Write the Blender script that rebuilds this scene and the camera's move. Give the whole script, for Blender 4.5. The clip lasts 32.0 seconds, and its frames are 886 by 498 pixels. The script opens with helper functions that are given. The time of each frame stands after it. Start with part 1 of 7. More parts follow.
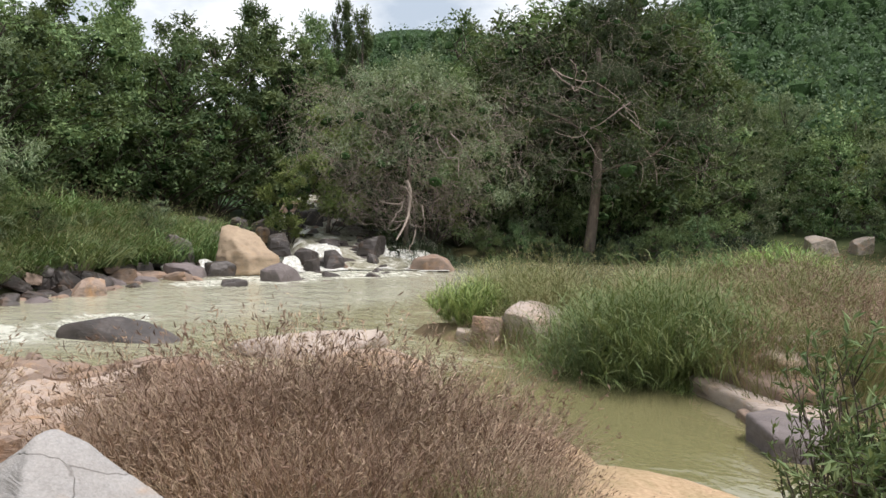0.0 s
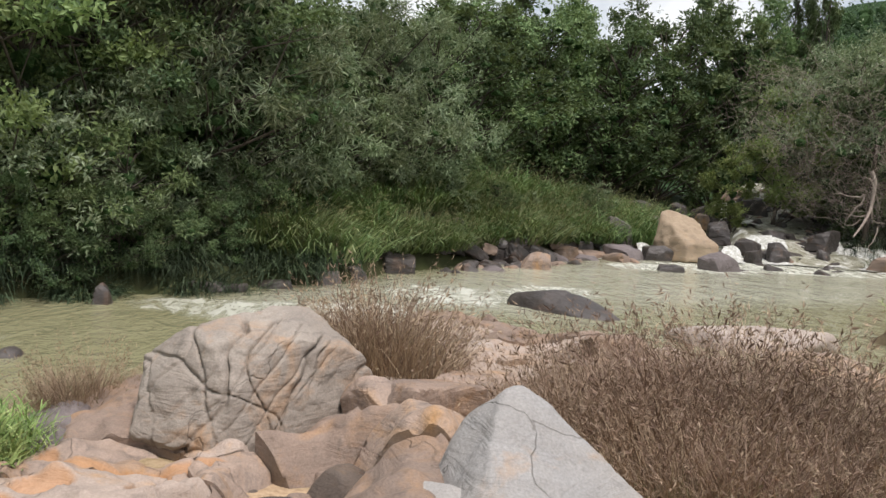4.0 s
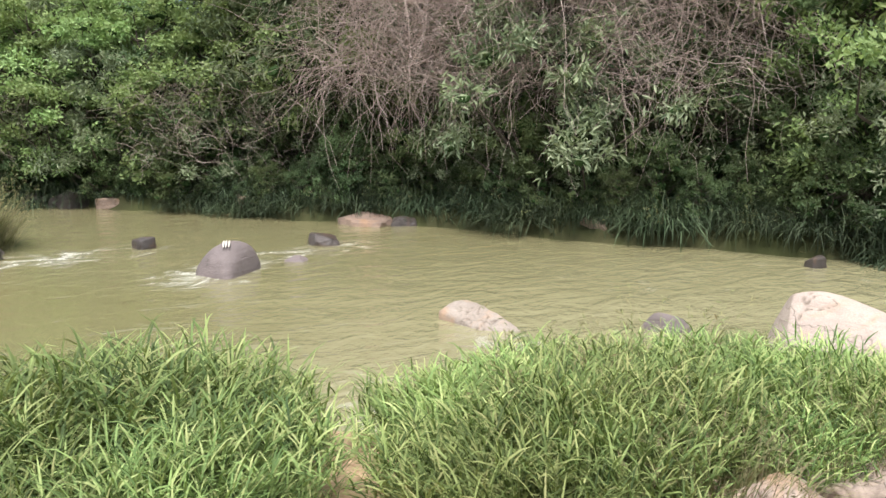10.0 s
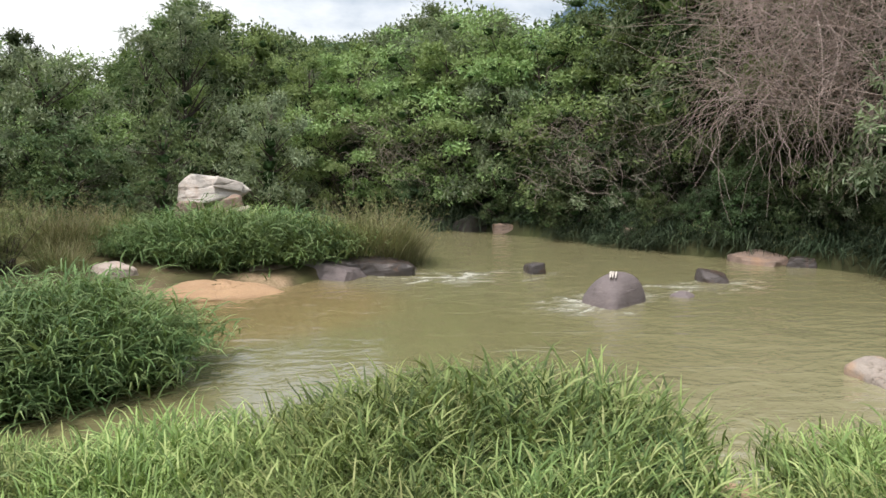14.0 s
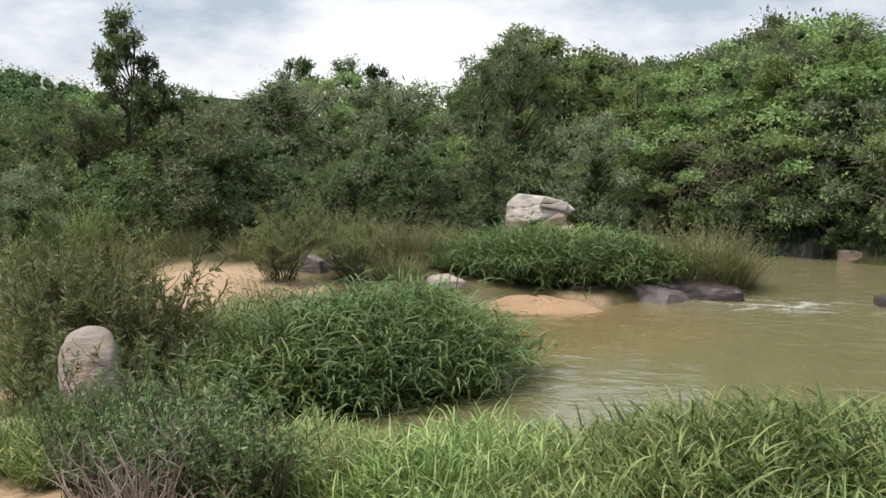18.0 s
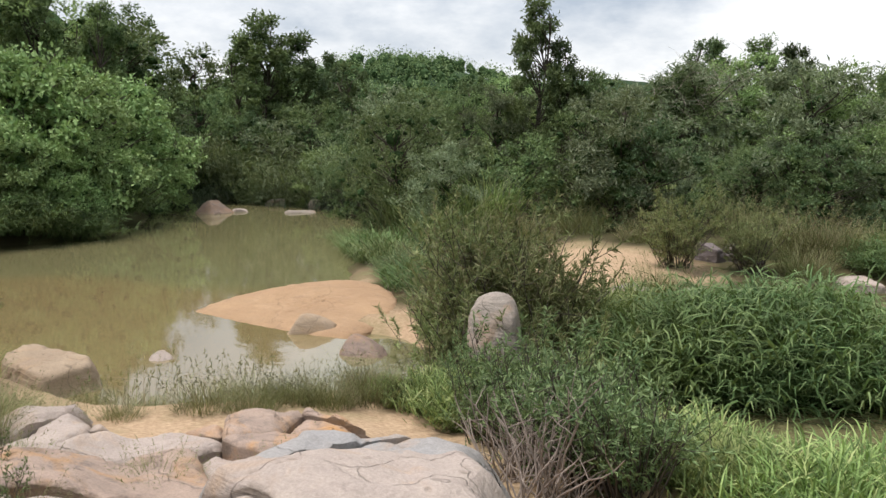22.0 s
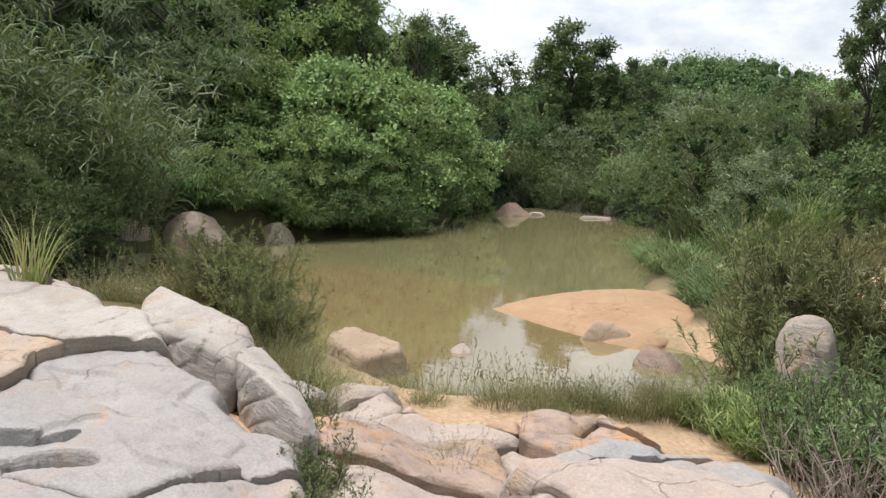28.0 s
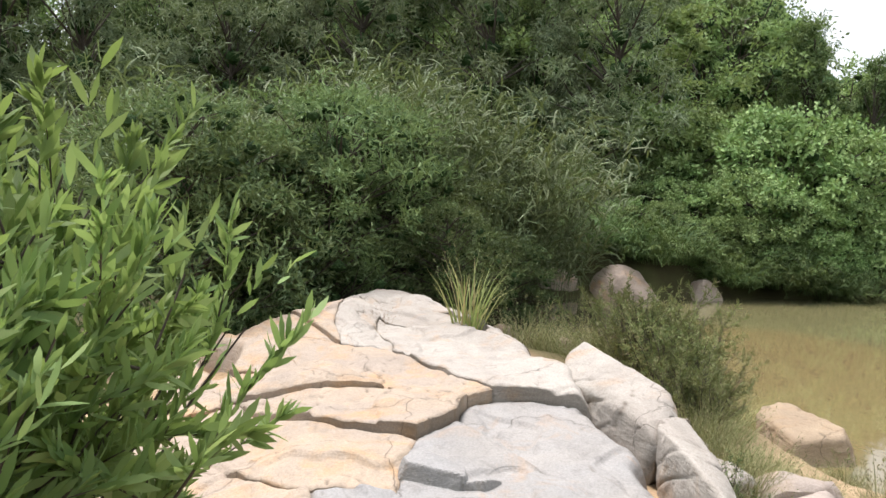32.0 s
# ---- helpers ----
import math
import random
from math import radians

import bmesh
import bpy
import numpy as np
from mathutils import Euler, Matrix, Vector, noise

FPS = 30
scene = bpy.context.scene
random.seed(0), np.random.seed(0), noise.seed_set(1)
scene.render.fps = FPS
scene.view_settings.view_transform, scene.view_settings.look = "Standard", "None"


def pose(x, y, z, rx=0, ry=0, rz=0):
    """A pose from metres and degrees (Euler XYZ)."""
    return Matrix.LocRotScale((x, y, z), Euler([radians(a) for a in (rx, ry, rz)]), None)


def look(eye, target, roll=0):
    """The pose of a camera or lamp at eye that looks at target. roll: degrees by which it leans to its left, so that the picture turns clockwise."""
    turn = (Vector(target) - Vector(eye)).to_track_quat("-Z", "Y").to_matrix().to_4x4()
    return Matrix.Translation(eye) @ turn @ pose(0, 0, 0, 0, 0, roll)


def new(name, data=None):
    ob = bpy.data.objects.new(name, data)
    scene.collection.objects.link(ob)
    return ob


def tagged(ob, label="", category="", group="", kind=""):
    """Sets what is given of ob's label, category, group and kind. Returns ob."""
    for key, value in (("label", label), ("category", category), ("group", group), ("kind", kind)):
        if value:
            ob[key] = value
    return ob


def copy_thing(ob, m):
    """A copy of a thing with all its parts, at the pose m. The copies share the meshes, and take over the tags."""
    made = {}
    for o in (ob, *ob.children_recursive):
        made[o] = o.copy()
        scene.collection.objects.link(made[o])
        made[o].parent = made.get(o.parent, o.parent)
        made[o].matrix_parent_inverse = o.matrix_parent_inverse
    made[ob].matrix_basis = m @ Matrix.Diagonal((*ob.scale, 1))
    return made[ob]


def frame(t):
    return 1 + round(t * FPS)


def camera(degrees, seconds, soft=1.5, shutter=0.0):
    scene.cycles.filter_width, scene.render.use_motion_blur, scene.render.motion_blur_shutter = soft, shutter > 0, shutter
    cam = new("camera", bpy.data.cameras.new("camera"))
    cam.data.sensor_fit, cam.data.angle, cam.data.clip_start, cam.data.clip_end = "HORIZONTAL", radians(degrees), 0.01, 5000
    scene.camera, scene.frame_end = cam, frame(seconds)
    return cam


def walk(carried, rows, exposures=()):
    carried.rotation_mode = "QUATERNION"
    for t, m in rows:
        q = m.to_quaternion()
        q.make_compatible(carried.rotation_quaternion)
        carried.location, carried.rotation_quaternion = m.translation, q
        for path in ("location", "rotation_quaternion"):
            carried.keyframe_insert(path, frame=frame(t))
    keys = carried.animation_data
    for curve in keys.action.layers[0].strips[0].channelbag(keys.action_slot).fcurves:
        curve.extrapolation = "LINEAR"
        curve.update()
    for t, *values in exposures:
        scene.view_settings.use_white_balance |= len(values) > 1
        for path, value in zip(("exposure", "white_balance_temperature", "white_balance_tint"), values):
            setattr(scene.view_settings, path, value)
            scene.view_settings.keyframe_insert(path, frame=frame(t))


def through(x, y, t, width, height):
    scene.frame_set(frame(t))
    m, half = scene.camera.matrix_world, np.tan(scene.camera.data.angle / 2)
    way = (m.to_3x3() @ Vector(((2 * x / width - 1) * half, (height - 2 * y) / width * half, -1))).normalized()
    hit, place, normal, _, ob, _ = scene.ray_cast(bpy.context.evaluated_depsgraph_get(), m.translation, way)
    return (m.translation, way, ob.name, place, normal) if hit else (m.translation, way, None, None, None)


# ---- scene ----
cam = camera(55.64, 32.0)


# the camera turns on the spot, held at arm's length: seconds, eye, heading, pitch, roll
def held(x, y, z, heading, pitch, roll):
    return pose(x, y, z, 90 + pitch, 0, heading) @ pose(0, 0, 0, 0, 0, roll)


PATH = [
    (0.0, -0.196, 0.160, 2.638, 53.65, -3.55, 1.42), (0.5, -0.208, 0.144, 2.642, 57.51, -3.02, 1.96),
    (1.0, -0.212, 0.123, 2.644, 61.01, -2.85, 2.64), (1.5, -0.211, 0.099, 2.644, 64.90, -3.07, 3.13),
    (2.0, -0.207, 0.075, 2.645, 68.85, -3.29, 3.25), (2.5, -0.216, 0.037, 2.634, 73.13, -3.90, 3.28),
    (4.5, -0.246, -0.009, 2.606, 86.56, -6.36, 3.26), (5.0, -0.262, -0.040, 2.585, 91.87, -7.00, 2.83),
    (5.5, -0.251, -0.056, 2.580, 97.38, -7.91, 1.94), (6.0, -0.233, -0.073, 2.582, 102.15, -8.49, 1.37),
    (6.5, -0.224, -0.091, 2.582, 108.00, -8.92, 0.89), (7.0, -0.212, -0.109, 2.585, 113.88, -9.32, 0.75),
    (7.5, -0.194, -0.124, 2.589, 118.41, -9.63, 0.98), (8.0, -0.176, -0.136, 2.587, 122.78, -9.92, 0.83),
    (8.5, -0.154, -0.139, 2.585, 127.92, -10.25, 0.49), (9.0, -0.129, -0.134, 2.588, 132.97, -10.46, 0.28),
    (9.5, -0.102, -0.133, 2.593, 137.70, -10.35, 0.37), (10.0, -0.076, -0.142, 2.598, 142.45, -10.06, 0.12),
    (10.5, -0.057, -0.157, 2.594, 146.68, -10.03, 0.05), (11.0, -0.038, -0.173, 2.590, 151.04, -10.02, -0.11),
    (11.5, -0.000, -0.180, 2.605, 154.51, -9.74, 0.09), (12.0, 0.046, -0.182, 2.628, 158.33, -9.51, 0.18),
    (12.5, 0.065, -0.187, 2.636, 161.92, -9.00, -0.00), (13.0, 0.065, -0.189, 2.634, 164.23, -8.17, -0.31),
    (13.5, 0.065, -0.186, 2.634, 166.36, -7.60, -0.14), (14.0, 0.068, -0.201, 2.632, 168.05, -7.98, -0.26),
    (14.5, 0.060, -0.243, 2.615, 164.98, -9.10, -1.43), (16.5, 0.037, -0.256, 2.588, 171.14, -7.49, -1.94),
    (17.0, 0.022, -0.225, 2.579, 176.36, -6.98, -1.69), (17.5, 0.016, -0.215, 2.579, 183.59, -6.42, -1.46),
    (18.0, 0.016, -0.239, 2.574, 190.06, -6.23, -0.99), (18.5, 0.017, -0.246, 2.572, 194.91, -6.35, -1.02),
    (19.0, 0.019, -0.231, 2.574, 198.90, -6.67, -1.00), (19.5, 0.021, -0.216, 2.577, 201.76, -6.88, -0.95),
    (20.0, 0.019, -0.188, 2.584, 204.91, -6.99, -0.95), (20.5, 0.016, -0.157, 2.592, 208.50, -6.73, -1.03),
    (21.0, 0.025, -0.148, 2.592, 211.60, -6.41, -0.74), (21.5, 0.046, -0.156, 2.585, 214.10, -6.69, -0.03),
    (22.0, 0.061, -0.152, 2.580, 216.45, -7.29, 0.58), (22.5, 0.065, -0.136, 2.579, 218.56, -7.54, 1.20),
    (23.0, 0.064, -0.121, 2.581, 220.78, -7.45, 1.59), (23.5, 0.065, -0.109, 2.583, 222.60, -7.47, 1.77),
    (24.0, 0.068, -0.100, 2.584, 224.12, -7.65, 1.79), (24.5, 0.072, -0.093, 2.585, 225.91, -7.58, 1.70),
    (25.0, 0.080, -0.090, 2.586, 227.77, -7.45, 1.93), (25.5, 0.090, -0.081, 2.587, 229.34, -7.62, 2.00),
    (27.5, 0.095, -0.058, 2.591, 234.24, -7.56, 1.73), (28.0, 0.098, -0.042, 2.597, 236.22, -7.28, 1.49),
    (28.5, 0.118, -0.051, 2.600, 239.26, -6.86, 1.02), (29.0, 0.160, -0.069, 2.603, 241.88, -6.16, 1.19),
    (29.5, 0.205, -0.079, 2.603, 245.58, -5.92, 1.00), (30.0, 0.233, -0.074, 2.597, 250.28, -6.89, 1.07),
    (30.5, 0.260, -0.063, 2.592, 253.73, -7.44, 1.37), (31.0, 0.299, -0.073, 2.599, 257.62, -7.04, 1.18),
    (31.5, 0.342, -0.099, 2.612, 261.98, -6.25, 1.04), (32.0, 0.383, -0.110, 2.623, 264.79, -4.47, 1.58),
]
walk(cam, [(row[0], held(*row[1:])) for row in PATH],
     [(0, 0.5), (3, 0.38), (5, 0.22), (7, 0.66), (9, 0.98), (10.5, 1.02), (13, 0.66), (17, 0.4), (20, 0.28), (24, 0.46), (29, 0.53), (31, 0.68), (32, 0.86)])

# ---- world and sun ----
SUN_AZ, SUN_EL = 305.0, 70.0     # heading (to the left of +y) and height of the veiled sun
world = bpy.data.worlds.new("sky")
scene.world = world
world.use_nodes = True
wt = world.node_tree
wt.nodes.clear()
w_out = wt.nodes.new("ShaderNodeOutputWorld")
w_sky = wt.nodes.new("ShaderNodeTexSky")
w_sky.sky_type, w_sky.sun_disc = "NISHITA", False
w_sky.sun_elevation, w_sky.sun_rotation = radians(SUN_EL), radians(-SUN_AZ)
w_sky.air_density, w_sky.dust_density = 1.2, 3.0
w_co = wt.nodes.new("ShaderNodeTexCoord")
w_map = wt.nodes.new("ShaderNodeMapping")
w_map.inputs["Scale"].default_value = (1.0, 1.0, 2.3)
w_n = wt.nodes.new("ShaderNodeTexNoise")
w_n.inputs["Scale"].default_value, w_n.inputs["Detail"].default_value, w_n.inputs["Roughness"].default_value = 2.9, 9, 0.6
w_r = wt.nodes.new("ShaderNodeValToRGB")
w_r.color_ramp.elements[0].position, w_r.color_ramp.elements[0].color = 0.40, (3.2, 3.65, 4.3, 1)
w_r.color_ramp.elements[1].position, w_r.color_ramp.elements[1].color = 0.60, (6.7, 6.75, 6.85, 1)
w_mix = wt.nodes.new("ShaderNodeMixRGB")
w_mix.inputs[0].default_value = 0.9
w_bg = wt.nodes.new("ShaderNodeBackground")
w_bg.inputs[1].default_value = 0.13
wt.links.new(w_co.outputs["Generated"], w_map.inputs["Vector"])
wt.links.new(w_map.outputs[0], w_n.inputs["Vector"])
wt.links.new(w_n.outputs["Fac"], w_r.inputs[0])
wt.links.new(w_sky.outputs[0], w_mix.inputs[1])
wt.links.new(w_r.outputs[0], w_mix.inputs[2])
wt.links.new(w_mix.outputs[0], w_bg.inputs[0])
wt.links.new(w_bg.outputs[0], w_out.inputs[0])
sun = new("sun", bpy.data.lights.new("sun", "SUN"))
sun.data.energy, sun.data.angle, sun.data.color = 3.1, radians(16), (1.0, 0.925, 0.91)
sun_way = Vector((-math.sin(radians(SUN_AZ)) * math.cos(radians(SUN_EL)), math.cos(radians(SUN_AZ)) * math.cos(radians(SUN_EL)), math.sin(radians(SUN_EL))))
sun.matrix_world = look(sun_way * 50, (0, 0, 0))


# ---- helpers of this scene ----
RNG = np.random.default_rng(7)
TABLE = np.random.default_rng(11).random((32, 32, 32))


def at(az, d, z=0.0):
    """A place by its heading from the standing place (degrees to the left of +y) and distance."""
    return Vector((-math.sin(radians(az)) * d, math.cos(radians(az)) * d, z))


def vnoise(p, freq, seed=0):
    """Smooth value noise from -1 to 1 at points p (n, 3)."""
    q = np.asarray(p, float) * freq + seed * 7.31 + 100.0
    i = np.floor(q).astype(int)
    f = q - i
    f = f * f * (3 - 2 * f)
    i %= 32
    j = (i + 1) % 32
    out = 0
    for a in (0, 1):
        for b in (0, 1):
            for c in (0, 1):
                wgt = (f[:, 0] if a else 1 - f[:, 0]) * (f[:, 1] if b else 1 - f[:, 1]) * (f[:, 2] if c else 1 - f[:, 2])
                out = out + wgt * TABLE[(j if a else i)[:, 0], (j if b else i)[:, 1], (j if c else i)[:, 2]]
    return 2 * out - 1


def fbm(p, freq, octaves=4, seed=0):
    return sum(vnoise(p, freq * 2.03 ** k, seed + k) * 0.5 ** k for k in range(octaves))


def smooth(a, b, x):
    u = np.clip((x - a) / (b - a), 0, 1)
    return u * u * (3 - 2 * u)


def mesh_of(name, verts, faces, material, shade=True):
    me = bpy.data.meshes.new(name)
    verts = np.asarray(verts, np.float32)
    faces = np.asarray(faces, np.int32)
    n, k = faces.shape
    me.vertices.add(len(verts))
    me.vertices.foreach_set("co", verts.ravel())
    me.loops.add(n * k)
    me.loops.foreach_set("vertex_index", faces.ravel())
    me.polygons.add(n)
    me.polygons.foreach_set("loop_start", np.arange(0, n * k, k, dtype=np.int32))
    me.polygons.foreach_set("use_smooth", np.full(n, shade))
    me.update(calc_edges=True)
    me.materials.append(material)
    return me


def part(name, me, parent, label=""):
    ob = new(name, me)
    ob.parent = parent
    return tagged(ob, label)


# ---- materials ----
class Mat:
    def __init__(self, name, rough=0.8, spec=0.3):
        self.m = bpy.data.materials.new(name)
        self.m.use_nodes = True
        self.t = self.m.node_tree
        self.t.nodes.clear()
        self.out = self.node("ShaderNodeOutputMaterial")
        self.b = self.node("ShaderNodeBsdfPrincipled")
        self.b.inputs["Roughness"].default_value = rough
        self.b.inputs["Specular IOR Level"].default_value = spec
        self.link(self.b.outputs[0], self.out.inputs[0])

    def node(self, kind, **values):
        n = self.t.nodes.new(kind)
        for key, value in values.items():
            n.inputs[key].default_value = value
        return n

    def link(self, a, b):
        self.t.links.new(a, b)

    def pos(self, scale=(1, 1, 1), local=False):
        src = self.node("ShaderNodeTexCoord").outputs["Object"] if local else self.node("ShaderNodeNewGeometry").outputs["Position"]
        mp = self.node("ShaderNodeMapping", Scale=scale)
        self.link(src, mp.inputs["Vector"])
        return mp.outputs[0]

    def noise(self, scale, detail=4, rough=0.55, vec=None, dist=0.0):
        n = self.node("ShaderNodeTexNoise", Scale=scale, Detail=detail, Roughness=rough, Distortion=dist)
        self.link(vec if vec is not None else self.pos(), n.inputs["Vector"])
        return n.outputs["Fac"]

    def ramp(self, fac, stops):
        r = self.node("ShaderNodeValToRGB")
        e = r.color_ramp.elements
        while len(e) < len(stops):
            e.new(0.5)
        for k, (p, c) in enumerate(stops):
            e[k].position, e[k].color = p, (*c, 1) if not isinstance(c, (int, float)) else (c, c, c, 1)
        self.link(fac, r.inputs[0])
        return r.outputs[0]

    def mix(self, fac, a, b, mode="MIX"):
        n = self.node("ShaderNodeMixRGB")
        n.blend_type = mode
        for sock, v in ((n.inputs[0], fac), (n.inputs[1], a), (n.inputs[2], b)):
            if isinstance(v, (int, float)):
                sock.default_value = v if sock == n.inputs[0] else (v, v, v, 1)
            elif isinstance(v, tuple):
                sock.default_value = (*v, 1)
            else:
                self.link(v, sock)
        return n.outputs[0]

    def math(self, op, a, b=0.0):
        n = self.node("ShaderNodeMath")
        n.operation = op
        for sock, v in ((n.inputs[0], a), (n.inputs[1], b)):
            if isinstance(v, (int, float)):
                sock.default_value = v
            else:
                self.link(v, sock)
        return n.outputs[0]

    def attr(self, name):
        n = self.node("ShaderNodeAttribute")
        n.attribute_name = name
        return n.outputs["Fac"]

    def bump(self, height, strength=0.4, distance=0.02):
        n = self.node("ShaderNodeBump", Strength=strength, Distance=distance)
        self.link(height, n.inputs["Height"])
        self.link(n.outputs[0], self.b.inputs["Normal"])

    def color(self, c):
        self.link(c, self.b.inputs["Base Color"])
        return self


def rock_mat(name, light, mid, stain, dark, stain_amount=0.5, dark_amount=0.3, rough=0.75):
    k = Mat(name, rough, 0.35)
    big = k.noise(1.1, 5, 0.6, dist=0.6)
    fine = k.noise(60, 4, 0.75)
    med = k.noise(6, 6, 0.65, dist=0.4)
    c = k.mix(k.ramp(big, [(0.35, 0.0), (0.65, 1.0)]), light, mid)
    c = k.mix(k.ramp(k.noise(2.3, 5, 0.65, dist=0.8), [(0.62 - 0.25 * stain_amount, 0.0), (0.8 - 0.2 * stain_amount, 1.0)]), c, stain)
    strata = k.noise(1.7, 6, 0.7, k.pos((0.5, 1.2, 4.5)), 0.9)
    c = k.mix(k.ramp(strata, [(0.42, 0.0), (0.7, 0.55)]), c, k.mix(0.5, mid, dark))
    c = k.mix(k.ramp(med, [(0.62 - 0.12 * dark_amount, 0.0), (0.84 - 0.1 * dark_amount, 0.8)]), c, dark)
    c = k.mix(0.34, c, k.ramp(fine, [(0.33, 0.25), (0.67, 0.72)]), "OVERLAY")
    vein = k.node("ShaderNodeTexVoronoi", Scale=0.45)
    vein.feature = "DISTANCE_TO_EDGE"
    warp = k.node("ShaderNodeVectorMath")
    warp.operation = "ADD"
    wn = k.node("ShaderNodeTexNoise", Scale=1.6, Detail=4.0)
    k.link(k.pos(), wn.inputs["Vector"])
    k.link(k.pos((1, 1, 0.6)), warp.inputs[0])
    k.link(wn.outputs["Color"], warp.inputs[1])
    k.link(warp.outputs[0], vein.inputs["Vector"])
    crack = k.ramp(vein.outputs["Distance"], [(0.0, 0.0), (0.004, 1.0)])
    c = k.mix(k.math("SUBTRACT", 1.0, crack), c, k.mix(0.35, c, (0.08, 0.065, 0.05)))
    c = k.mix(k.math("MULTIPLY", k.attr("rust"), 0.55), c, k.mix(fine, (0.40, 0.17, 0.05), (0.56, 0.30, 0.12)))
    # crevice shade painted into the rock colour as a soil brown
    c = k.mix(k.math("MULTIPLY", k.attr("crevice_shade"), 0.85), c, k.mix(fine, (0.05, 0.04, 0.028), (0.14, 0.10, 0.06)))
    k.color(c)
    h = k.math("ADD", k.math("ADD", k.math("MULTIPLY", med, 0.5), k.math("MULTIPLY", strata, 0.7)), k.math("ADD", k.math("MULTIPLY", fine, 0.07), k.math("MULTIPLY", crack, 0.2)))
    k.bump(h, 0.75, 0.05)
    return k.m


def leaf_mat(name, colours, tint=(0.16, 0.2, 0.03), rough=0.62, through=0.25):
    k = Mat(name, rough, 0.2)
    isl = k.node("ShaderNodeNewGeometry").outputs["Random Per Island"]
    obj = k.node("ShaderNodeObjectInfo").outputs["Random"]
    c = k.ramp(isl, [(i / max(1, len(colours) - 1), col) for i, col in enumerate(colours)])
    patch = k.noise(0.7, 4, 0.65)
    c = k.mix(k.ramp(patch, [(0.38, 0.0), (0.66, 0.8)]), c, k.mix(0.55, c, tint))
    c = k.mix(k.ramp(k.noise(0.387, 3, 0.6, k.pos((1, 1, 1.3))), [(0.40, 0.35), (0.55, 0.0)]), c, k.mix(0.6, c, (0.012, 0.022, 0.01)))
    hsv = k.node("ShaderNodeHueSaturation")
    k.link(k.math("ADD", 0.485, k.math("MULTIPLY", obj, 0.03)), hsv.inputs["Hue"])
    k.link(k.math("ADD", 0.75, k.math("MULTIPLY", obj, 0.65)), hsv.inputs["Value"])
    hsv.inputs["Saturation"].default_value = 0.79
    k.link(c, hsv.inputs["Color"])
    k.color(hsv.outputs[0])
    tr = k.node("ShaderNodeBsdfTranslucent")
    k.link(k.mix(0.5, hsv.outputs[0], tint), tr.inputs["Color"])
    mx = k.node("ShaderNodeMixShader")
    mx.inputs[0].default_value = through
    k.link(k.b.outputs[0], mx.inputs[1])
    k.link(tr.outputs[0], mx.inputs[2])
    k.link(mx.outputs[0], k.out.inputs[0])
    return k.m


def bark_mat(name, a, b):
    k = Mat(name, 0.9, 0.2)
    n = k.noise(9, 5, 0.7, k.pos((1, 1, 0.25)))
    k.color(k.ramp(n, [(0.3, a), (0.7, b)]))
    k.bump(n, 0.6, 0.02)
    return k.m


M_ROCK = rock_mat("pale_granite", (0.36, 0.315, 0.265), (0.28, 0.24, 0.20), (0.42, 0.27, 0.16), (0.12, 0.105, 0.095), 0.35, 0.4)
M_GREY = rock_mat("grey_granite", (0.305, 0.30, 0.292), (0.34, 0.32, 0.295), (0.38, 0.28, 0.20), (0.14, 0.13, 0.12), 0.3, 0.35)
M_ORANGE = rock_mat("ochre_stained_rock", (0.40, 0.30, 0.23), (0.33, 0.25, 0.20), (0.48, 0.27, 0.11), (0.09, 0.08, 0.07), 0.55, 0.9)
M_CREAM = rock_mat("cream_and_peach_rock", (0.42, 0.335, 0.25), (0.36, 0.30, 0.245), (0.47, 0.30, 0.16), (0.18, 0.15, 0.12), 0.5, 0.3)
M_PEACH = rock_mat("pinkish_cream_rock", (0.44, 0.35, 0.285), (0.37, 0.30, 0.25), (0.47, 0.29, 0.15), (0.15, 0.125, 0.105), 0.35, 0.4)
M_CHALK = rock_mat("chalky_white_stone", (0.64, 0.60, 0.54), (0.56, 0.51, 0.45), (0.48, 0.36, 0.26), (0.25, 0.21, 0.18), 0.25, 0.25)
M_WHITE = rock_mat("white_layered_stone", (0.42, 0.39, 0.345), (0.355, 0.32, 0.28), (0.42, 0.30, 0.20), (0.18, 0.155, 0.13), 0.3, 0.3)
M_WET = rock_mat("river_worn_stone", (0.085, 0.072, 0.064), (0.055, 0.048, 0.044), (0.15, 0.09, 0.055), (0.025, 0.022, 0.02), 0.3, 0.5, 0.4)
M_DAMP = rock_mat("dark_brown_stone", (0.15, 0.115, 0.09), (0.105, 0.082, 0.066), (0.24, 0.15, 0.08), (0.05, 0.042, 0.036), 0.4, 0.5)
M_BROWNROCK = rock_mat("warm_brown_stone", (0.30, 0.22, 0.17), (0.22, 0.165, 0.13), (0.34, 0.21, 0.12), (0.09, 0.075, 0.065), 0.5, 0.4)
M_SMOOTH = rock_mat("smooth_washed_stone", (0.42, 0.355, 0.30), (0.37, 0.31, 0.27), (0.42, 0.30, 0.20), (0.22, 0.18, 0.155), 0.35, 0.3)
M_PURPLE = rock_mat("violet_grey_stone", (0.19, 0.16, 0.155), (0.145, 0.125, 0.12), (0.21, 0.175, 0.155), (0.07, 0.06, 0.055), 0.2, 0.3)
M_TAN = rock_mat("tan_boulder_stone", (0.40, 0.31, 0.21), (0.33, 0.25, 0.17), (0.38, 0.26, 0.15), (0.14, 0.11, 0.085), 0.4, 0.3)
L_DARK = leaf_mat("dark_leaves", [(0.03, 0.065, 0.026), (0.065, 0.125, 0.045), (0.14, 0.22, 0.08)])
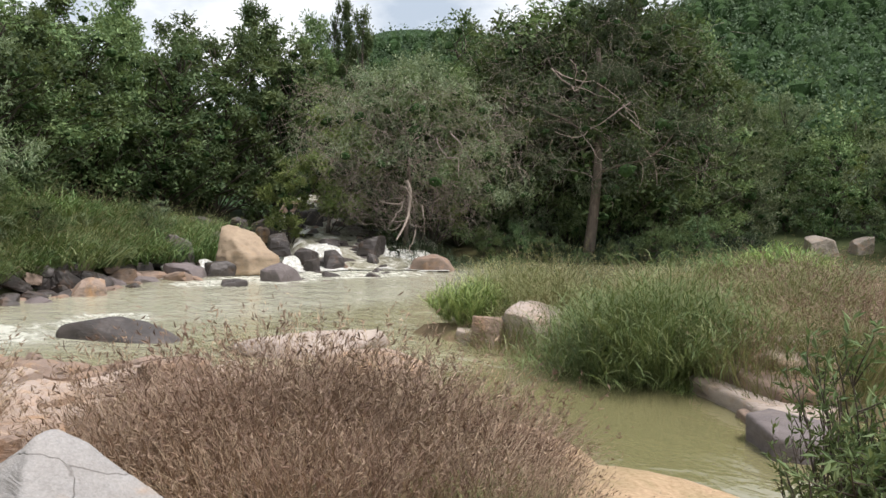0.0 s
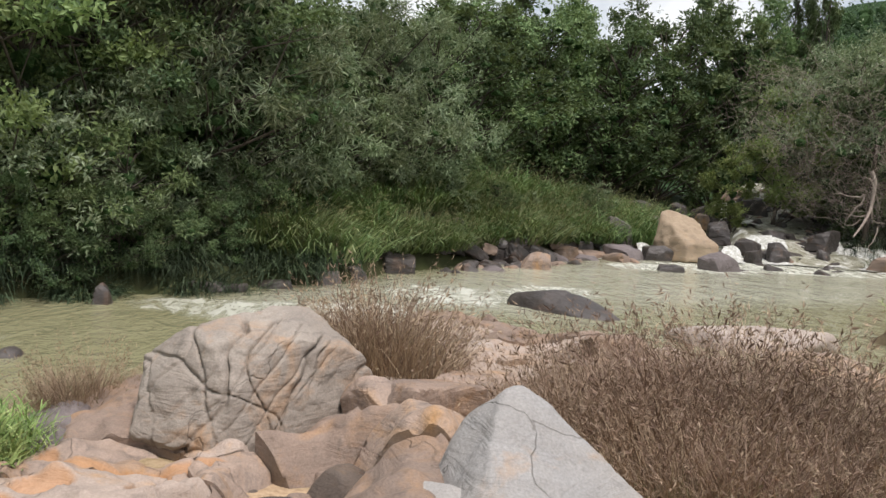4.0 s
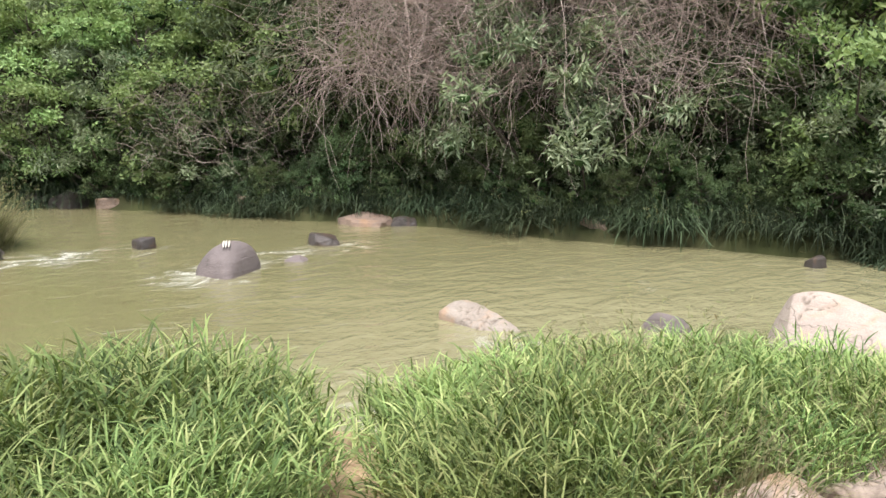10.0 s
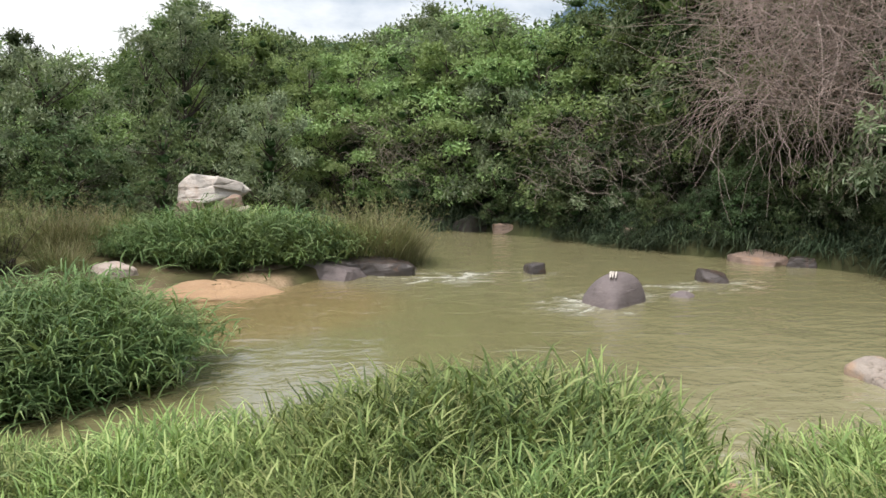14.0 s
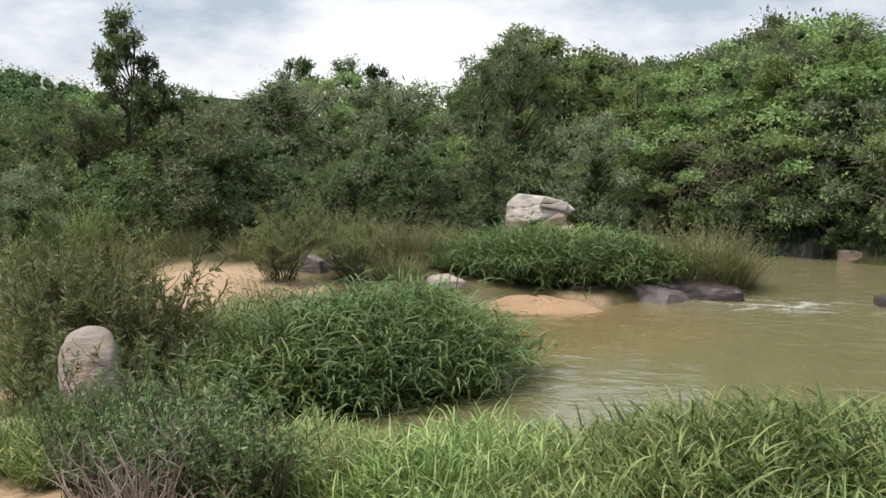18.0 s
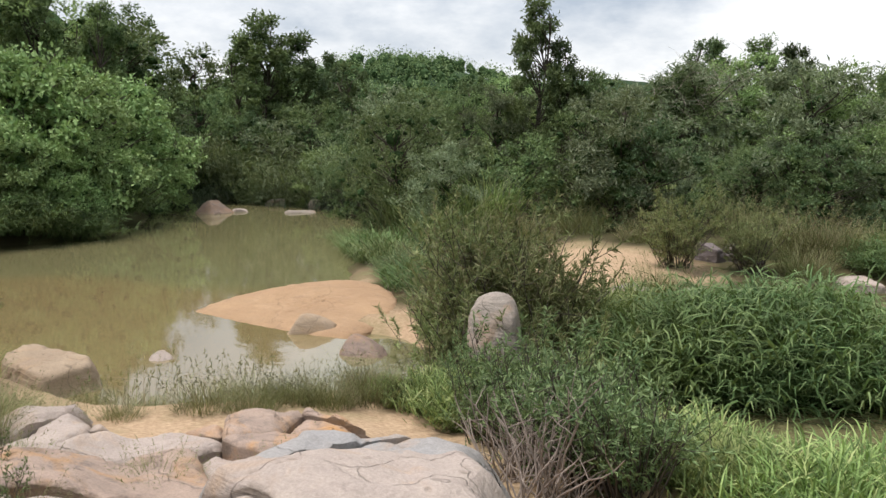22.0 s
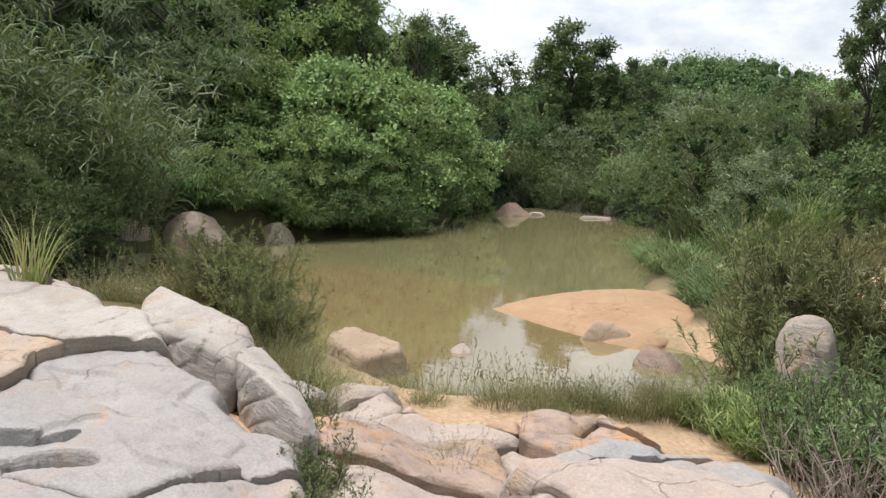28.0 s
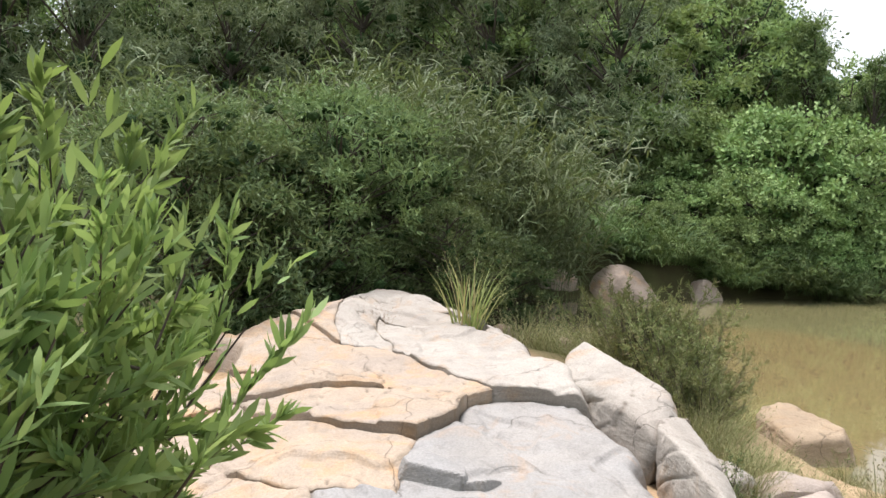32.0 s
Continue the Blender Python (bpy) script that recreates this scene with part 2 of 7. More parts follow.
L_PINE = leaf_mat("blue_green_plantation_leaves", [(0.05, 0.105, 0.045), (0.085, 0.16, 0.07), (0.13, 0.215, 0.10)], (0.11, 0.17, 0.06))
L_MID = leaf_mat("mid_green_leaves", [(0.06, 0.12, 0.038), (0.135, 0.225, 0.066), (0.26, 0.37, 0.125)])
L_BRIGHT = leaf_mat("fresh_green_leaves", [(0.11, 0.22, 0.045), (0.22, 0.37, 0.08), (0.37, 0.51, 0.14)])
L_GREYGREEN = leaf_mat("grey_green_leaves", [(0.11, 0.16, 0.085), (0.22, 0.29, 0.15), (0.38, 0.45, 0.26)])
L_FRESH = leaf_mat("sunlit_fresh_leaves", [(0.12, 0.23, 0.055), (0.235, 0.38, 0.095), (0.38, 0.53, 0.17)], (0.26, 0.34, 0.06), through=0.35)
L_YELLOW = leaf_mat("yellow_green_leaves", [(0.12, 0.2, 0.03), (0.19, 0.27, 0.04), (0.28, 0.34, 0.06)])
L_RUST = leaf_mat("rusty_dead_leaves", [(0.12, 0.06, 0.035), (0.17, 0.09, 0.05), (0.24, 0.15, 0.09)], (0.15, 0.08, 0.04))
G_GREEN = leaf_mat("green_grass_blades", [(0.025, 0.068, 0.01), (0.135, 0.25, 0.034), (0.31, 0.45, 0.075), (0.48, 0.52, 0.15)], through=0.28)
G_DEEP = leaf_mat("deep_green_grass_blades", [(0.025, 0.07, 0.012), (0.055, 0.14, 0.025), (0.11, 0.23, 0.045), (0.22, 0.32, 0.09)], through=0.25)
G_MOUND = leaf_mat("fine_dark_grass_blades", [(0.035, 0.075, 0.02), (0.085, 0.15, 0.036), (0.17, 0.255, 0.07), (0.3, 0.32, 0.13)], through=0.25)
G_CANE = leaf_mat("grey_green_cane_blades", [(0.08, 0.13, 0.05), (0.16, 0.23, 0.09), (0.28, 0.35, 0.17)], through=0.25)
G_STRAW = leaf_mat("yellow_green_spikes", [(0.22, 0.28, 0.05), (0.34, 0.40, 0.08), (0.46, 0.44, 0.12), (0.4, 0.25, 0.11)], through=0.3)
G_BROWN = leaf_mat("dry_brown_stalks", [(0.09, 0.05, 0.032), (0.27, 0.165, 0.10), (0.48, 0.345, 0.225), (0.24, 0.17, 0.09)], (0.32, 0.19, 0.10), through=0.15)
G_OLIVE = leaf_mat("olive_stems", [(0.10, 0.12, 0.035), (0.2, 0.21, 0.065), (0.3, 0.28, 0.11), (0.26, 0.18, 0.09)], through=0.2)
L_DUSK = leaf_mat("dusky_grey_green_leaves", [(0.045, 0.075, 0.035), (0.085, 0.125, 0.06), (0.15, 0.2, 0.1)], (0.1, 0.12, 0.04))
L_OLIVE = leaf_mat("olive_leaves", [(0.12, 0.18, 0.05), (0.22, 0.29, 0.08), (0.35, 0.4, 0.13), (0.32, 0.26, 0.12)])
# dark sedge green, deepened by tree shade put into the blade colour
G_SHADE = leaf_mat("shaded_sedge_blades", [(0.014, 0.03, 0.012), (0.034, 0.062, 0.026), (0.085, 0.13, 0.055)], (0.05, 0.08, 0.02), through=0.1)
# dark filler added inside crowns; its colour stands in for interior shade
kc = Mat("crown_shade_filler", 0.8, 0.1)
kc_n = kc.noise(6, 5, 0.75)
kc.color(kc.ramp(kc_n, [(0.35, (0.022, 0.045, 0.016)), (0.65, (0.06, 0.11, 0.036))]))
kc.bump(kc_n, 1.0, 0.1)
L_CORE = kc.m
B_DARK = bark_mat("dark_bark", (0.05, 0.04, 0.032), (0.12, 0.10, 0.08))
B_TRUNK = bark_mat("grey_brown_bark", (0.085, 0.066, 0.054), (0.19, 0.15, 0.12))
B_PALE = bark_mat("pale_dry_twigs", (0.22, 0.18, 0.15), (0.38, 0.32, 0.27))
B_MAUVE = bark_mat("brown_vine_twigs", (0.31, 0.235, 0.205), (0.54, 0.45, 0.40))
L_SHRUB = leaf_mat("bright_long_leaves", [(0.14, 0.28, 0.058), (0.24, 0.42, 0.095), (0.37, 0.54, 0.15)], (0.26, 0.36, 0.055), through=0.45)


# ---- the lie of the land ----
def poly_distance(p, poly):
    """Signed distance of points p (n, 2) to a closed outline; positive inside."""
    a = np.array(poly, float)
    b = np.roll(a, -1, 0)
    best, inside = np.full(len(p), 1e9), np.zeros(len(p), bool)
    for u, v in zip(a, b):
        e = v - u
        t = np.clip(((p - u) @ e) / (e @ e), 0, 1)
        best = np.minimum(best, np.hypot(*(p - u - t[:, None] * e).T))
        cross = (u[1] > p[:, 1]) != (v[1] > p[:, 1])
        with np.errstate(divide="ignore", invalid="ignore"):
            inside ^= cross & (p[:, 0] < (v[0] - u[0]) * (p[:, 1] - u[1]) / (v[1] - u[1]) + u[0])
    return np.where(inside, best, -best)


NEAR = [(-3.6, 6.7), (-6.1, 6.4), (-8.8, 5.8), (-10.6, 4.2), (-11, 1.8), (-9.6, 0.2), (-8.3, -1.2), (-7.2, -2.6), (-5.8, -4.2), (-4.9, -5.4),
        (-3.2, -5.4), (-2.4, -6.0), (-1.0, -6.6), (1.0, -6.9), (3.0, -6.6), (5.2, -6.3), (6.3, -5.1), (7.3, -4.3), (8.6, -3.9), (9.8, -3.2),
        (12.5, -1.6), (17.5, -1.6), (20.6, -3.0), (20.5, -4.7), (20.3, -6.4), (20.3, -8.4), (20.4, -11.2), (23.6, -15.8), (27.4, -19), (28, -24.5), (60, -60), (4000, -4000), (4000, 4000), (300, 4000), (12, 60), (3, 24), (0, 11)]
MID = [(-2.6, -16.4), (-0.4, -14.4), (1.6, -13.4), (2.0, -12), (0.9, -10.8), (1.0, -9.4), (3.4, -8.6), (6.4, -8.2), (8.4, -8.4), (9.6, -9.4), (10.8, -11.5), (15.5, -17), (21.2, -22.8),
       (27, -25), (60, -62), (4000, -4200), (600, -4000), (30, -60), (6, -34), (0.5, -26), (-1.8, -20)]
FAR = [(-60, 34), (-34, 15), (-29, 11), (-24.5, 6.6), (-21.5, 3.3), (-17.5, -0.8), (-15.7, -3.4), (-13.8, -6.6), (-11.8, -10.8), (-9.8, -14.8), (-6.8, -19.3),
       (-4.2, -23.2), (-0.5, -29), (5, -37), (28, -64), (560, -4100), (-4000, -4000), (-4000, 2000)]
ISLE = [(-13.4, 9.4), (-11.8, 9.2), (-10.6, 9.8), (-10.2, 11.4), (-8.3, 10.0), (-7.0, 10.0), (-5.8, 10.6), (-4.6, 10.2), (-2.6, 11.5), (-2.0, 15), (-8, 20), (-16, 27), (-20, 25), (-17, 16)]
UPLAND = [(-31.5, 21), (-28, 22), (-26, 28), (-22, 36), (-16, 42), (-8, 44), (2, 46), (20, 80), (60, 4000), (-4000, 4000), (-3900, 2100), (-62, 42), (-38, 24)]
RAPID = [(-26.5, 14), (-25, 17), (-31, 22.5), (-40, 28), (-64, 44), (-60, 34), (-34, 15.5)]


def ground_height(xy):
    xy = np.asarray(xy, float)
    p3 = np.c_[xy, np.zeros(len(xy))]
    wob = 0.35 * fbm(p3, 0.55, 3, 3)
    d = np.hypot(*xy.T)
    near, mid, far, isle, up, rapid = (poly_distance(xy, q) + wob for q in (NEAR, MID, FAR, ISLE, UPLAND, RAPID))
    z = np.full(len(xy), -0.75)
    z = np.maximum(z, -0.75 + smooth(-0.9, 0.5, near) * 0.98 + smooth(0.2, 2.5, near) * 0.25 * smooth(40, 8, d) + smooth(8, 60, near) * 4)
    z = np.maximum(z, -0.75 + smooth(-0.9, 0.6, mid) * 0.9 + smooth(0.5, 6, mid) * 0.35 + smooth(8, 60, mid) * 3.0)
    z = np.maximum(z, -0.75 + smooth(-0.7, 0.5, far) * 1.05 + smooth(0.4, 6, far) * 1.3 + smooth(8, 60, far) * 5)
    z = np.maximum(z, -0.75 + smooth(-0.7, 0.5, isle) * 0.92 + smooth(0.4, 4, isle) * 0.2)
    z = np.maximum(z, -0.75 + smooth(-0.9, 0.6, up) * 1.0 + smooth(0.5, 9, up) * 0.9 + smooth(8, 60, up) * 5)
    run = np.clip((-xy[:, 0] - 26) / 16, 0, 1)
    z = np.maximum(z, -0.75 + smooth(-1.2, 0.6, rapid) * (0.66 + 2.6 * run))
    az = (np.degrees(np.arctan2(-xy[:, 0], xy[:, 1]))) % 360
    for a, dist, wa, wd, high in HILLS:
        da = (az - a + 180) % 360 - 180
        z = z + high * np.exp(-(da / wa) ** 2) * np.exp(-(np.maximum(0, dist - d) / wd) ** 2 * 1.0) * np.exp(-(np.maximum(0, d - dist) / (2.5 * wd)) ** 2)
    rough = 0.05 * fbm(p3, 1.3, 4, 5) + 0.5 * smooth(40, 200, d) * fbm(p3, 0.05, 3, 9) * 3
    return z + rough


# heading, distance, half width in degrees, depth, height of each hill
HILLS = [(30, 190, 17, 60, 41), (57, 260, 13, 90, 47), (176, 120, 12, 40, 9), (221, 420, 13, 150, 36), (249, 130, 10, 50, 25), (266, 110, 15, 50, 24), (115, 170, 24, 70, 30), (154, 2600, 9.5, 700, 520), (205, 900, 12, 300, 60)]


def gz(x, y):
    return float(ground_height(np.array([[x, y]]))[0])


def polar_grid(rings, spokes):
    r = np.array(rings)
    a = np.linspace(0, 2 * np.pi, spokes, endpoint=False)
    x, y = -np.sin(a)[None] * r[:, None], np.cos(a)[None] * r[:, None]
    xy = np.stack([x, y], -1).reshape(-1, 2)
    i, j = np.meshgrid(np.arange(len(r) - 1), np.arange(spokes), indexing="ij")
    k = (j + 1) % spokes
    quads = np.stack([i * spokes + j, i * spokes + k, (i + 1) * spokes + k, (i + 1) * spokes + j], -1).reshape(-1, 4)
    return xy, quads[:, ::-1]


rings = np.concatenate([[0.0005], np.geomspace(0.4, 60, 190), np.geomspace(62, 4500, 56)])
xy, quads = polar_grid(rings, 480)
z = ground_height(xy)


def soil_mat():
    k = Mat("ground_soil_sand_and_litter", 0.95, 0.1)
    n = k.noise(0.8, 6, 0.65, dist=0.5)
    fine = k.noise(22, 5, 0.7)
    sand = k.mix(k.ramp(fine, [(0.35, 0.0), (0.65, 1.0)]), (0.32, 0.22, 0.135), (0.50, 0.37, 0.24))
    soil = k.mix(fine, (0.035, 0.036, 0.016), (0.095, 0.08, 0.042))
    c = k.mix(k.attr("sandy"), soil, sand)
    c = k.mix(k.ramp(n, [(0.45, 0.0), (0.62, 0.35)]), c, (0.10, 0.12, 0.04))
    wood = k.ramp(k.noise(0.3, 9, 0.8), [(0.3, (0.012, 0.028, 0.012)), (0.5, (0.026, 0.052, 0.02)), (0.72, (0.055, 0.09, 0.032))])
    c = k.mix(k.attr("wooded_and_shaded"), c, wood)
    # distance haze painted as blue colour on the farthest ground
    c = k.mix(k.attr("haze_tint"), c, k.mix(n, (0.07, 0.11, 0.15), (0.10, 0.15, 0.20)))
    k.color(c)
    k.bump(k.math("ADD", n, k.math("MULTIPLY", fine, 0.3)), 0.5, 0.05)
    return k.m


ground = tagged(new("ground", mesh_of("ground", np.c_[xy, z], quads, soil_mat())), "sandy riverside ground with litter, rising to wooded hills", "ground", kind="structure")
dist = np.hypot(*xy.T)
az = np.degrees(np.arctan2(-xy[:, 0], xy[:, 1])) % 360
sandy = smooth(-0.6, 0.2, poly_distance(xy, NEAR)) * smooth(11, 8, dist) + smooth(-0.6, 0.2, poly_distance(xy, MID)) * smooth(18, 13, dist) * smooth(-0.25, 0.25, fbm(np.c_[xy, 0 * dist], 0.5, 3, 15)) + 0.35 * smooth(-0.9, 0.2, poly_distance(xy, ISLE))
sandy = np.clip(sandy + sum(smooth(r, 0.5 * r, np.hypot(xy[:, 0] - at(a, d).x, xy[:, 1] - at(a, d).y)) for a, d, r in ((206, 12.8, 2.0), (209, 16.4, 2.2), (204.5, 15.6, 1.9), (206.5, 14.4, 1.6), (201.8, 15, 1.4))), 0, 1)
ground.data.attributes.new("sandy", "FLOAT", "POINT").data.foreach_set("value", sandy.astype(np.float32))
# woods far out; the 0.3 paints tree shade onto the far bank's soil
ground.data.attributes.new("wooded_and_shaded", "FLOAT", "POINT").data.foreach_set("value", np.maximum(smooth(34, 60, dist), 0.3 * smooth(-0.7, -0.1, poly_distance(xy, FAR))).astype(np.float32))
# where the painted haze sets in
ground.data.attributes.new("haze_tint", "FLOAT", "POINT").data.foreach_set("value", smooth(900, 1900, dist).astype(np.float32))


def water_mat():
    k = Mat("murky_green_river_water", 0.09, 1.0)
    k.b.inputs["IOR"].default_value = 1.75
    along = k.pos((1, 1, 1))
    turn = k.node("ShaderNodeMapping", Rotation=(0, 0, radians(57)), Scale=(0.62, 1.15, 1))
    k.link(along, turn.inputs["Vector"])
    line = turn.outputs[0]
    streak = k.noise(1.0, 5, 0.6, line, 0.6)
    c = k.mix(streak, (0.235, 0.225, 0.122), (0.325, 0.31, 0.185))
    c = k.mix(k.ramp(k.attr("flow"), [(0.25, 0.0), (0.95, 1.0)]), (0.18, 0.168, 0.082), c)
    c = k.mix(k.attr("shallow"), c, (0.30, 0.165, 0.07))
    c = k.mix(k.attr("milky"), c, k.mix(streak, (0.36, 0.355, 0.25), (0.50, 0.50, 0.40)))
    foam_n = k.noise(2.2, 7, 0.72, line, 1.4)
    foam_and_sparkle = k.ramp(k.math("MULTIPLY", k.math("ADD", k.math("MULTIPLY", k.attr("foam_and_sparkle"), 0.42), foam_n), 0.8), [(0.63, 0.0), (0.88, 1.0)])
    c = k.mix(foam_and_sparkle, c, (0.70, 0.71, 0.62))
    k.color(c)
    k.link(k.math("ADD", 0.025, k.math("MULTIPLY", foam_and_sparkle, 0.6)), k.b.inputs["Roughness"])
    rip = k.math("ADD", k.noise(2.4, 3, 0.5, line, 0.8), k.math("ADD", k.math("MULTIPLY", k.noise(1.3, 2, 0.5, None, 0.6), 0.5), k.math("MULTIPLY", k.noise(7.5, 3, 0.55, None, 0.4), 0.3)))
    h = k.math("MULTIPLY", rip, k.math("ADD", 0.012, k.math("MULTIPLY", k.attr("flow"), 1.0)))
    k.bump(k.math("ADD", h, k.math("MULTIPLY", foam_and_sparkle, 0.3)), 0.6, 0.13)
    return k.m


wrings = np.concatenate([np.geomspace(3, 60, 140), np.geomspace(63, 400, 10)])
wxy, wquads = polar_grid(wrings, 420)
wd = np.hypot(*wxy.T)
wp = np.c_[wxy, 0 * wd]
flow = np.clip(1 - smooth(1.0, 4.5, wxy[:, 0]), 0.0, 1) * (0.4 + 0.6 * smooth(-13, -3, wxy[:, 1])) * (1 - 0.9 * smooth(4.5, 7.5, wxy[:, 1]) * smooth(-12, -9, wxy[:, 0]))
calm = at(180, 9.6)
flow = flow * (1 - 0.8 * smooth(5.5, 2.0, np.hypot(wxy[:, 0] - calm.x, wxy[:, 1] - calm.y)))
wz = 0.02 * flow * fbm(wp, 0.9, 3, 21)


def near_to(a, d, r):
    c = at(a, d)
    return smooth(r, 0.2 * r, np.hypot(wxy[:, 0] - c.x, wxy[:, 1] - c.y))


foam_and_sparkle = sum(near_to(*q) for q in ((62, 28, 3.2), (57, 29, 3.2), (66, 26, 2.6), (70, 25, 1.6), (82, 17, 2.2), (87, 14.6, 1.7), (91, 14.2, 1.6), (95, 14.4, 1.6), (100, 15, 1.2), (75, 18.5, 1.6)))
# wakes of foam, with the ripples' white sparkle painted in alongside
foam_and_sparkle = foam_and_sparkle + sum(s * near_to(*q) for s, q in ((0.75, (159, 12.8, 1.5)), (0.6, (155.5, 14.2, 1.6)), (0.6, (150, 15.2, 1.5)), (0.5, (164, 15.5, 2.0)), (0.6, (170, 15.2, 1.6)), (0.45, (139, 9.2, 1.2)), (0.28, (128, 12.5, 2.2)), (0.3, (112, 12.5, 2.0)), (0.5, (146, 6.8, 0.9)), (0.22, (136, 14, 2.5)), (0.3, (120, 14.2, 2))))
foam_and_sparkle = np.clip(foam_and_sparkle + 0.2 * flow * smooth(30, 14, wd), 0, 1)
shallow = np.clip(sum(near_to(*q) for q in ((183, 13.2, 3), (240, 12, 4.5), (246, 12, 4), (244, 15, 3))), 0, 0.3)
water = tagged(new("water", mesh_of("water", np.c_[wxy, wz], wquads, water_mat())), "murky olive river water, fast beside a still pool", "river", kind="structure")
milky = np.clip(sum(near_to(*q) for q in ((60, 26, 6.5), (66, 23, 5.5), (73, 20, 4.5), (82, 17, 3.6), (90, 15, 2.8), (55, 29, 4.0))), 0, 0.85)
for nm, val in (("milky", milky), ("foam_and_sparkle", foam_and_sparkle), ("flow", 0.012 + 0.98 * flow), ("shallow", shallow)):
    water.data.attributes.new(nm, "FLOAT", "POINT").data.foreach_set("value", val.astype(np.float32))


# ---- rocks ----
def joined(pieces):
    vs, fs, off = [], [], 0
    for v, f in pieces:
        vs.append(v)
        fs.append(f + off)
        off += len(v)
    return np.concatenate(vs), np.concatenate(fs)


def ball(sub):
    bm = bmesh.new()
    bmesh.ops.create_icosphere(bm, subdivisions=sub, radius=1)
    v = np.array([x.co[:] for x in bm.verts])
    f = np.array([[x.index for x in q.verts] for q in bm.faces])
    bm.free()
    return v / np.linalg.norm(v, axis=1)[:, None], f


BALLS = {n: ball(n) for n in (1, 2, 3, 4, 5, 6, 7)}


def hull_planes(pts):
    bm = bmesh.new()
    for p in pts:
        bm.verts.new(p)
    bmesh.ops.convex_hull(bm, input=bm.verts)
    bm.normal_update()
    c = np.mean([v.co[:] for v in bm.verts if v.link_faces], axis=0)
    planes = []
    for f in bm.faces:
        n = np.array(f.normal[:])
        h = n @ (np.array(f.verts[0].co[:]) - c)
        if h < 0:
            n, h = -n, -h
        planes.append((*n, max(h, 0.01)))
    bm.free()
    return c, np.array(planes)


def rock_mesh(name, pts, material, seed=0, sub=5, rough=0.05, edge=14, cracks=0.0, freq=1.6, chips=9, shade=True, grooves=()):
    """A worn rock that fills the hull of the points: rounded edges, uneven faces, joints cut in."""
    c, planes = hull_planes([Vector(p) for p in pts])
    d, f = BALLS[sub]
    ratio = np.clip(d @ planes[:, :3].T, 1e-4, None) / planes[:, 3]
    r = (ratio ** edge).sum(1) ** (-1.0 / edge)
    r *= np.mean(1.0 / (ratio.max(1) * r))
    v = d * r[:, None]
    size = np.median(r)
    q = v + c
    v = v + d * (rough * size * fbm(q, freq / max(size, 0.3), 4, seed))[:, None]
    rc = np.random.default_rng(seed + 77)
    for _ in range(chips):
        n = rc.normal(0, 1, 3)
        n[2] = abs(n[2]) * 0.8
        n /= np.linalg.norm(n)
        s = v @ n
        v = v - n * (0.92 * np.maximum(0, s - s.max() * rc.uniform(0.72, 0.93)))[:, None]
    v = v + d * (0.35 * rough * size * fbm(v + c, 2.6 * freq / max(size, 0.3), 3, seed + 2))[:, None]
    if cracks:
        v = v - d * (0.45 * cracks * np.abs(fbm(q * (1.5, 1.5, 0.4), 1.2 / max(size, 0.3), 3, seed + 14)))[:, None]
        line = np.abs(fbm(q * (1.5, 1.5, 0.4), 0.8 / max(size, 0.3), 3, seed + 4))
        v = v - d * (cracks * smooth(0.05, 0.0, line))[:, None]
        # painted shade follows the crack lines, and the grooves below
        groove_shade = 0.8 * smooth(0.035, 0.0, line)
        line = np.abs(fbm(q * (0.6, 1, 1.8), 1.6 / max(size, 0.3), 2, seed + 9))
        v = v - d * (0.6 * cracks * smooth(0.05, 0.0, line))[:, None]
    for n, spacing, depth, wide in grooves:
        n = np.array(n, float) / np.linalg.norm(n)
        phase = (q @ n) / spacing + 0.55 * fbm(q, 0.9, 3, seed + 21)
        off = np.abs(phase - np.round(phase)) * spacing
        keep = smooth(-0.35, 0.25, vnoise(q, 1.3, seed + 23))
        v = v - d * (depth * keep * smooth(wide, 0.0, off) + 0.3 * depth * keep * smooth(3 * wide, 0.0, off))[:, None]
        groove_shade = np.maximum(groove_shade if cracks else 0.0, 0.9 * keep * smooth(0.6 * wide, 0.0, off))
    base = np.array([c[0], c[1], (v + c)[:, 2].min()])
    me = mesh_of(name, v + c - base, f, material, shade)
    if cracks or grooves:
        me.attributes.new("crevice_shade", "FLOAT", "POINT").data.foreach_set("value", groove_shade.astype(np.float32))
    return me, Vector(base)


def rock(name, pts, material, label, category="rock", parent=None, **kw):
    me, base = rock_mesh(name, pts, material, **kw)
    ob = new(name, me)
    if parent is None:
        ob.location = base
        return tagged(ob, label, category)
    ob.parent = parent
    ob.location = base - parent.location
    return ob


def blob(az, d, z, wide, deep, high, seed, turn=0.0, lean=0.0):
    """Corner points of an irregular boulder with its middle at the heading and distance, standing on z."""
    rng = np.random.default_rng(seed)
    c = at(az, d, z)
    t = radians(az + turn)
    side, out = Vector((math.cos(t), math.sin(t), 0)), Vector((-math.sin(t), math.cos(t), 0))
    pts = []
    for k in range(21):
        a = 2 * math.pi * (k % 7 + rng.uniform(-0.35, 0.35)) / 7
        s, h = ((rng.uniform(0.85, 1.0), -0.2), (rng.uniform(0.8, 1.05), rng.uniform(0.25, 0.55)), (rng.uniform(0.25, 0.62), rng.uniform(0.78, 1.0)))[k // 7]
        pts.append(c + side * (wide / 2 * s * math.cos(a) + lean * h * high) + out * (deep / 2 * s * math.sin(a)) + Vector((0, 0, h * high)))
    return pts


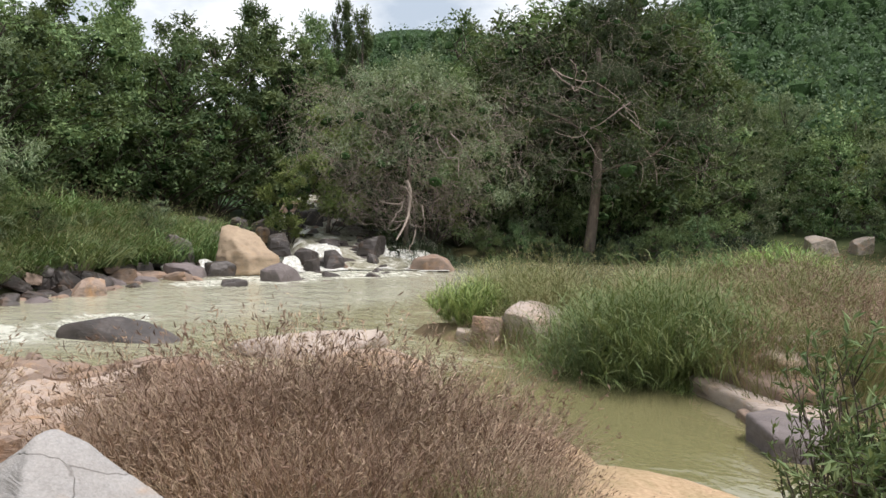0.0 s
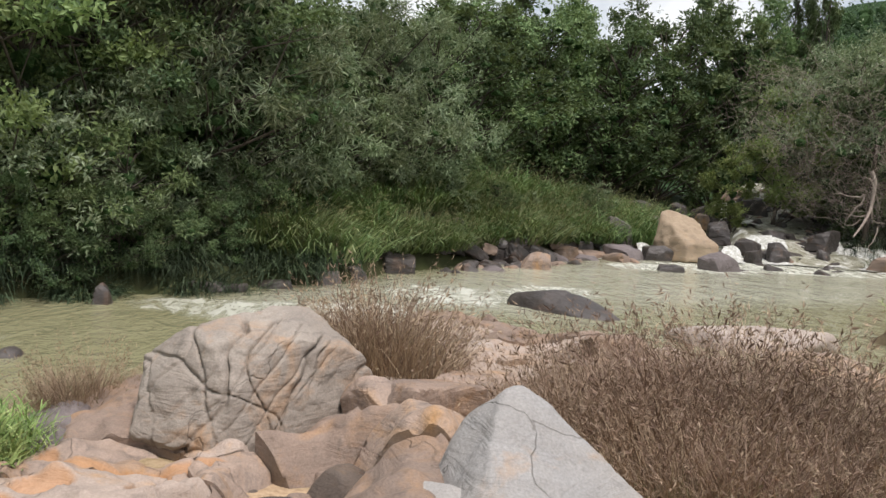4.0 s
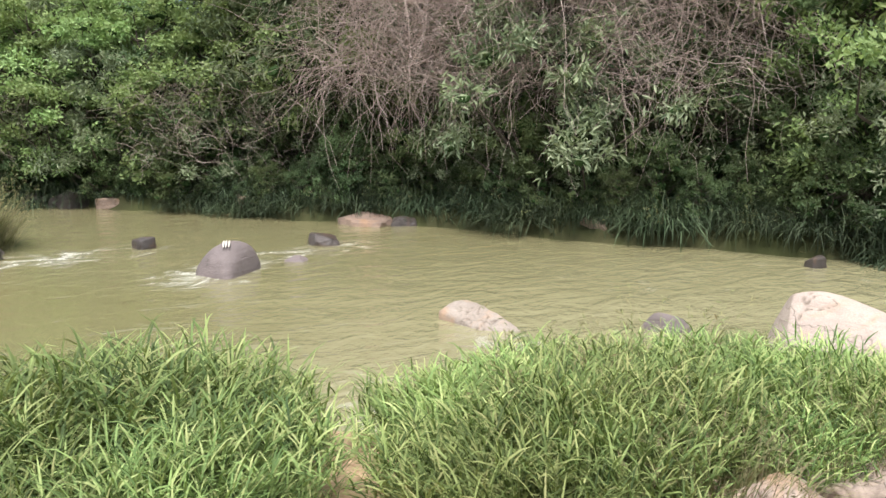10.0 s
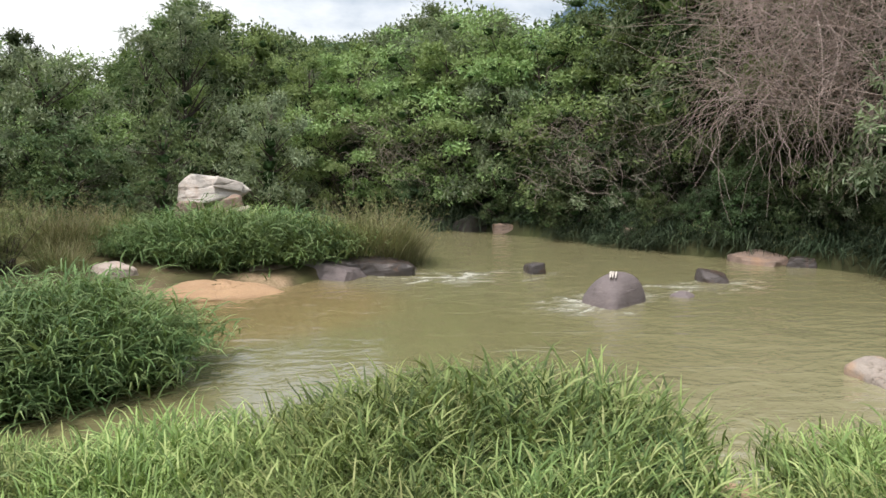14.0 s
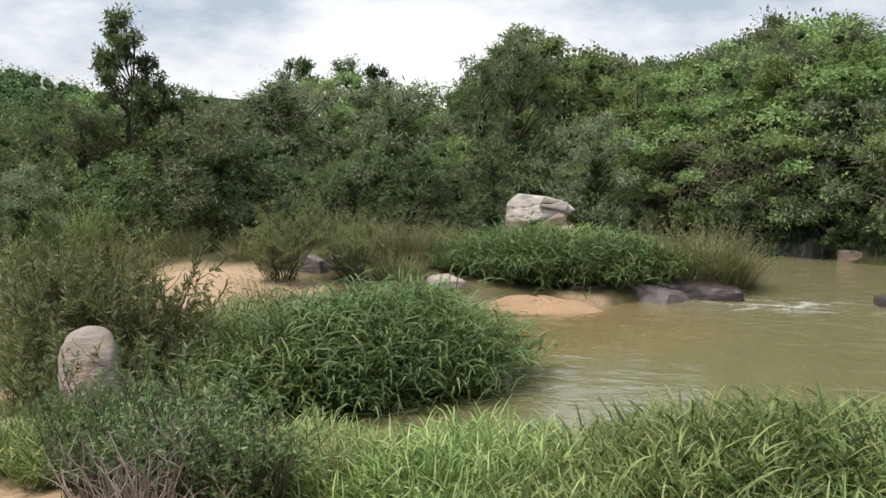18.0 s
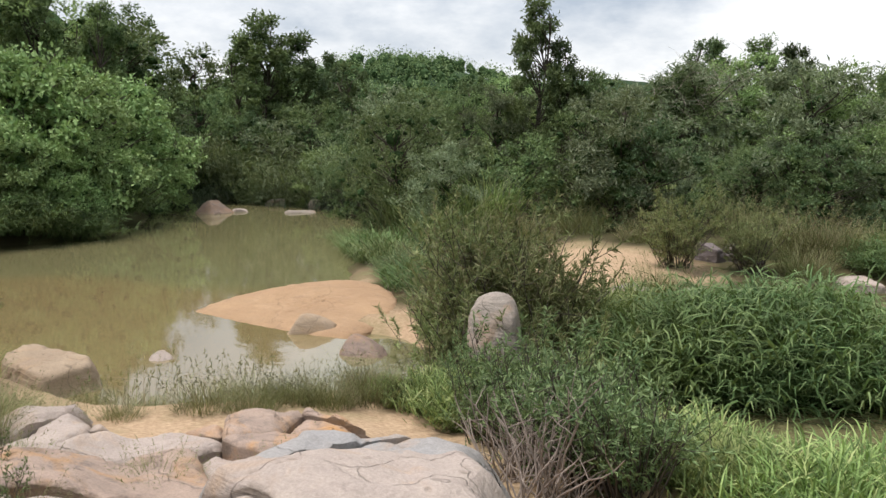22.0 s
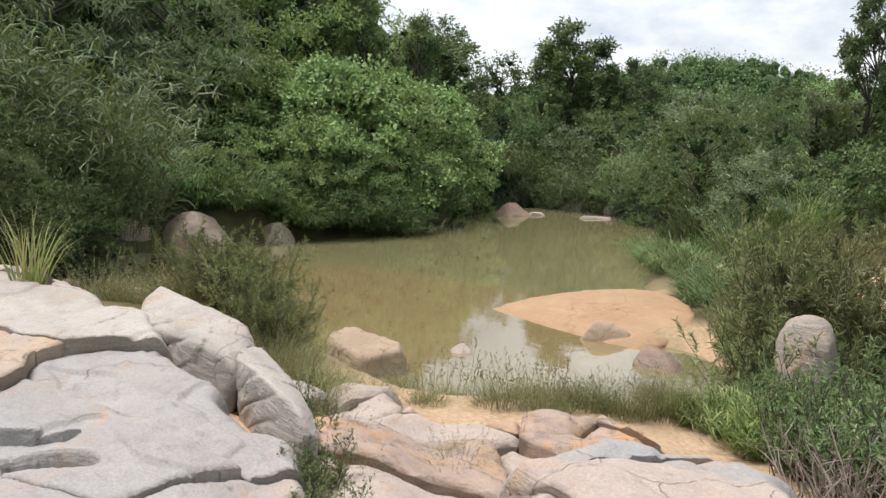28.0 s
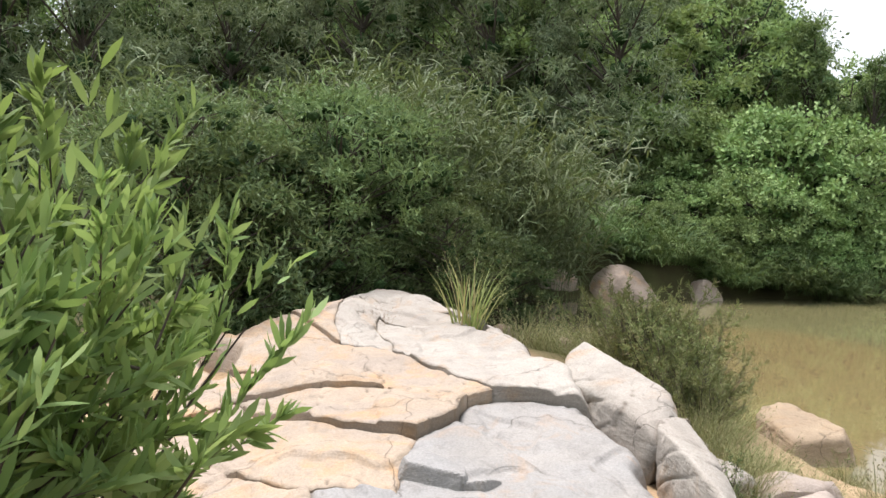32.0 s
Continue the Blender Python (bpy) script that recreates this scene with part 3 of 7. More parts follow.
def cut(az, d, z, wide, deep, high, seed, turn=0.0):
    """Corner points of an angular block with uneven corners, standing on z."""
    rng = np.random.default_rng(seed)
    c = at(az, d, z)
    t = radians(turn)
    pts = []
    for sx in (-1, 1):
        for sy in (-1, 1):
            for h in (-0.15, 1):
                x, y = wide / 2 * sx * rng.uniform(0.62, 1.1) * (0.85 if h > 0 else 1), deep / 2 * sy * rng.uniform(0.6, 1.1) * (0.8 if h > 0 else 1)
                pts.append(c + Vector((x * math.cos(t) - y * math.sin(t), x * math.sin(t) + y * math.cos(t), high * h * rng.uniform(0.62, 1.05))))
    pts.append(c + Vector((0, 0, high * rng.uniform(0.75, 1.08))))
    return pts


def az_of(xy):
    return np.degrees(np.arctan2(-xy[:, 0], xy[:, 1])) % 360, np.hypot(*xy.T)


def plates(root, outline, rise, count, step, mats, seed, offset=0.06, tilt=0.10, joint=0.006, stretch=(1.0, 1.0, 0.0), lumps=0.03, drop=0.9, edge=0.35, bevel=0.05, round_off=0.03, bend=0.15, fine_lines=0.5, scarp=0.03, hollows=()):
    """A jointed rock mass: blocks cut apart by narrow joints, each with its own height, tilt and worn edges. Every block is a part of its own."""
    rng = np.random.default_rng(seed)
    poly = [at(a, d)[:2] for a, d in outline]
    p = np.array(poly)
    lo, hi = p.min(0) - 0.5, p.max(0) + 0.5
    nx, ny = int((hi[0] - lo[0]) / step) + 1, int((hi[1] - lo[1]) / step) + 1
    gx, gy = np.meshgrid(np.linspace(lo[0], hi[0], nx), np.linspace(lo[1], hi[1], ny), indexing="ij")
    q = np.stack([gx, gy], -1).reshape(-1, 2)
    p3 = np.c_[q, np.zeros(len(q))]
    sd = poly_distance(q, poly) + 0.16 * fbm(p3, 1.1, 3, seed)
    t = radians(stretch[2])
    turn = np.array([[math.cos(t), -math.sin(t)], [math.sin(t), math.cos(t)]]) * np.array([[stretch[0]], [stretch[1]]])
    warp = np.stack([fbm(p3, 0.9, 3, seed + 1), fbm(p3, 0.9, 3, seed + 2)], -1) * bend
    seeds = []
    while len(seeds) < count:
        s = rng.uniform(lo, hi)
        if poly_distance(s[None], poly)[0] > -0.2:
            seeds.append(s)
    seeds = np.array(seeds)
    dist = np.linalg.norm(((q + warp)[:, None] - seeds[None]) @ turn.T, axis=2)
    two = np.partition(dist, 1, axis=1)[:, :2]
    cell = dist.argmin(1)
    zc, sl = rng.normal(0, offset, count), rng.normal(0, tilt, (count, 2))
    grid = np.arange(nx * ny).reshape(nx, ny)
    faces = np.stack([grid[:-1, :-1], grid[1:, :-1], grid[1:, 1:], grid[:-1, 1:]], -1).reshape(-1, 4)
    faces = faces[(sd[faces] > -0.3).all(1)]
    base = np.array(root.location)
    for k in range(count):
        f = dist[:, k] - np.where(cell == k, two[:, 1], two[:, 0]) + joint
        g = np.stack(np.gradient(f.reshape(nx, ny), (hi[0] - lo[0]) / (nx - 1), (hi[1] - lo[1]) / (ny - 1)), -1).reshape(-1, 2)
        mine = faces[(f[faces] < 0).any(1)]
        if len(mine) < 12:
            continue
        used, back = np.unique(mine, return_inverse=True)
        back = back.reshape(-1, 4)
        fu, gu = f[used], g[used]
        pull = np.where(fu > 0, fu, 0)[:, None] * gu / ((gu ** 2).sum(1)[:, None] + 1e-6)
        pull *= np.minimum(1, 1.6 * step / (np.linalg.norm(pull, axis=1)[:, None] + 1e-9))
        x = q[used] - pull
        x3 = np.c_[x, np.zeros(len(x))]
        inner = np.maximum(-fu, 0)
        z = rise(*az_of(x)) + zc[k] + ((x - seeds[k]) * sl[k]).sum(1)
        z = z + lumps * fbm(x3, 1.7, 4, seed + 6) + 0.006 * fbm(x3, 9, 3, seed + 7) + scarp * smooth(-0.02, 0.02, fbm(x3 * (1, 1.5, 1), 0.9, 3, seed + 20 + k))
        fine = np.abs(fbm(x3 * (1, 1.6, 1), 1.2, 3, seed + 8))
        patchy = smooth(0.0, 0.35, fbm(x3, 0.7, 2, seed + 13))
        z = z - 0.014 * patchy * smooth(0.02, 0.0, fine) - round_off * smooth(bevel, 0.0, inner) ** 2
        # shade painted along fine cracks and block joints
        crevice_shade = np.clip(fine_lines * patchy * smooth(0.012, 0.0, fine) + 0.6 * smooth(0.012, 0.0, inner) * smooth(-0.3, 0.4, vnoise(x3, 2.5, seed + 15)), 0, 1)
        rust = 0 * z
        for ha, hd, hw, hh, deep in hollows:
            c = at(ha, hd)
            out, side = np.array([c.x, c.y]) / hd, np.array([-c.y, c.x]) / hd
            rel = x - np.array([c.x, c.y]) + 0.06 * np.stack([fbm(x3, 2.4, 2, 5), fbm(x3, 2.4, 2, 6)], -1)
            near = np.hypot(rel @ side / hw, rel @ out / hh)
            z = z - deep * smooth(1.0, 0.6, near)
            rust = np.maximum(rust, smooth(1.0, 0.85, near))
        z = z - drop * smooth(edge, -0.25, sd[used]) ** 1.6 * (1 + 0.5 * vnoise(x3, 2.5, seed + 9))
        v = np.c_[x, z] - base
        e = np.sort(np.concatenate([back[:, [0, 1]], back[:, [1, 2]], back[:, [2, 3]], back[:, [3, 0]]]), 1)
        e, times = np.unique(e, axis=0, return_counts=True)
        rim = e[times == 1]
        low = np.unique(rim)
        place = np.zeros(len(v), int)
        place[low] = len(v) + np.arange(len(low))
        skirt = np.stack([rim[:, 0], rim[:, 1], place[rim[:, 1]], place[rim[:, 0]]], 1)
        m = mats(*(float(w[0]) for w in az_of(seeds[k][None])), rng.random())
        me = mesh_of("block", np.r_[v, v[low] - (0, 0, 0.4)], np.r_[back, skirt], m)
        me.polygons.foreach_set("use_smooth", np.r_[np.ones(len(back), bool), np.zeros(len(skirt), bool)])
        # the skirts under each block carry half of the painted shade
        me.attributes.new("crevice_shade", "FLOAT", "POINT").data.foreach_set("value", np.r_[crevice_shade, np.ones(len(low)) * 0.5].astype(np.float32))
        me.attributes.new("rust", "FLOAT", "POINT").data.foreach_set("value", np.r_[rust, np.zeros(len(low))].astype(np.float32))
        part("block", me, root)


# the big furrowed boulder at the river's edge
rock("boulder", [at(103, 6.4, 0.45), at(102.6, 6.4, 1.16), at(100.6, 6.4, 1.3), at(97.2, 6.6, 1.38), at(95.4, 6.8, 1.46), at(91.6, 7.1, 1.44), at(88.6, 7.0, 1.2), at(86.2, 6.9, 1.06), at(86.0, 6.7, 0.8), at(88.0, 6.2, 0.9), at(89.6, 5.9, 0.55), at(92.8, 5.7, 0.45),
     at(94.7, 5.7, 0.6), at(99.7, 5.85, 0.65), at(101.8, 5.95, 0.75), at(93.8, 6.1, 1.34), at(96.8, 5.9, 1.2), at(91.1, 5.95, 1.12), at(99, 7.8, 0.4), at(89, 7.9, 0.4), at(96, 7.6, 1.2)], M_ROCK, "large pale furrowed granite boulder on the rock shelf", "boulder", seed=3, sub=7, rough=0.075, edge=44, chips=16,
     grooves=(((-0.1, 0.85, -0.5), 0.55, 0.05, 0.018), ((-0.1, 0.7, -0.75), 0.16, 0.016, 0.011), ((0.2, 0.55, 0.8), 0.8, 0.03, 0.012), ((0.1, 1.0, 0.15), 0.42, 0.028, 0.011)))
# white pointed rock
rock("pointed_rock", [at(78.2, 4.7, 1.46), at(76.9, 4.75, 1.46), at(81.0, 4.65, 1.22), at(74, 4.7, 1.24), at(70, 4.7, 1.08), at(66, 4.6, 0.86), at(82.5, 4.6, 0.9), at(86, 4.3, 0.5), at(63, 4.5, 0.4), at(79, 4.15, 1.2), at(76, 3.9, 1.02), at(84, 3.6, 0.5), at(70, 3.5, 0.6), at(75, 5.4, 0.6), at(78, 3.0, 0.3)],
     M_GREY, "pale grey pointed rock with smooth flanks", "rock", seed=8, sub=6, rough=0.04, edge=40, chips=3, grooves=(((0.5, 0.7, 0.4), 0.75, 0.03, 0.012),))
rock("sloping_rock", [at(81.6, 4.5, 1.12), at(80.5, 4.3, 1.1), at(85.5, 4.1, 0.98), at(88, 3.75, 0.9), at(91, 3.5, 0.66), at(84, 4.7, 0.7), at(90, 4.2, 0.4), at(80, 3.3, 0.8), at(86, 3.0, 0.6), at(76, 3.6, 0.6), at(84, 2.8, 0.3), at(92, 3.4, 0.2)], M_GREY, "smooth cream-grey rock sloping from the pointed one", "rock", seed=9, sub=6, rough=0.05, edge=22, chips=3, grooves=(((0.5, 0.7, 0.4), 0.6, 0.02, 0.01),))
rock("small_rock", blob(64.5, 4.55, 0.45, 0.8, 0.7, 0.42, 5), M_ROCK, "pale rounded rock beside dry stalks", "rock", seed=5, sub=4)
# smooth egg-shaped rock in the water
rock("egg_rock", [at(122.4, 9.3, 0.36), at(121.2, 9.3, 0.6), at(118.6, 9.3, 0.72), at(116, 9.1, 0.67), at(113.3, 8.9, 0.54), at(110.9, 8.75, 0.38), at(110.0, 8.6, 0.22), at(111.4, 8.55, -0.05), at(115.3, 8.5, 0.08), at(120.6, 8.8, 0.12), at(116.7, 8.6, 0.46), at(121.4, 9.2, -0.3), at(111.4, 8.6, -0.4), at(115, 10.3, 0.3), at(117, 10.4, -0.3)],
     M_SMOOTH, "smooth pale egg-shaped boulder in the river", "boulder", seed=2, sub=6, rough=0.02, edge=13, chips=2, grooves=(((0.3, 0.9, 0.2), 1.1, 0.012, 0.01),))
rock("round_rock", blob(127.5, 9.9, -0.35, 0.72, 0.6, 0.62, 12), M_PURPLE, "round dark stone in the river", "stone", seed=12, sub=4, rough=0.03, edge=7, chips=3)
rock("small_rock", blob(109.5, 11.4, -0.3, 0.55, 0.5, 0.52, 14), M_WET, "small dark stone in the river", "stone", seed=14, sub=3)
rock("flat_rock", [at(142.9, 10.0, 0.1), at(141.8, 10.1, 0.2), at(139.9, 9.9, 0.19), at(138.4, 9.7, 0.1), at(137.2, 9.5, 0.0), at(143, 9.9, -0.2), at(137.2, 9.4, -0.2), at(140, 9.5, 0.02), at(140, 9.4, -0.2), at(139, 10.5, -0.2), at(141, 10.5, 0.12)], M_ROCK, "low flat pale stone breaking the river surface", "stone", seed=15, sub=5, edge=44, chips=0, cracks=0.02)
tortoise = rock("tortoise_rock", [at(159.4, 13.1, 0.02), at(158.6, 13.1, 0.3), at(157, 13.2, 0.5), at(155.5, 13.3, 0.42), at(154.6, 13.4, 0.1), at(154.8, 13.2, -0.4), at(159.4, 13.0, -0.4), at(157, 12.5, 0.15), at(157, 12.4, -0.4), at(157, 14.1, 0.2), at(157, 14.2, -0.4)],
     M_PURPLE, "domed violet-grey boulder in the river with white marks", "boulder", seed=16, sub=5, rough=0.015, edge=6, chips=0)
for a, d, w, h, s in ((150.6, 15.6, 0.9, 0.2, 31), (162.3, 15.8, 0.55, 0.2, 32), (152.5, 13.9, 0.5, 0.1, 33), (118.5, 14.5, 0.3, 0.2, 34), (104.5, 15.0, 0.5, 0.35, 35), (97.6, 16.4, 0.7, 0.2, 36), (96.3, 16.3, 0.5, 0.15, 37), (93.8, 17.0, 0.8, 0.25, 38), (90.4, 17.8, 0.7, 0.25, 39), (99.2, 16.4, 0.5, 0.2, 40), (88.6, 18.8, 0.7, 0.25, 42), (86.9, 20.3, 0.9, 0.5, 43), (85.6, 20.0, 0.9, 0.45, 44), (84.8, 21.4, 0.7, 0.3, 45)):
    rock("small_rock", cut(a, d, -0.2, w, w * 0.8, h + 0.2, s, s * 31), M_WET if s % 3 else M_PURPLE, "dark wet stone standing in the current", "stone", seed=s, sub=4, edge=40, chips=2, shade=False)
rock("dark_slab", [at(78.8, 16.6, 0.05), at(77.5, 16.4, 0.32), at(75, 16.2, 0.38), at(72.5, 16.0, 0.3), at(70, 15.6, 0.1), at(78.5, 16.2, -0.3), at(70, 15.2, -0.3), at(74, 15.5, 0.05), at(74, 17.2, -0.2), at(75, 17, 0.2)], M_WET, "long dark wet slab washed by the river", "rock", seed=18, sub=5, rough=0.05)

# rock shelf between boulder, river and standing place
shelf = tagged(new("rock_shelf"), "ochre-stained uneven rock shelf along the river", "rock shelf")
shelf.location = at(95, 4.5, 0)


def shelf_rise(a, d):
    return 0.58 + 0.2 * smooth(6.5, 4.6, d) * smooth(124, 108, a) + 0.30 * smooth(92, 84, a) * smooth(8.5, 6.5, d) - 0.42 * smooth(1.0, 0.35, np.hypot((a - 90.5 + (d - 5.2) * 4) / 6.5, (d - 5.1) / 0.8))


def shelf_mats(a, d, r):
    if a > 95 and d < 5.8:
        return M_PEACH if r < 0.75 else M_ORANGE
    return M_ORANGE if r < 0.3 else (M_BROWNROCK if r < 0.75 else M_PEACH)


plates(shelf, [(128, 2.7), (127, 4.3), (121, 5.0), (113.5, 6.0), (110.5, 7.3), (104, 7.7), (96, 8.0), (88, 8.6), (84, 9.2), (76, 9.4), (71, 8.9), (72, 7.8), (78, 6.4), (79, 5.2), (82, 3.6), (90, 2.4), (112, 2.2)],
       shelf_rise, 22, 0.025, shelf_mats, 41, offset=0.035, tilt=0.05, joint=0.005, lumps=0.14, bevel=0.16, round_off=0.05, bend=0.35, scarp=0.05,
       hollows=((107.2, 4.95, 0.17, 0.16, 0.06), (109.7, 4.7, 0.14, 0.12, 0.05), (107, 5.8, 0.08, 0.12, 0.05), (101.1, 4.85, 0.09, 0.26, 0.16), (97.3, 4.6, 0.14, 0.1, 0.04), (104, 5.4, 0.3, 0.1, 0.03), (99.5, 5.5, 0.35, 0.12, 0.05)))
for k, (pts, m) in enumerate((
    ([at(110.6, 7.6, 0.35), at(105.5, 7.4, 0.62), at(104, 6.4, 0.75), at(110, 6.5, 0.6), at(111.5, 7.2, -0.3), at(104, 7.8, -0.3), at(110, 5.8, 0.3), at(104, 5.9, 0.3)], M_PURPLE),
    ([at(88, 4.4, 0.5), at(96, 4.6, 0.5), at(94, 3.9, 0.62), at(88.5, 3.9, 0.55), at(92, 3.8, 0.2)], M_WET),
    ([at(62, 12.4, 0.35), at(56, 11.8, 0.45), at(53.5, 12.2, 0.25), at(58, 13.8, 0.2), at(62, 13, -0.3), at(53, 13, -0.3), at(58, 11, -0.2)], M_ORANGE),
    ([at(68, 13.6, 0.3), at(62, 14.6, 0.34), at(56, 15, 0.3), at(56, 15.6, 0.0), at(68, 14.8, 0.0), at(62, 13.4, 0.0), at(62, 13.6, -0.4)], M_SMOOTH),
)):
    rock("ledge", pts, m, "", parent=shelf, seed=40 + k, sub=5, rough=0.07, edge=12, cracks=0.04)

# bedded ledge that runs out into the river
apron = tagged(new("rock_apron"), "bedded pinkish-brown rock sloping into the rapids", "rock ledge")
apron.location = at(78, 10.5, 0)
plates(apron, [(88.5, 8.9), (86.5, 11), (85, 13.8), (82, 14.2), (78, 12.9), (73.5, 12.5), (70, 12.1), (66, 11.6), (62.5, 10.6), (63, 8.8), (70, 8.2), (77, 7.8), (84, 8.2)], lambda a, d: 0.56 - 0.085 * (d - 8.5) + 0.06 * np.sin(a * 0.55 + d * 1.1), 26, 0.04,
       lambda a, d, r: M_PEACH if r < 0.4 else (M_BROWNROCK if r < 0.75 else M_SMOOTH), 47, offset=0.05, tilt=0.06, joint=0.008, stretch=(0.7, 1.5, 60), lumps=0.07, drop=0.6, edge=0.3, bevel=0.08, round_off=0.05, bend=0.2, scarp=0.09)
for a, d, w, h, m, q in ((93.1, 4.95, 0.62, 0.4, M_WET, 118), (88.6, 5.3, 0.8, 0.42, M_DAMP, 119), (90.4, 4.5, 0.7, 0.34, M_DAMP, 151), (86.6, 4.95, 0.7, 0.42, M_DAMP, 152), (89.6, 5.65, 0.5, 0.36, M_BROWNROCK, 153), (95.2, 5.35, 0.5, 0.3, M_DAMP, 154), (91.6, 5.2, 0.4, 0.3, M_BROWNROCK, 155)):
    rock("shelf_stone", blob(a, d, 0.28, w, w * 0.75, h, q, q * 17), m, "dark rounded stone in the cleft of the rock shelf", "stone", seed=q, sub=5, rough=0.05, edge=16, chips=4)
# tilted grey outcrop
crop = tagged(new("rock_outcrop"), "broad jointed outcrop of grey and cream granite blocks", "rock outcrop")
crop.location = at(255, 6, 0)
def crop_rise(a, d):
    z = 0.88 + 0.035 * np.clip(d - 4, 0, 7) - 0.30 * smooth(270, 284, a) - 0.10 * smooth(262, 246, a) * smooth(8, 4.5, d)
    return z + 0.12 * smooth(1.6, 0.0, np.abs(d - np.interp(a, [246, 252, 258, 264, 268, 272], [5.2, 7.4, 8.7, 10.0, 10.9, 9.6]))) - 0.45 * smooth(0.7, 0.2, np.hypot((a - 278.5) / 2.2, (d - 8.6) / 0.8)) - 0.26 * smooth(1.0, 0.75, np.hypot((a - 262) / 3.4, (d - 4.72 - (a - 262) * 0.03) / 0.15)) - 0.13 * smooth(4.06, 4.0, d + 0.03 * (a - 256)) * smooth(264, 262.5, a)


def crop_mats(a, d, r):
    if a + 6 * r > 272:
        return M_CREAM
    if d + 0.8 * r > 6.6 or (a < 252 and d > 5.2):
        return M_WHITE
    return M_GREY


plates(crop, [(243.6, 3.2), (244.4, 4.2), (246.6, 4.9), (250.2, 5.9), (253.8, 6.9), (256.8, 7.9), (259.2, 9.0), (263.4, 10.1), (267.6, 11.2), (270.6, 10.6), (274, 9.6), (279, 9.4), (284, 7.4), (290, 4.6), (292, 2.6), (268, 1.7), (248, 2.2)],
       crop_rise, 32, 0.02, crop_mats, 61, offset=0.016, tilt=0.022, stretch=(1.35, 0.75, 62), joint=0.003, bevel=0.025, round_off=0.014, bend=0.10, fine_lines=0.85, edge=0.16, lumps=0.05, scarp=0.028)
for k, (a, d, z0, w, h, m) in enumerate(((247.2, 6.5, 0.3, 0.9, 0.42, M_WHITE), (246.0, 5.7, 0.35, 0.8, 0.4, M_CREAM), (248.9, 7.3, 0.25, 0.9, 0.4, M_WHITE), (245.2, 4.9, 0.4, 0.7, 0.35, M_CREAM), (244.2, 6.2, 0.2, 0.7, 0.35, M_SMOOTH), (242.6, 7.3, 0.1, 0.6, 0.32, M_CREAM))):
    rock("rock_block", cut(a, d, z0, w, w * 0.75, h, 640 + k, a * 3), m, "cream angular block lying at the outcrop's foot", "rock", seed=640 + k, sub=5, rough=0.05, edge=40, chips=3, cracks=0.02)
rock("layered_block", [at(256.4, 7.4, 1.05), at(256, 7.9, 1.15), at(254.6, 7.9, 1.30), at(252, 7.6, 1.25), at(249.4, 6.8, 1.15), at(248.4, 6.4, 0.95), at(250, 6.0, 1.03), at(253.4, 6.9, 1.13), at(249, 7.2, 0.3), at(255, 8.4, 0.3), at(251, 6.1, 0.4), at(256, 7.2, 0.4)], M_WHITE, "", parent=crop, seed=71, sub=6, rough=0.05, edge=34, chips=3, grooves=(((0.52, -0.45, 0.75), 0.19, 0.02, 0.014), ((0.4, 0.6, 0.3), 1.1, 0.02, 0.012)))
rock("layered_block", [at(249.8, 6.5, 1.07), at(249.2, 6.9, 1.00), at(247, 6.0, 0.97), at(245.2, 5.3, 0.90), at(244.6, 4.9, 0.85), at(245.8, 4.9, 1.01), at(248, 5.4, 1.05), at(250.2, 6.0, 1.07), at(245, 5.6, 0.3), at(249, 7.1, 0.3), at(246, 4.8, 0.4), at(250, 5.9, 0.4)], M_WHITE, "", parent=crop, seed=72, sub=6, rough=0.05, edge=34, chips=3, grooves=(((0.52, -0.45, 0.75), 0.15, 0.018, 0.013), ((0.4, 0.6, 0.3), 0.9, 0.02, 0.012)))
for a, d, z0, w, h, q in ((264.0, 5.2, 0.72, 0.5, 0.3, 1), (261.3, 5.05, 0.7, 0.32, 0.28, 2), (266.2, 4.85, 0.66, 0.45, 0.24, 3), (265.0, 4.5, 0.6, 0.4, 0.26, 4), (262.6, 4.75, 0.62, 0.3, 0.2, 5), (268.4, 4.6, 0.6, 0.5, 0.2, 6)):
    rock("broken_block", cut(a, d, z0, w, w * 0.7, h, 660 + q, a * 5), M_GREY, "", parent=crop, seed=660 + q, sub=5, rough=0.04, edge=50, chips=2, shade=False)
rock("cap_stone", [at(266.4, 10.6, 1.15), at(268.5, 11.4, 1.36), at(270, 11.0, 1.05), at(268, 10.0, 1.02), at(264.5, 9.8, 1.12), at(266, 11.6, 0.4), at(271, 11.4, 0.4), at(266, 9.6, 0.6)], M_SMOOTH, "", parent=crop, seed=67, sub=5, rough=0.06, edge=20, cracks=0.03)

# flat rocks near the pool
slab = tagged(new("flat_boulder"), "broad flat grey boulder with fine joints", "boulder")
slab.location = at(220, 3.9, 0)
plates(slab, [(231.5, 4.0), (227, 4.55), (219, 4.85), (211.5, 4.55), (208.2, 3.9), (211, 3.1), (222, 2.6), (231, 3.2)], lambda a, d: 1.06 + 0.0 * a - 0.10 * np.abs(d - 3.9) + 0.04 * np.cos(np.radians((a - 218) * 9)), 6, 0.025,
       lambda a, d, r: M_GREY if r < 0.7 else M_SMOOTH, 80, offset=0.015, tilt=0.03, joint=0.003, bevel=0.03, round_off=0.015, lumps=0.05, drop=0.55, edge=0.3, stretch=(1.6, 0.7, 30), fine_lines=0.8)
ledge = tagged(new("rock_ledge"), "low cream and ochre rock ledge above the pool", "rock ledge")
ledge.location = at(238, 5, 0)
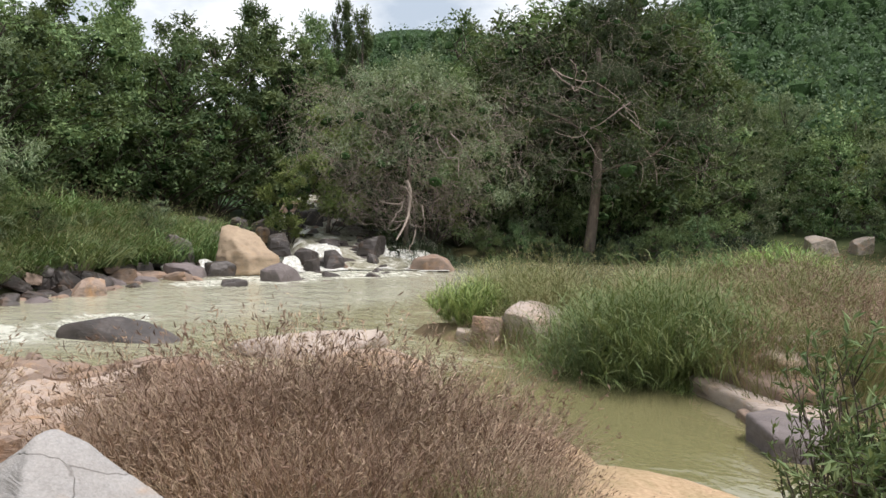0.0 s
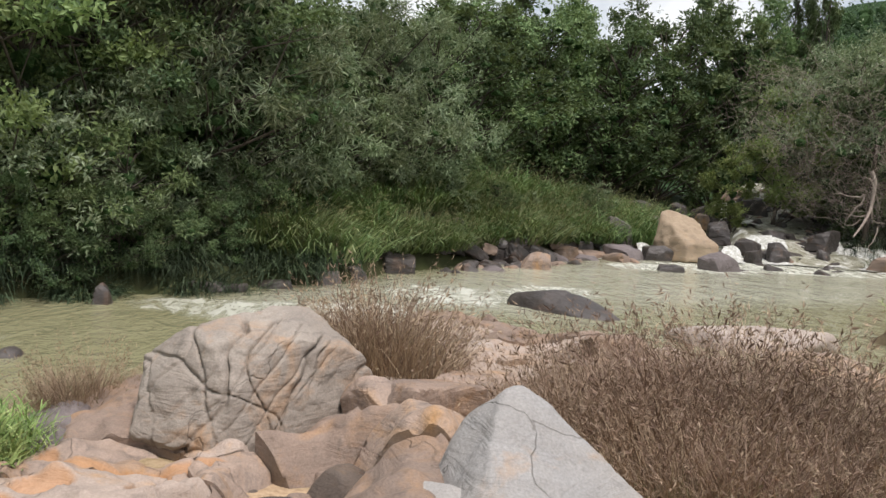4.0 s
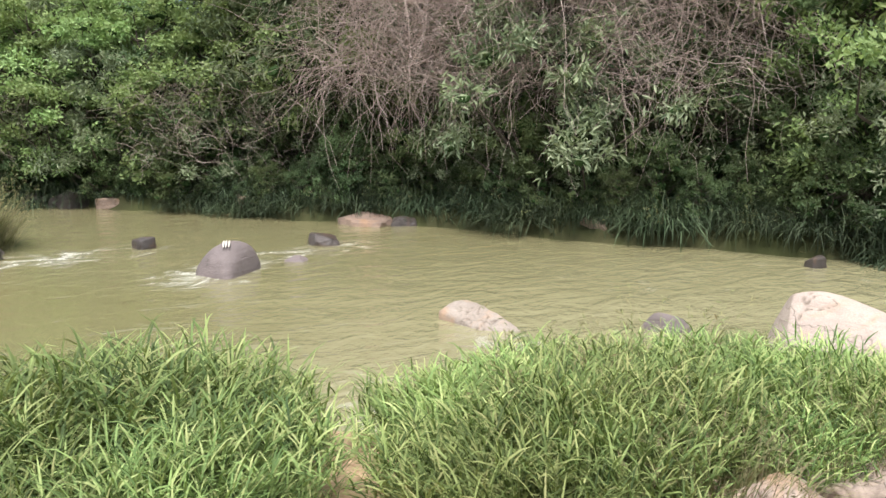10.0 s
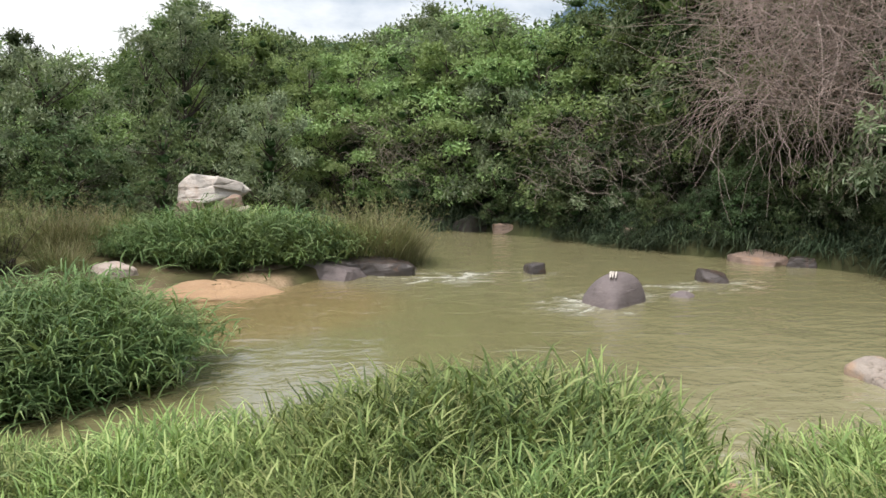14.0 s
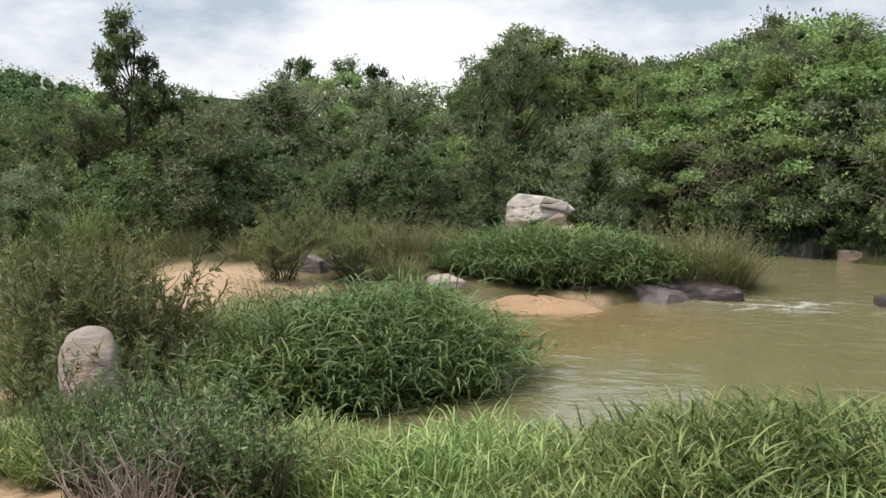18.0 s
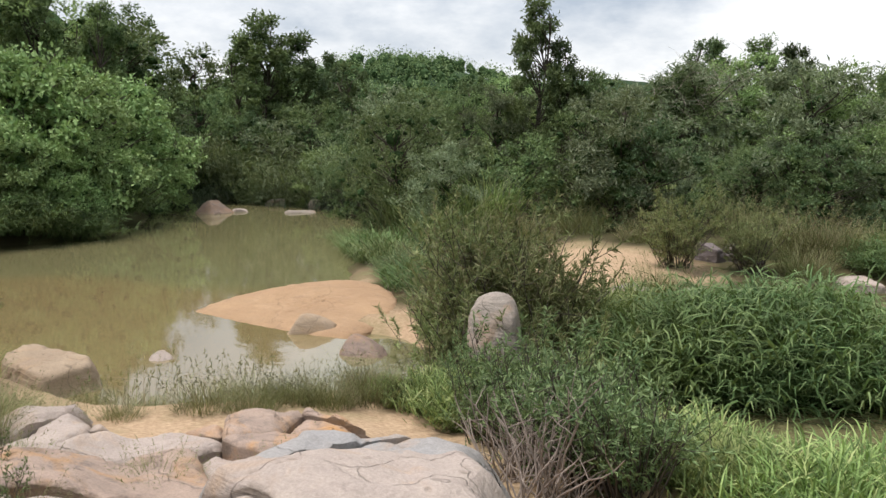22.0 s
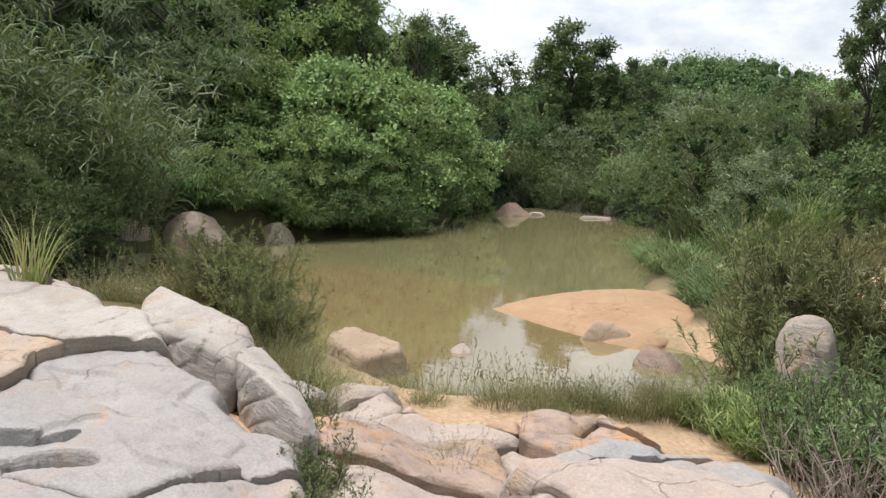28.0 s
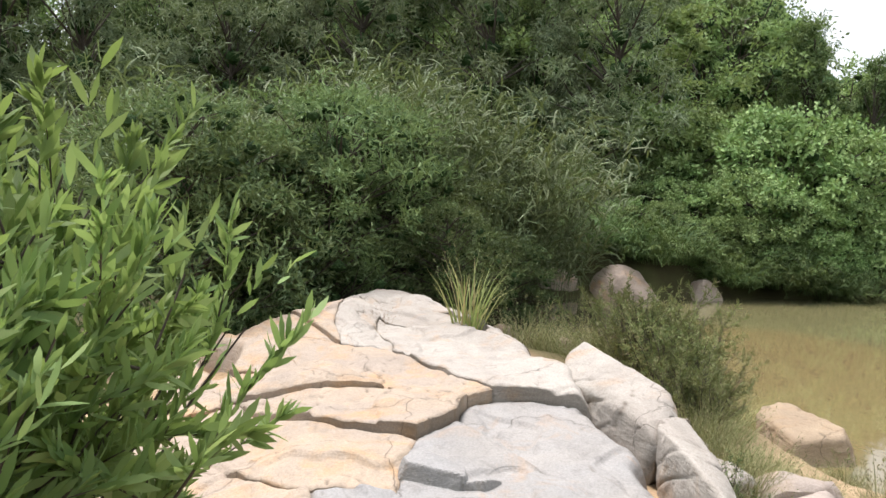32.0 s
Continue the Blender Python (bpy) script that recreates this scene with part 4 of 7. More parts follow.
plates(ledge, [(233, 3.4), (243.4, 3.3), (244.5, 4.6), (245.6, 5.6), (243.6, 6.7), (239.5, 7.0), (236.5, 6.2), (231, 6.3), (225, 6.5), (221.5, 5.9), (227, 5.3), (233, 4.5)], lambda a, d: 0.60 - 0.03 * np.abs(d - 4.5) + 0.10 * smooth(236, 241, a), 18, 0.03,
       lambda a, d, r: M_SMOOTH if r < 0.6 else M_ORANGE, 81, offset=0.035, tilt=0.06, bevel=0.06, round_off=0.04, lumps=0.05, bend=0.08, drop=0.5, edge=0.22, fine_lines=0.7)
rock("flat_boulder", [at(207.5, 3.5, 1.0), at(203, 3.75, 1.05), at(197, 3.5, 0.98), at(195, 3.1, 0.9), at(203, 2.9, 0.95), at(208, 3.0, 0.9), at(206, 3.8, 0.4), at(196, 3.6, 0.4), at(202, 2.7, 0.4)], M_ROCK, "pale flat boulder among shrubs and grass", "boulder", seed=81, sub=5, rough=0.05, edge=14)
rock("slab_rock", [at(244.2, 10.0, 0.24), at(243, 10.0, 0.31), at(239.5, 9.6, 0.31), at(238.2, 9.4, 0.27), at(238.4, 9.2, -0.2), at(244.4, 9.6, -0.2), at(242, 9.0, 0.27), at(242, 8.9, -0.2), at(243, 10.6, 0.3), at(240, 10.4, -0.2)], M_TAN, "rounded brown slab at the pool's edge", "boulder", seed=82, sub=5, rough=0.05, edge=26, chips=3, cracks=0.02)
rock("small_rock", [at(236, 10.4, 0.02), at(235, 10.5, 0.12), at(233.8, 10.4, 0.02), at(235, 10.0, -0.1), at(235, 10.8, -0.1), at(236, 10.4, -0.15), at(233.7, 10.4, -0.15)], M_SMOOTH, "small flat stone just above the pool", "stone", seed=83, sub=3)
rock("small_rock", blob(225.2, 11.5, -0.22, 0.95, 0.6, 0.5, 84), M_TAN, "rounded stone half sunk in the sandbar", "stone", seed=84, sub=4, rough=0.03, edge=7, chips=3)
rock("wedge_rock", [at(223.4, 10.2, 0.05), at(222.4, 10.4, 0.22), at(219.2, 9.9, 0.03), at(219.8, 9.7, -0.2), at(223.5, 9.9, -0.2), at(221.5, 10.8, 0.1), at(221.5, 10.8, -0.2)], M_BROWNROCK, "low brown wedge of stone in the pool", "stone", seed=85, sub=4)
rock("upright_rock", cut(212.6, 8.6, 0.25, 0.62, 0.5, 0.78, 86, 20), M_ROCK, "pale upright rock among bushes", "rock", seed=86, sub=5, edge=16, rough=0.05, chips=4)
rock("sandbar", [at(233.6, 13.1, -0.03), at(231, 13.5, 0.14), at(228, 13.7, 0.24), at(224, 13.6, 0.36), at(221.3, 13.4, 0.36), at(219.4, 12.8, 0.27), at(219.8, 11.9, 0.16), at(222.3, 10.9, 0.02), at(225, 11.2, 0.03), at(227.2, 11.5, 0.0), at(230.4, 12.2, -0.02), at(233, 13, -0.4), at(219.5, 12, -0.4), at(224, 11, -0.4), at(222, 14.6, 0.1), at(224, 14.8, -0.4)], rock_mat("ochre_sand", (0.40, 0.265, 0.15), (0.34, 0.22, 0.125), (0.44, 0.30, 0.18), (0.24, 0.165, 0.105), 0.4, 0.4, 0.95), "low ochre sandbar reaching into the pool", "sandbar", seed=87, sub=6, rough=0.035, edge=16, chips=0, freq=5.0)
rock("sandbar", [at(178.8, 14.2, 0.0), at(181, 14.4, 0.14), at(184, 14.4, 0.2), at(187, 14.2, 0.22), at(187, 13.6, 0.05), at(182, 13.6, 0.02), at(179, 14.0, -0.25), at(187, 14, -0.25), at(184, 15.4, 0.1), at(184, 15.4, -0.3)], bpy.data.materials["ochre_sand"], "thin ochre sand tongue at the river's edge", "sandbar", seed=88, sub=5, rough=0.09, edge=8, chips=2, freq=3.0)
white = tagged(new("layered_rock"), "white layered rock with fallen blocks on the bank", "rock")
white.location = at(183.5, 22, 0.5)
for k, (pts, m) in enumerate((
    ([at(185.8, 22.0, 0.95), at(185.7, 22.0, 1.36), at(184.6, 22.0, 1.6), at(183.2, 22.1, 1.5), at(181.7, 22.1, 1.36), at(180.9, 22.1, 1.22), at(181.8, 22.0, 1.02), at(183.4, 21.8, 0.98), at(184.8, 21.7, 0.85), at(185.4, 23.2, 0.7), at(182, 23.2, 0.8), at(185, 23.2, 1.6), at(182.2, 23.2, 1.4)], M_CHALK),
    ([at(183.6, 21.8, 1.3), at(181.7, 21.9, 1.15), at(181.5, 22.0, 1.36), at(183.4, 21.8, 1.58), at(183.0, 22.6, 1.5), at(182.0, 22.6, 1.2)], M_CHALK),
    (cut(182.7, 21.0, 0.35, 0.85, 0.7, 0.78, 91, 20), M_BROWNROCK), (cut(181.9, 20.8, 0.3, 0.75, 0.6, 0.6, 92), M_SMOOTH), (cut(185.0, 21.9, 0.3, 1.0, 0.9, 0.62, 93, 10), M_BROWNROCK), (cut(184.2, 20.7, 0.3, 0.5, 0.5, 0.4, 94), M_BROWNROCK), (cut(182.4, 22.2, 0.3, 0.9, 0.8, 0.85, 95), M_BROWNROCK))):
    rock("block", pts, m, "", parent=white, seed=90 + k, sub=5, rough=0.04, edge=40, chips=2, shade=False, grooves=(((0.1, 0.2, 1), 0.2, 0.02, 0.02),))
for a, d, z0, w, h, m, s in ((198.6, 16.5, 0.3, 0.55, 0.45, M_PURPLE, 101), (196.8, 16.8, 0.35, 0.9, 0.4, M_PURPLE, 102), (192.5, 18.5, 0.2, 1.6, 0.5, M_SMOOTH, 103), (203.5, 12.5, 0.2, 0.8, 0.35, M_ROCK, 104), (205, 12.0, 0.2, 0.7, 0.35, M_ROCK, 105), (200, 13.2, 0.2, 0.6, 0.3, M_SMOOTH, 106), (189.8, 15.6, 0.1, 0.9, 0.35, M_SMOOTH, 107),
                             (176.5, 16.0, -0.3, 2.2, 0.6, M_PURPLE, 108), (173.4, 16.2, -0.3, 2.0, 0.58, M_WET, 109), (179.2, 15.9, -0.2, 1.5, 0.42, M_BROWNROCK, 110), (171.8, 16.4, -0.3, 1.2, 0.45, M_WET, 129), (83.5, 6.2, 0.7, 0.95, 0.4, M_BROWNROCK, 126), (86.2, 6.3, 0.6, 0.7, 0.42, M_ORANGE, 127), (80, 6.9, 0.6, 0.9, 0.35, M_ORANGE, 128), (147.6, 18.3, -0.3, 1.9, 0.5, M_BROWNROCK, 111), (145.2, 17.9, -0.3, 1.0, 0.5, M_WET, 112), (155.5, 20.2, -0.2, 0.9, 0.6, M_BROWNROCK, 113), (132.2, 16.2, -0.2, 0.7, 0.75, M_BROWNROCK, 114), (166.5, 22.5, -0.2, 1.0, 0.6, M_WET, 115), (164, 22, -0.2, 0.8, 0.5, M_BROWNROCK, 116), (168.3, 23.2, -0.2, 0.9, 0.55, M_WET, 117)):
    rock("bank_rock", cut(a, d, z0, w, w * 0.8, h, s, s * 23), m, "weathered stone at the water's edge", "stone", seed=s, sub=5, rough=0.06, edge=50, chips=3, shade=False)
rock("pyramid_rock", [at(233.0, 30.8, -0.1), at(232.0, 31.0, 0.62), at(231.2, 31.0, 0.4), at(230.2, 30.8, -0.05), at(231.6, 30.2, 0.05), at(231.6, 31.8, 0.1), at(232.5, 31, -0.4), at(230.5, 31, -0.4), at(231.7, 30.0, -0.4)], M_BROWNROCK, "pointed brown rock mirrored in the pool", "rock", seed=120, sub=5, edge=30, chips=2, rough=0.06)
for a, d, w, h, m, s in ((230.0, 31.2, 0.8, 0.13, M_SMOOTH, 121), (227.4, 34.4, 1.3, 0.26, M_SMOOTH, 122), (224.8, 32.6, 0.95, 0.42, M_SMOOTH, 123), (226.0, 30.8, 1.4, 0.1, M_ROCK, 124)):
    rock("flat_rock", cut(a, d, -0.1, w, w * 0.7, h + 0.1, s, a), m, "flat pale stone at the far end of the pool", "stone", seed=s, sub=4)
for a, d, w, h, s in ((252.5, 21.0, 2.1, 0.85, 131), (257.3, 21.0, 1.7, 0.95, 132), (247.6, 21.5, 1.15, 0.5, 133)):
    rock("bank_boulder", blob(a, d, -0.3, w, w * 0.85, h + 0.3, s), M_PEACH, "rounded reddish boulder at the pool's bank", "boulder", seed=s, sub=5, rough=0.06, edge=14, chips=7)
for a, d, w, s in ((259, 10.6, 0.5, 141), (257.2, 10.9, 0.5, 142), (256.2, 12.2, 0.4, 143), (255.8, 10.4, 0.45, 144), (260.4, 13, 0.6, 145)):
    rock("small_rock", blob(a, d, 0.15, w, w, 0.4, s), M_BROWNROCK, "loose brown stone beside the pool", "stone", seed=s, sub=3)
# layered ledges across the side pool
bedded = tagged(new("layered_ledge"), "low bedded brown rock ledge stepping down to the pool", "rock ledge")
bedded.location = at(33, 11.8, 0)
for k, (rim, z0, z1, m) in enumerate((
    (((37.2, 12.4), (34.6, 11.7), (33.2, 11.0), (31.6, 10.6), (28.4, 11.2), (28, 13), (36, 13.4)), -0.3, 0.2, M_SMOOTH),
    (((34.6, 11.35), (33.4, 10.7), (31.2, 10.2), (30.4, 10.8), (33, 11.6)), -0.3, 0.11, M_BROWNROCK),
    (((36.4, 12.7), (33.6, 11.9), (31.4, 11.35), (28.2, 11.8), (28, 13.6), (35.4, 14)), 0.1, 0.42, M_BROWNROCK),
    (((34.4, 12.9), (31.4, 12.1), (28.4, 12.6), (28, 14.4), (33, 15)), 0.35, 0.66, M_CREAM),
    (((33.8, 10.1), (32, 9.5), (29.6, 9.4), (28.6, 10.2), (32.5, 10.7)), -0.4, 0.3, M_PURPLE),
    (((48.6, 16.6), (46.6, 16.0), (46.2, 16.8), (48.4, 17.4)), -0.3, 0.3, M_SMOOTH),
    (((52.6, 15.4), (50.4, 14.9), (50.0, 15.6), (52.4, 16.0)), -0.3, 0.22, M_SMOOTH))):
    rock("ledge", [at(a, d + 0.06 * (-1) ** j, z) for j, (a, d) in enumerate(rim) for z in (z0, z1 - 0.05 * (j % 3))], m, "", parent=bedded, seed=260 + k, sub=5, rough=0.05, edge=30, chips=2, grooves=(((0.1, 0.1, 1), 0.17, 0.03, 0.015),))
for a, d, w, h, m, s in ((47.5, 15.5, 1.4, 0.6, M_SMOOTH, 165), (50.5, 15.3, 0.9, 0.4, M_BROWNROCK, 166), (36.0, 45, 1.9, 0.9, M_BROWNROCK, 167), (34.0, 44, 1.2, 0.6, M_WET, 168), (29.5, 44, 1.6, 0.9, M_ROCK, 169), (27.4, 45, 1.4, 0.8, M_ROCK, 170), (30, 13.5, 1.3, 0.5, M_SMOOTH, 171), (31, 16, 1.2, 0.6, M_ORANGE, 172)):
    rock("bank_rock", cut(a, d, max(-0.2, gz(*at(a, d)[:2]) - 0.15), w, w * 0.8, h + 0.15, s, s * 29), m, "worn stone on the grassy bank", "stone", seed=s, sub=5, rough=0.06, edge=40, chips=4, shade=False)

# cascade stones
rock("cascade_boulder", [at(68.8, 28.2, 0.3), at(68.7, 28.4, 1.55), at(66.9, 28.5, 1.6), at(65.4, 28.2, 0.95), at(64.4, 27.8, 0.55), at(64.6, 27.6, 0.0), at(68.6, 27.6, 0.0), at(66.5, 27.2, 0.7), at(66.5, 27.0, 0.0), at(67, 29.6, 1.2), at(67, 29.8, -0.1)], M_TAN, "big square tan boulder in the cascade", "boulder", seed=183, sub=5, rough=0.09, edge=26, chips=6)
NAMED = ((71.1, 29.8, 0.18, 1.1, 0.85, M_PURPLE), (70.6, 27.0, 0, 1.1, 0.5, M_PURPLE), (68.3, 27.4, 0, 0.9, 0.55, M_WET), (64.5, 26.0, 0, 1.0, 0.5, M_PURPLE), (64.6, 32.5, 0.47, 0.9, 0.65, M_WET), (65.4, 36.3, 0.87, 1.15, 0.75, M_WET), (62.7, 38.1, 1.06, 1.3, 0.65, M_WET),
         (69.8, 38.5, 1.0, 0.9, 0.5, M_WET), (67.3, 38.6, 1.0, 0.9, 0.5, M_WET), (65.7, 35.3, 0.77, 0.6, 0.55, M_ORANGE), (54.4, 30.5, 0.1, 1.5, 0.42, M_BROWNROCK), (76.3, 22.5, 0, 0.7, 0.42, M_ORANGE), (78.0, 23.9, 0, 0.8, 0.4, M_WET), (61.0, 30.0, 0.15, 0.8, 0.5, M_WET),
         (62.4, 29.1, 0.05, 0.5, 0.4, M_WET), (58.3, 40.4, 1.3, 0.9, 0.6, M_WET), (68.6, 33.6, 0.59, 0.8, 0.5, M_PURPLE), (63.7, 41.5, 1.42, 1.5, 0.4, M_BROWNROCK), (73.2, 27.2, 0, 0.8, 0.45, M_WET), (62.8, 30.7, 0.28, 0.7, 0.4, M_WET), (74.3, 25.7, 0, 0.8, 0.4, M_BROWNROCK), (58.4, 32.6, 0.5, 0.9, 0.6, M_WET), (67.4, 24.6, -0.1, 0.9, 0.25, M_WET))
for k, (a, d, z0, w, h, m) in enumerate(NAMED):
    rock("cascade_rock", cut(a, d, max(z0, gz(*at(a, d)[:2])) - 0.1, w * 1.25, w, h + 0.12, 800 + k, k * 40), m, "angular dark stone wedged in the cascade", "stone", seed=800 + k, sub=4, rough=0.07, edge=50, chips=4, shade=False)
STONES = []
for k in range(7):
    me, base = rock_mesh("cascade_stone", cut(0, 0, 0, 1.15, 0.9, 0.7, 200 + k), (M_WET, M_WET, M_WET, M_PURPLE, M_BROWNROCK, M_WET, M_BROWNROCK)[k], seed=200 + k, sub=3, rough=0.07, edge=50, chips=3, shade=False)
    STONES.append(me)
rng = np.random.default_rng(31)
loose = []
for k in range(460):
    if k < 170:
        a, d = rng.uniform(66, 82.5), 0
        shore = np.interp(a, [62, 70, 75, 82.5], [29, 27.5, 24.0, 21])
        d = shore + rng.uniform(-0.8, 3.6)
        s = rng.uniform(0.35, 0.95)
    else:
        d = rng.uniform(26, 44)
        a = rng.uniform(56.5 + (d - 25) * 0.17, 71.5 - (d - 25) * 0.2)
        s = rng.uniform(0.3, 0.85) * (0.75 if k % 3 else 1)
    if abs(a - 66.5) < 2.6 and 26.6 < d < 29.6:
        continue
    p = at(a, d)
    base = max(gz(p.x, p.y), -0.15)
    which, turned = STONES[rng.integers(7)], pose(p.x, p.y, base - 0.12 * s, rng.uniform(-22, 22), rng.uniform(-22, 22), rng.uniform(0, 360)) @ Matrix.Diagonal((s, s * rng.uniform(0.65, 1), s * rng.uniform(0.4, 0.75), 1))
    if k >= 330:
        co, fc = np.zeros(3 * len(which.vertices), np.float32), np.zeros(3 * len(which.polygons), np.int32)
        which.vertices.foreach_get("co", co)
        which.loops.foreach_get("vertex_index", fc)
        loose.append((np.c_[co.reshape(-1, 3), np.ones(len(co) // 3)] @ np.array(turned).T[:, :3], fc.reshape(-1, 3)))
        continue
    ob = new("cascade_stone", which)
    ob.matrix_world = turned
    tagged(ob, "worn dark stone in the rapids below the trees", "stone", "stones of the cascade")
tagged(new("cascade_rubble", mesh_of("cascade_rubble", *joined(loose), M_WET, False)), "dark rubble between the stones of the cascade", "stones", kind="stuff")

# white water running down between the stones
def rapids_mat():
    k = Mat("broken_white_water", 0.35, 0.5)
    n = k.noise(2.6, 6, 0.7, k.pos((1, 1, 0.5)), 1.0)
    k.color(k.ramp(n, [(0.38, (0.15, 0.14, 0.085)), (0.52, (0.34, 0.33, 0.25)), (0.66, (0.8, 0.8, 0.76))]))
    k.bump(n, 0.7, 0.1)
    return k.m


rd, ra = np.linspace(24.5, 46, 90), np.linspace(54, 65.5, 110)
rx, ry = -np.sin(np.radians(ra))[None] * rd[:, None], np.cos(np.radians(ra))[None] * rd[:, None]
rxy = np.stack([rx, ry], -1).reshape(-1, 2)
inside = poly_distance(rxy, RAPID)
rz = ground_height(rxy) + 0.10 + 0.12 * fbm(np.c_[rxy, 0 * inside], 0.8, 3, 44)
rz = np.where(inside > -0.6, np.maximum(rz, 0.03), -0.5)
i, j = np.meshgrid(np.arange(89), np.arange(109), indexing="ij")
rq = np.stack([i * 110 + j, (i + 1) * 110 + j, (i + 1) * 110 + j + 1, i * 110 + j + 1], -1).reshape(-1, 4)
rq = rq[(inside[rq] > -0.6).all(1)]
tagged(new("white_water", mesh_of("white_water", np.c_[rxy, rz], rq, rapids_mat())), "white broken water tumbling down the cascade", "rapids", kind="structure")


def chute(points, wide, seed):
    """A tongue of white water down a channel."""
    r = np.random.default_rng(seed)
    line = np.array([p[:] for p in points])
    t = np.linspace(0, len(line) - 1, 26)
    mid = np.stack([np.interp(t, np.arange(len(line)), line[:, k]) for k in range(3)], 1)
    way = np.gradient(mid, axis=0)
    side = np.stack([-way[:, 1], way[:, 0], 0 * t], 1)
    side /= np.linalg.norm(side, axis=1)[:, None]
    u = np.linspace(-0.5, 0.5, 12)
    v = mid[:, None] + side[:, None] * (u[None, :, None] * wide * (1 + 0.5 * np.linspace(0, 1, 26)[:, None, None]))
    v[..., :2] += 0.12 * np.stack([fbm(v.reshape(-1, 3), 1.3, 3, seed + 3), fbm(v.reshape(-1, 3), 1.3, 3, seed + 5)], -1).reshape(26, 12, 2)
    v[..., 2] += 0.03 * (0.25 - u[None] ** 2) * 4 - 0.02 + 0.04 * fbm(v.reshape(-1, 3), 2.2, 3, seed).reshape(26, 12)
    i, j = np.meshgrid(np.arange(25), np.arange(11), indexing="ij")
    f = np.stack([i * 12 + j, (i + 1) * 12 + j, (i + 1) * 12 + j + 1, i * 12 + j + 1], -1).reshape(-1, 4)
    tagged(new("white_water", mesh_of("white_water", v.reshape(-1, 3), f, foam_m)), "white foaming tongue of water between dark stones", "rapids", kind="structure")


km = Mat("white_foam", 0.5, 0.4)
kn = km.noise(3.4, 6, 0.7, km.pos((2.4, 2.4, 0.45)), 0.5)
km.color(km.ramp(kn, [(0.30, (0.2, 0.19, 0.13)), (0.46, (0.48, 0.48, 0.42)), (0.62, (0.8, 0.8, 0.77))]))
km.bump(kn, 0.8, 0.08)
foam_m = km.m
fall_rng = np.random.default_rng(9)
# each fall: heading and distance of its lip and foot, their heights, width in degrees, number of strands
for a0, d0, z0, a1, d1, z1, span, strands in ((61.9, 32.2, 0.8, 61.6, 30.2, 0.04, 2.2, 3), (58.4, 33.4, 0.75, 58.0, 31.4, 0.05, 1.4, 2), (56.2, 33.6, 0.55, 55.4, 31.2, 0.04, 2.4, 3), (69.4, 29.0, 0.42, 69.2, 27.4, 0.03, 0.7, 1), (64.0, 30.4, 0.42, 63.7, 28.6, 0.03, 0.9, 1), (71.9, 28.6, 0.28, 71.8, 27.2, 0.03, 0.5, 1), (60.3, 38.6, 1.5, 60.2, 37.2, 1.2, 1.6, 2), (63.2, 36.4, 1.25, 63.0, 35.2, 1.0, 0.9, 1)):
    for q in range(strands):
        off = span * ((q + 0.5) / strands - 0.5) + fall_rng.uniform(-0.1, 0.1)
        drop, back = z0 - z1, d0 - d1
        lip = fall_rng.uniform(0.86, 1.0)
        line = [at(a0 + off, d0 - back * u, z1 + drop * lip * h) for u, h in ((0.1, 0.97), (0.18, 0.9), (0.26, 0.75), (0.38, 0.48), (0.5, 0.18), (0.7, 0.05), (1.1 + 0.6 * fall_rng.random(), 0.0))]
        line = [p + (at(a1 + off * 1.3, 30, 0) - at(a0 + off, 30, 0)) * (j / 6) for j, p in enumerate(line)]
        chute(line, span / strands * 0.0175 * d0 * fall_rng.uniform(1.0, 1.5), 900 + q + int(a0 * 10))


# ---- grass and plants ----
def blades(n, rad, high, wide, droop, seed, spread=0.5, base=0.9, up=0.0):
    """Bent tapering blades from a round footing: verts and faces."""
    rng = np.random.default_rng(seed)
    a, r = rng.uniform(0, 2 * np.pi, n), rad * base * np.sqrt(rng.random(n))
    root = np.c_[np.cos(a) * r, np.sin(a) * r, np.zeros(n)]
    b = a + rng.normal(0, 0.9, n)
    lean = spread * (0.15 + r / rad) * rng.uniform(0.5, 1.3, n)
    length = high * rng.uniform(0.55, 1.08, n) * (1 - 0.25 * (r / rad) ** 2)
    out = np.c_[np.cos(b), np.sin(b), np.zeros(n)]
    side = np.c_[-np.sin(b), np.cos(b), np.zeros(n)]
    tw = rng.uniform(-0.9, 0.9, n)[:, None]
    side = side * np.cos(tw) + out * np.sin(tw)
    k = 4
    verts = np.zeros((n, k, 2, 3))
    for j in range(k):
        t = j / (k - 1)
        ang = lean + droop * t * t * rng.uniform(0.6, 1.4, n)
        p = root if j == 0 else p + (length / (k - 1))[:, None] * (out * np.sin(ang)[:, None] + np.c_[0 * a, 0 * a, np.cos(ang)])
        w = wide * (1 - t) ** 0.7 * (0.6 + 0.4 * min(1, 3 * t)) + 0.0006
        verts[:, j, 0], verts[:, j, 1] = p - side * w / 2, p + side * w / 2
    i = np.arange(n)[:, None] * 2 * k + 2 * np.arange(k - 1)[None]
    faces = np.stack([i, i + 1, i + 3, i + 2], -1).reshape(-1, 4)
    return verts.reshape(-1, 3), faces


